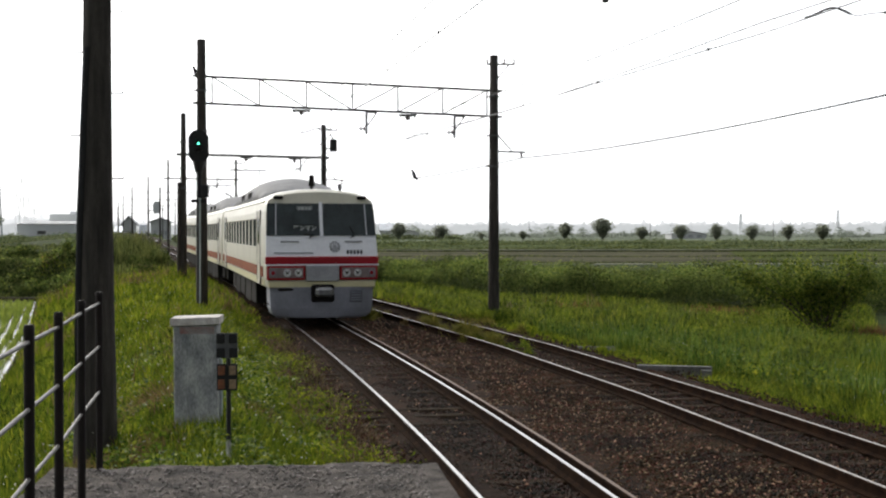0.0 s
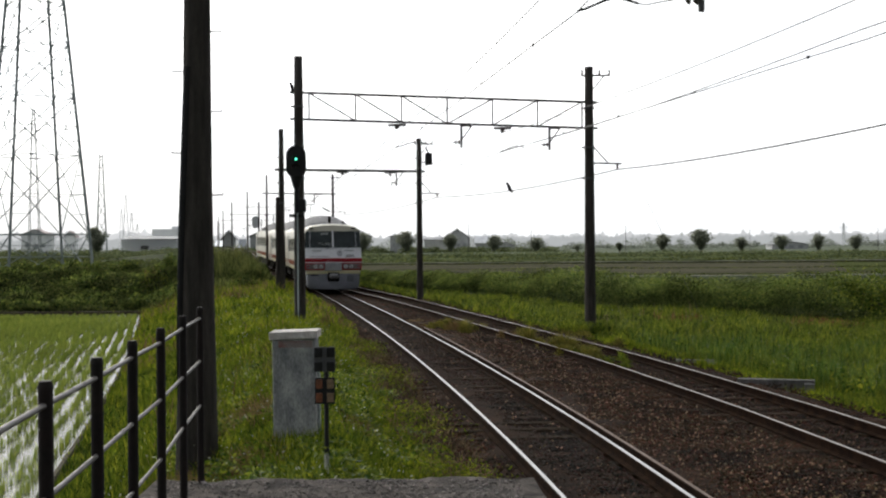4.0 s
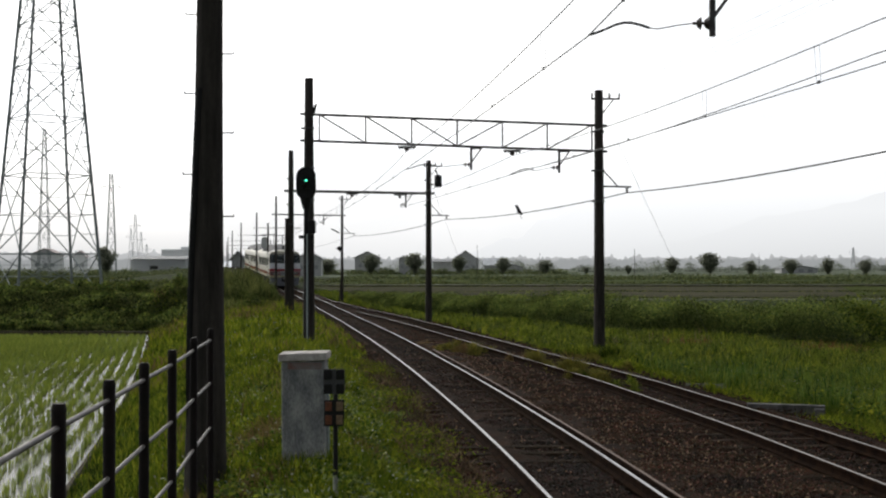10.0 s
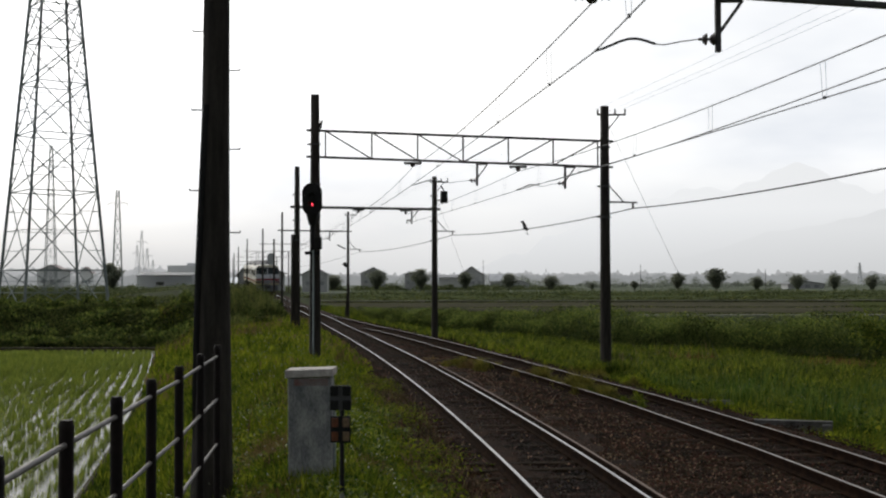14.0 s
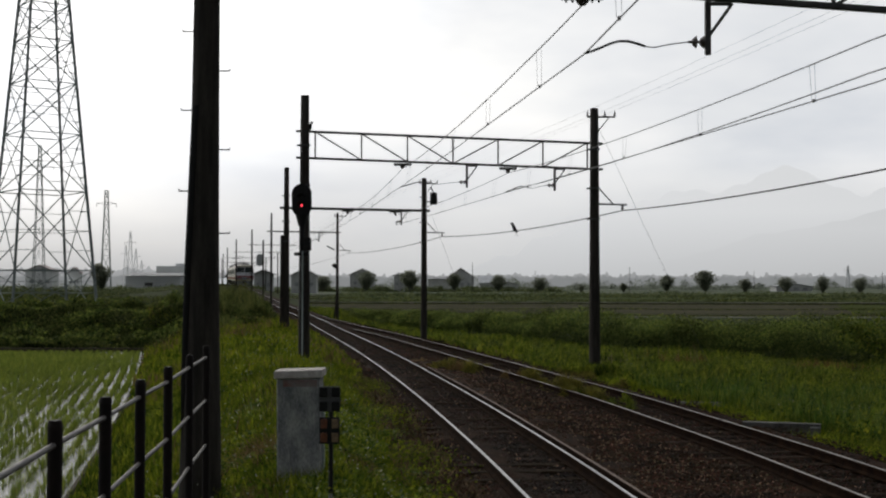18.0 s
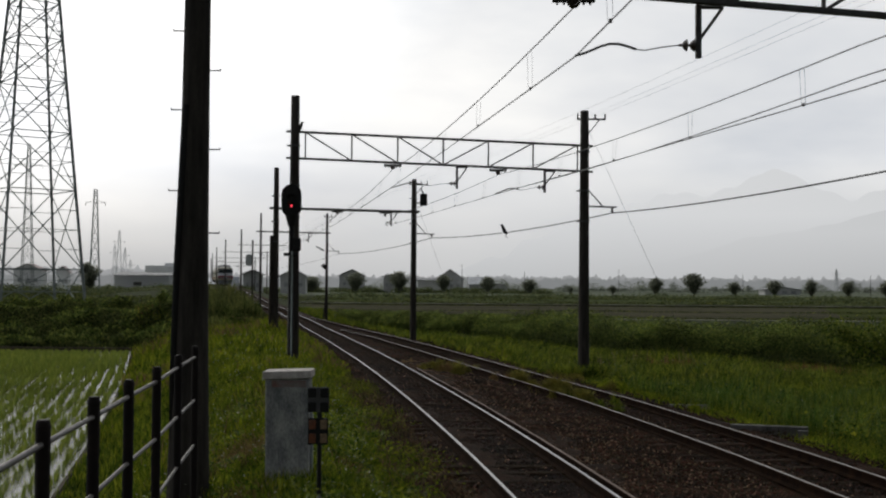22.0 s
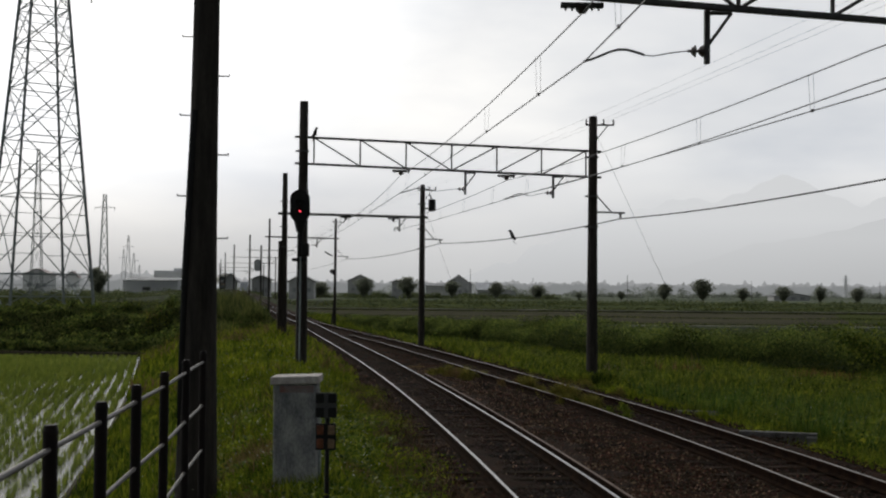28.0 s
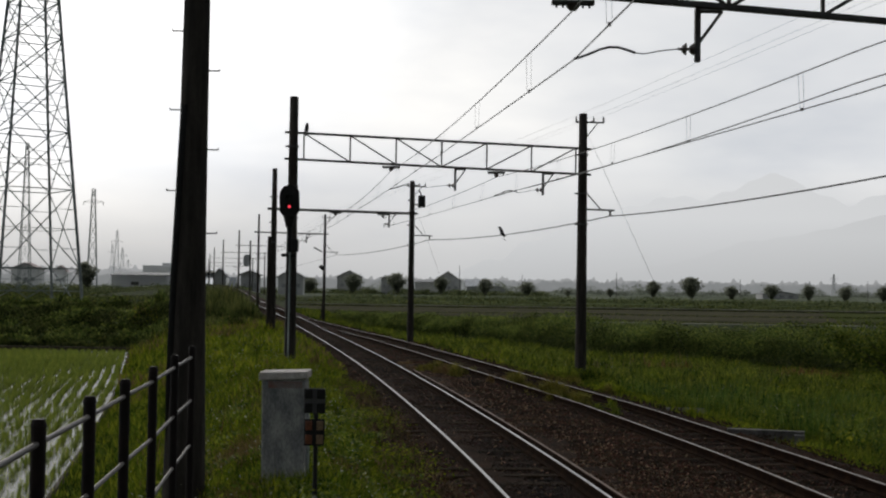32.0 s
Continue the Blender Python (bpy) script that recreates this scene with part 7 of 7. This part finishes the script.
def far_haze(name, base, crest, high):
    """Distant haze painted as a glow: base and crest colours on the sun's side and away from it; the crest at height
    high.
    """
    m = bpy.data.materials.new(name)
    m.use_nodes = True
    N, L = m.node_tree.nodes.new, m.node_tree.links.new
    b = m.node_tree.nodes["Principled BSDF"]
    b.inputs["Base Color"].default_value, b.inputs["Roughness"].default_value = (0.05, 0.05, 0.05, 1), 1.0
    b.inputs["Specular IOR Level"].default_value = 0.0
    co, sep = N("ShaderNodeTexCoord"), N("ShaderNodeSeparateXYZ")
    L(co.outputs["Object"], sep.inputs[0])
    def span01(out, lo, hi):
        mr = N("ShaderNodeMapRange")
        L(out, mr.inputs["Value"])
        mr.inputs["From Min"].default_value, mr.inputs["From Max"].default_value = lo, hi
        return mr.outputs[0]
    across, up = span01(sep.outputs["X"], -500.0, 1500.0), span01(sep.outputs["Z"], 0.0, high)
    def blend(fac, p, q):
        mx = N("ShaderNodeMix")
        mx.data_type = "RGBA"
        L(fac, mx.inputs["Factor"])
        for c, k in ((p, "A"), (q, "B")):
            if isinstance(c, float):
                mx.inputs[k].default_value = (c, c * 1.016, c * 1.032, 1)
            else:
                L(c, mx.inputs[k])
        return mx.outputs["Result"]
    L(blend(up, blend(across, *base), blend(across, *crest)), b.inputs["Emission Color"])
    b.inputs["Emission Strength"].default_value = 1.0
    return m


# hills and far woods glow in haze colours matched to the low sky
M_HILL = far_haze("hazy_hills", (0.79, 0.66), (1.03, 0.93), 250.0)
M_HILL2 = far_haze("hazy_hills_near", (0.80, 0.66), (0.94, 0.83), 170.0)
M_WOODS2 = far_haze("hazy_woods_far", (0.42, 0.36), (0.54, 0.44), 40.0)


def silhouette(name, dist, a0, a1, fn, m, label, low=-12.0, n=420):
    """A far skyline strip that bends round the place."""
    v = []
    for i in range(n + 1):
        a = radians(a0 + (a1 - a0) * i / n)
        x, y = dist * math.sin(a), dist * math.cos(a)
        v += [(x, y, low), (x, y, fn(math.degrees(a)))]
    i = np.arange(n) * 2
    mesh_np(name, v, np.stack([i, i + 2, i + 3, i + 1], 1), m, label, "backdrop", "structure")


def woods(a):
    return 8.5 + 3.5 * noise.noise((a * 2.0, 1, 0)) + 6 * max(0.0, noise.noise((a * 6.0, 2, 0))) + 2.5 * abs(noise.noise((a * 19.0, 3, 0))) + 0.9 * noise.noise((a * 80.0, 4, 0))


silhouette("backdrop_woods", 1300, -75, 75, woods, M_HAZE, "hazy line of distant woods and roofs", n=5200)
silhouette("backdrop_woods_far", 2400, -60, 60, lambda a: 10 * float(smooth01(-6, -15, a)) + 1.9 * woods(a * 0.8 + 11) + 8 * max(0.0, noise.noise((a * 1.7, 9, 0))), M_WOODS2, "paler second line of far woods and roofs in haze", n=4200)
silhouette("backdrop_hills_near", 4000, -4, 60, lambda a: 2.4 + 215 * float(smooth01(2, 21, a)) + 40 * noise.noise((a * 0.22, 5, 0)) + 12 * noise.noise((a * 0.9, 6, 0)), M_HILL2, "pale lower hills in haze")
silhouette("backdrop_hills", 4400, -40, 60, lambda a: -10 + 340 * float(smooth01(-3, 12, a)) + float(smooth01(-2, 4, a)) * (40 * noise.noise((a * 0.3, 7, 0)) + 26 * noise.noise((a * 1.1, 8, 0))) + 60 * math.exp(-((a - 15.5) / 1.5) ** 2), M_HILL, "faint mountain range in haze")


# ---- birds ----
def crow(x, y, z, yaw, s=1.0, tilt=0):
    b = thing("crow", "black crow perched on the line", "bird", pose(x, y, z, tilt, 0, yaw))
    bm = bmesh.new()
    st = []
    for t, w, zc, hh in ((-0.15, 0.02, 0.05, 0.018), (-0.08, 0.062, 0.09, 0.065), (0.0, 0.088, 0.14, 0.092), (0.07, 0.070, 0.19, 0.075), (0.115, 0.045, 0.225, 0.05)):
        st.append([(w * math.cos(a) * s, t * s, (zc + hh * math.sin(a)) * s) for a in np.linspace(0, 2 * math.pi, 9)[:-1]])
    loft(bm, st)
    part("body", bm, M_BLACK, b, smooth=True)
    bm = bmesh.new()
    bmesh.ops.create_uvsphere(bm, u_segments=10, v_segments=7, radius=0.055 * s, matrix=Matrix.Translation((0, 0.13 * s, 0.25 * s)))
    hd = part("head", bm, M_BLACK, b, smooth=True)
    bm = bmesh.new()
    tube(bm, (0, 0.16 * s, 0.25 * s), (0, 0.235 * s, 0.235 * s), 0.016 * s, 0.003, 6)
    part("beak", bm, M_BLACK, hd)
    bm = bmesh.new()
    box(bm, (0, -0.20 * s, 0.0), (0.06 * s, 0.16 * s, 0.015 * s), 0.004, Matrix.Rotation(radians(18), 4, "X"))
    part("tail", bm, M_BLACK, b)
    for k in (-1, 1):
        bm = bmesh.new()
        box(bm, (k * 0.062 * s, -0.03 * s, 0.11 * s), (0.02 * s, 0.22 * s, 0.09 * s), 0.008, Matrix.Rotation(radians(24), 4, "X"))
        part("wing", bm, M_BLACK, b)
        bm = bmesh.new()
        tube(bm, (k * 0.02 * s, 0.01 * s, 0.08 * s), (k * 0.02 * s, 0.02 * s, 0.0), 0.006, None, 5)
        part("leg", bm, M_BLACK, b)
    return b


WIRE_CROW = crow(2.49, 46.0, 4.33, 80, 1.0, 24)
BEAM_CROW = crow(-3.68, 35.53, 6.80, -90, 0.75, 20)


# ---- track pieces, last ----
def sleepers():
    bm = bmesh.new()
    box(bm, (0, 0, 0), (2.1, 0.20, 0.14), 0.012)
    me = bpy.data.meshes.new("sleeper")
    bm.to_mesh(me)
    bm.free()
    me.materials.append(M_SLEEPER)
    beds = [o for o in scene.objects if o.name.startswith("ballast_bed")]
    rng = random.Random(9)
    for k, (off, y0, y1) in enumerate(((lambda y: 0.0, 6.0, 110.0), (lambda y: float(gap(y)), 8.0, 66.0))):
        y = y0
        while y < y1:
            ob = new("sleeper", me)
            ob.parent = beds[k]
            ob.matrix_basis = pose(float(xc(y)) + off(y) + rng.uniform(-0.03, 0.03), y, float(zr(y)) - 0.216 + rng.uniform(-0.014, 0.014), 0, 0, math.degrees(math.atan(-slope(y))) * 1.0 + rng.uniform(-1, 1))
            y += 0.64 + rng.uniform(-0.03, 0.03)


sleepers()


def loose_ballast():
    rng = np.random.RandomState(61)
    for n, ya, yb, sa, sb in ((60000, 9.0, 16, 0.011, 0.027), (80000, 14, 25, 0.010, 0.026), (46000, 24, 44, 0.016, 0.034), (14000, 44, 80, 0.03, 0.055)):
        y = ya + (yb - ya) * rng.uniform(0, 1, n)
        s = rng.uniform(-1.75, 1.0, n) + rng.uniform(0, 1, n) * (gap(y) + 1.0)
        keep = np.ones(n, bool)
        for o in (-0.566, 0.6, 0.8):
            keep &= np.abs(s - o) > 0.075
        for o in (-0.566, 0.566):
            keep &= np.abs(s - gap(y) - o) > 0.075
        y, s = y[keep], s[keep]
        x = xc(y) + s
        inner = (np.abs(s) < 0.78) | ((np.abs(s - gap(y)) < 0.62) & (rng.uniform(0, 1, len(s)) < 0.6))
        for t, mt, lab in ((inner, M_STONED, "dark oily crushed stone between the rails"), (~inner, M_STONE, "rust-brown crushed stone ballast")):
            c = np.stack([x[t], y[t], zr(y[t]) - 0.165 + rng.uniform(-0.02, 0.02, t.sum())], 1)
            v, f = stones(c, rng.uniform(sa, sb, t.sum()), rng, 0.75)
            mesh_np("loose_ballast", v, f, mt, lab, "ballast")
    n = 6500
    y = 10.5 + 31 * rng.uniform(0, 1, n) ** 1.3
    s = rng.uniform(-1.2, 1.0, n) + rng.uniform(0, 1, n) * (gap(y) - 0.4)
    keep = (np.abs(s + 0.566) > 0.1) & (np.abs(s - 0.7) > 0.2) & (np.abs(s - gap(y) + 0.566) > 0.1) & (rng.uniform(0, 1, n) < np.where(np.abs(s) < 0.7, 0.25, 1.0))
    y, s = y[keep], s[keep]
    v, f = stones(np.stack([xc(y) + s, y, np.full(len(y), -0.15)], 1), rng.uniform(0.010, 0.026, len(y)), rng, 0.8)
    mesh_np("loose_ballast", v, f, M_PEBBLE, "scattered pale stones on the ballast", "ballast")


loose_ballast()

motions()
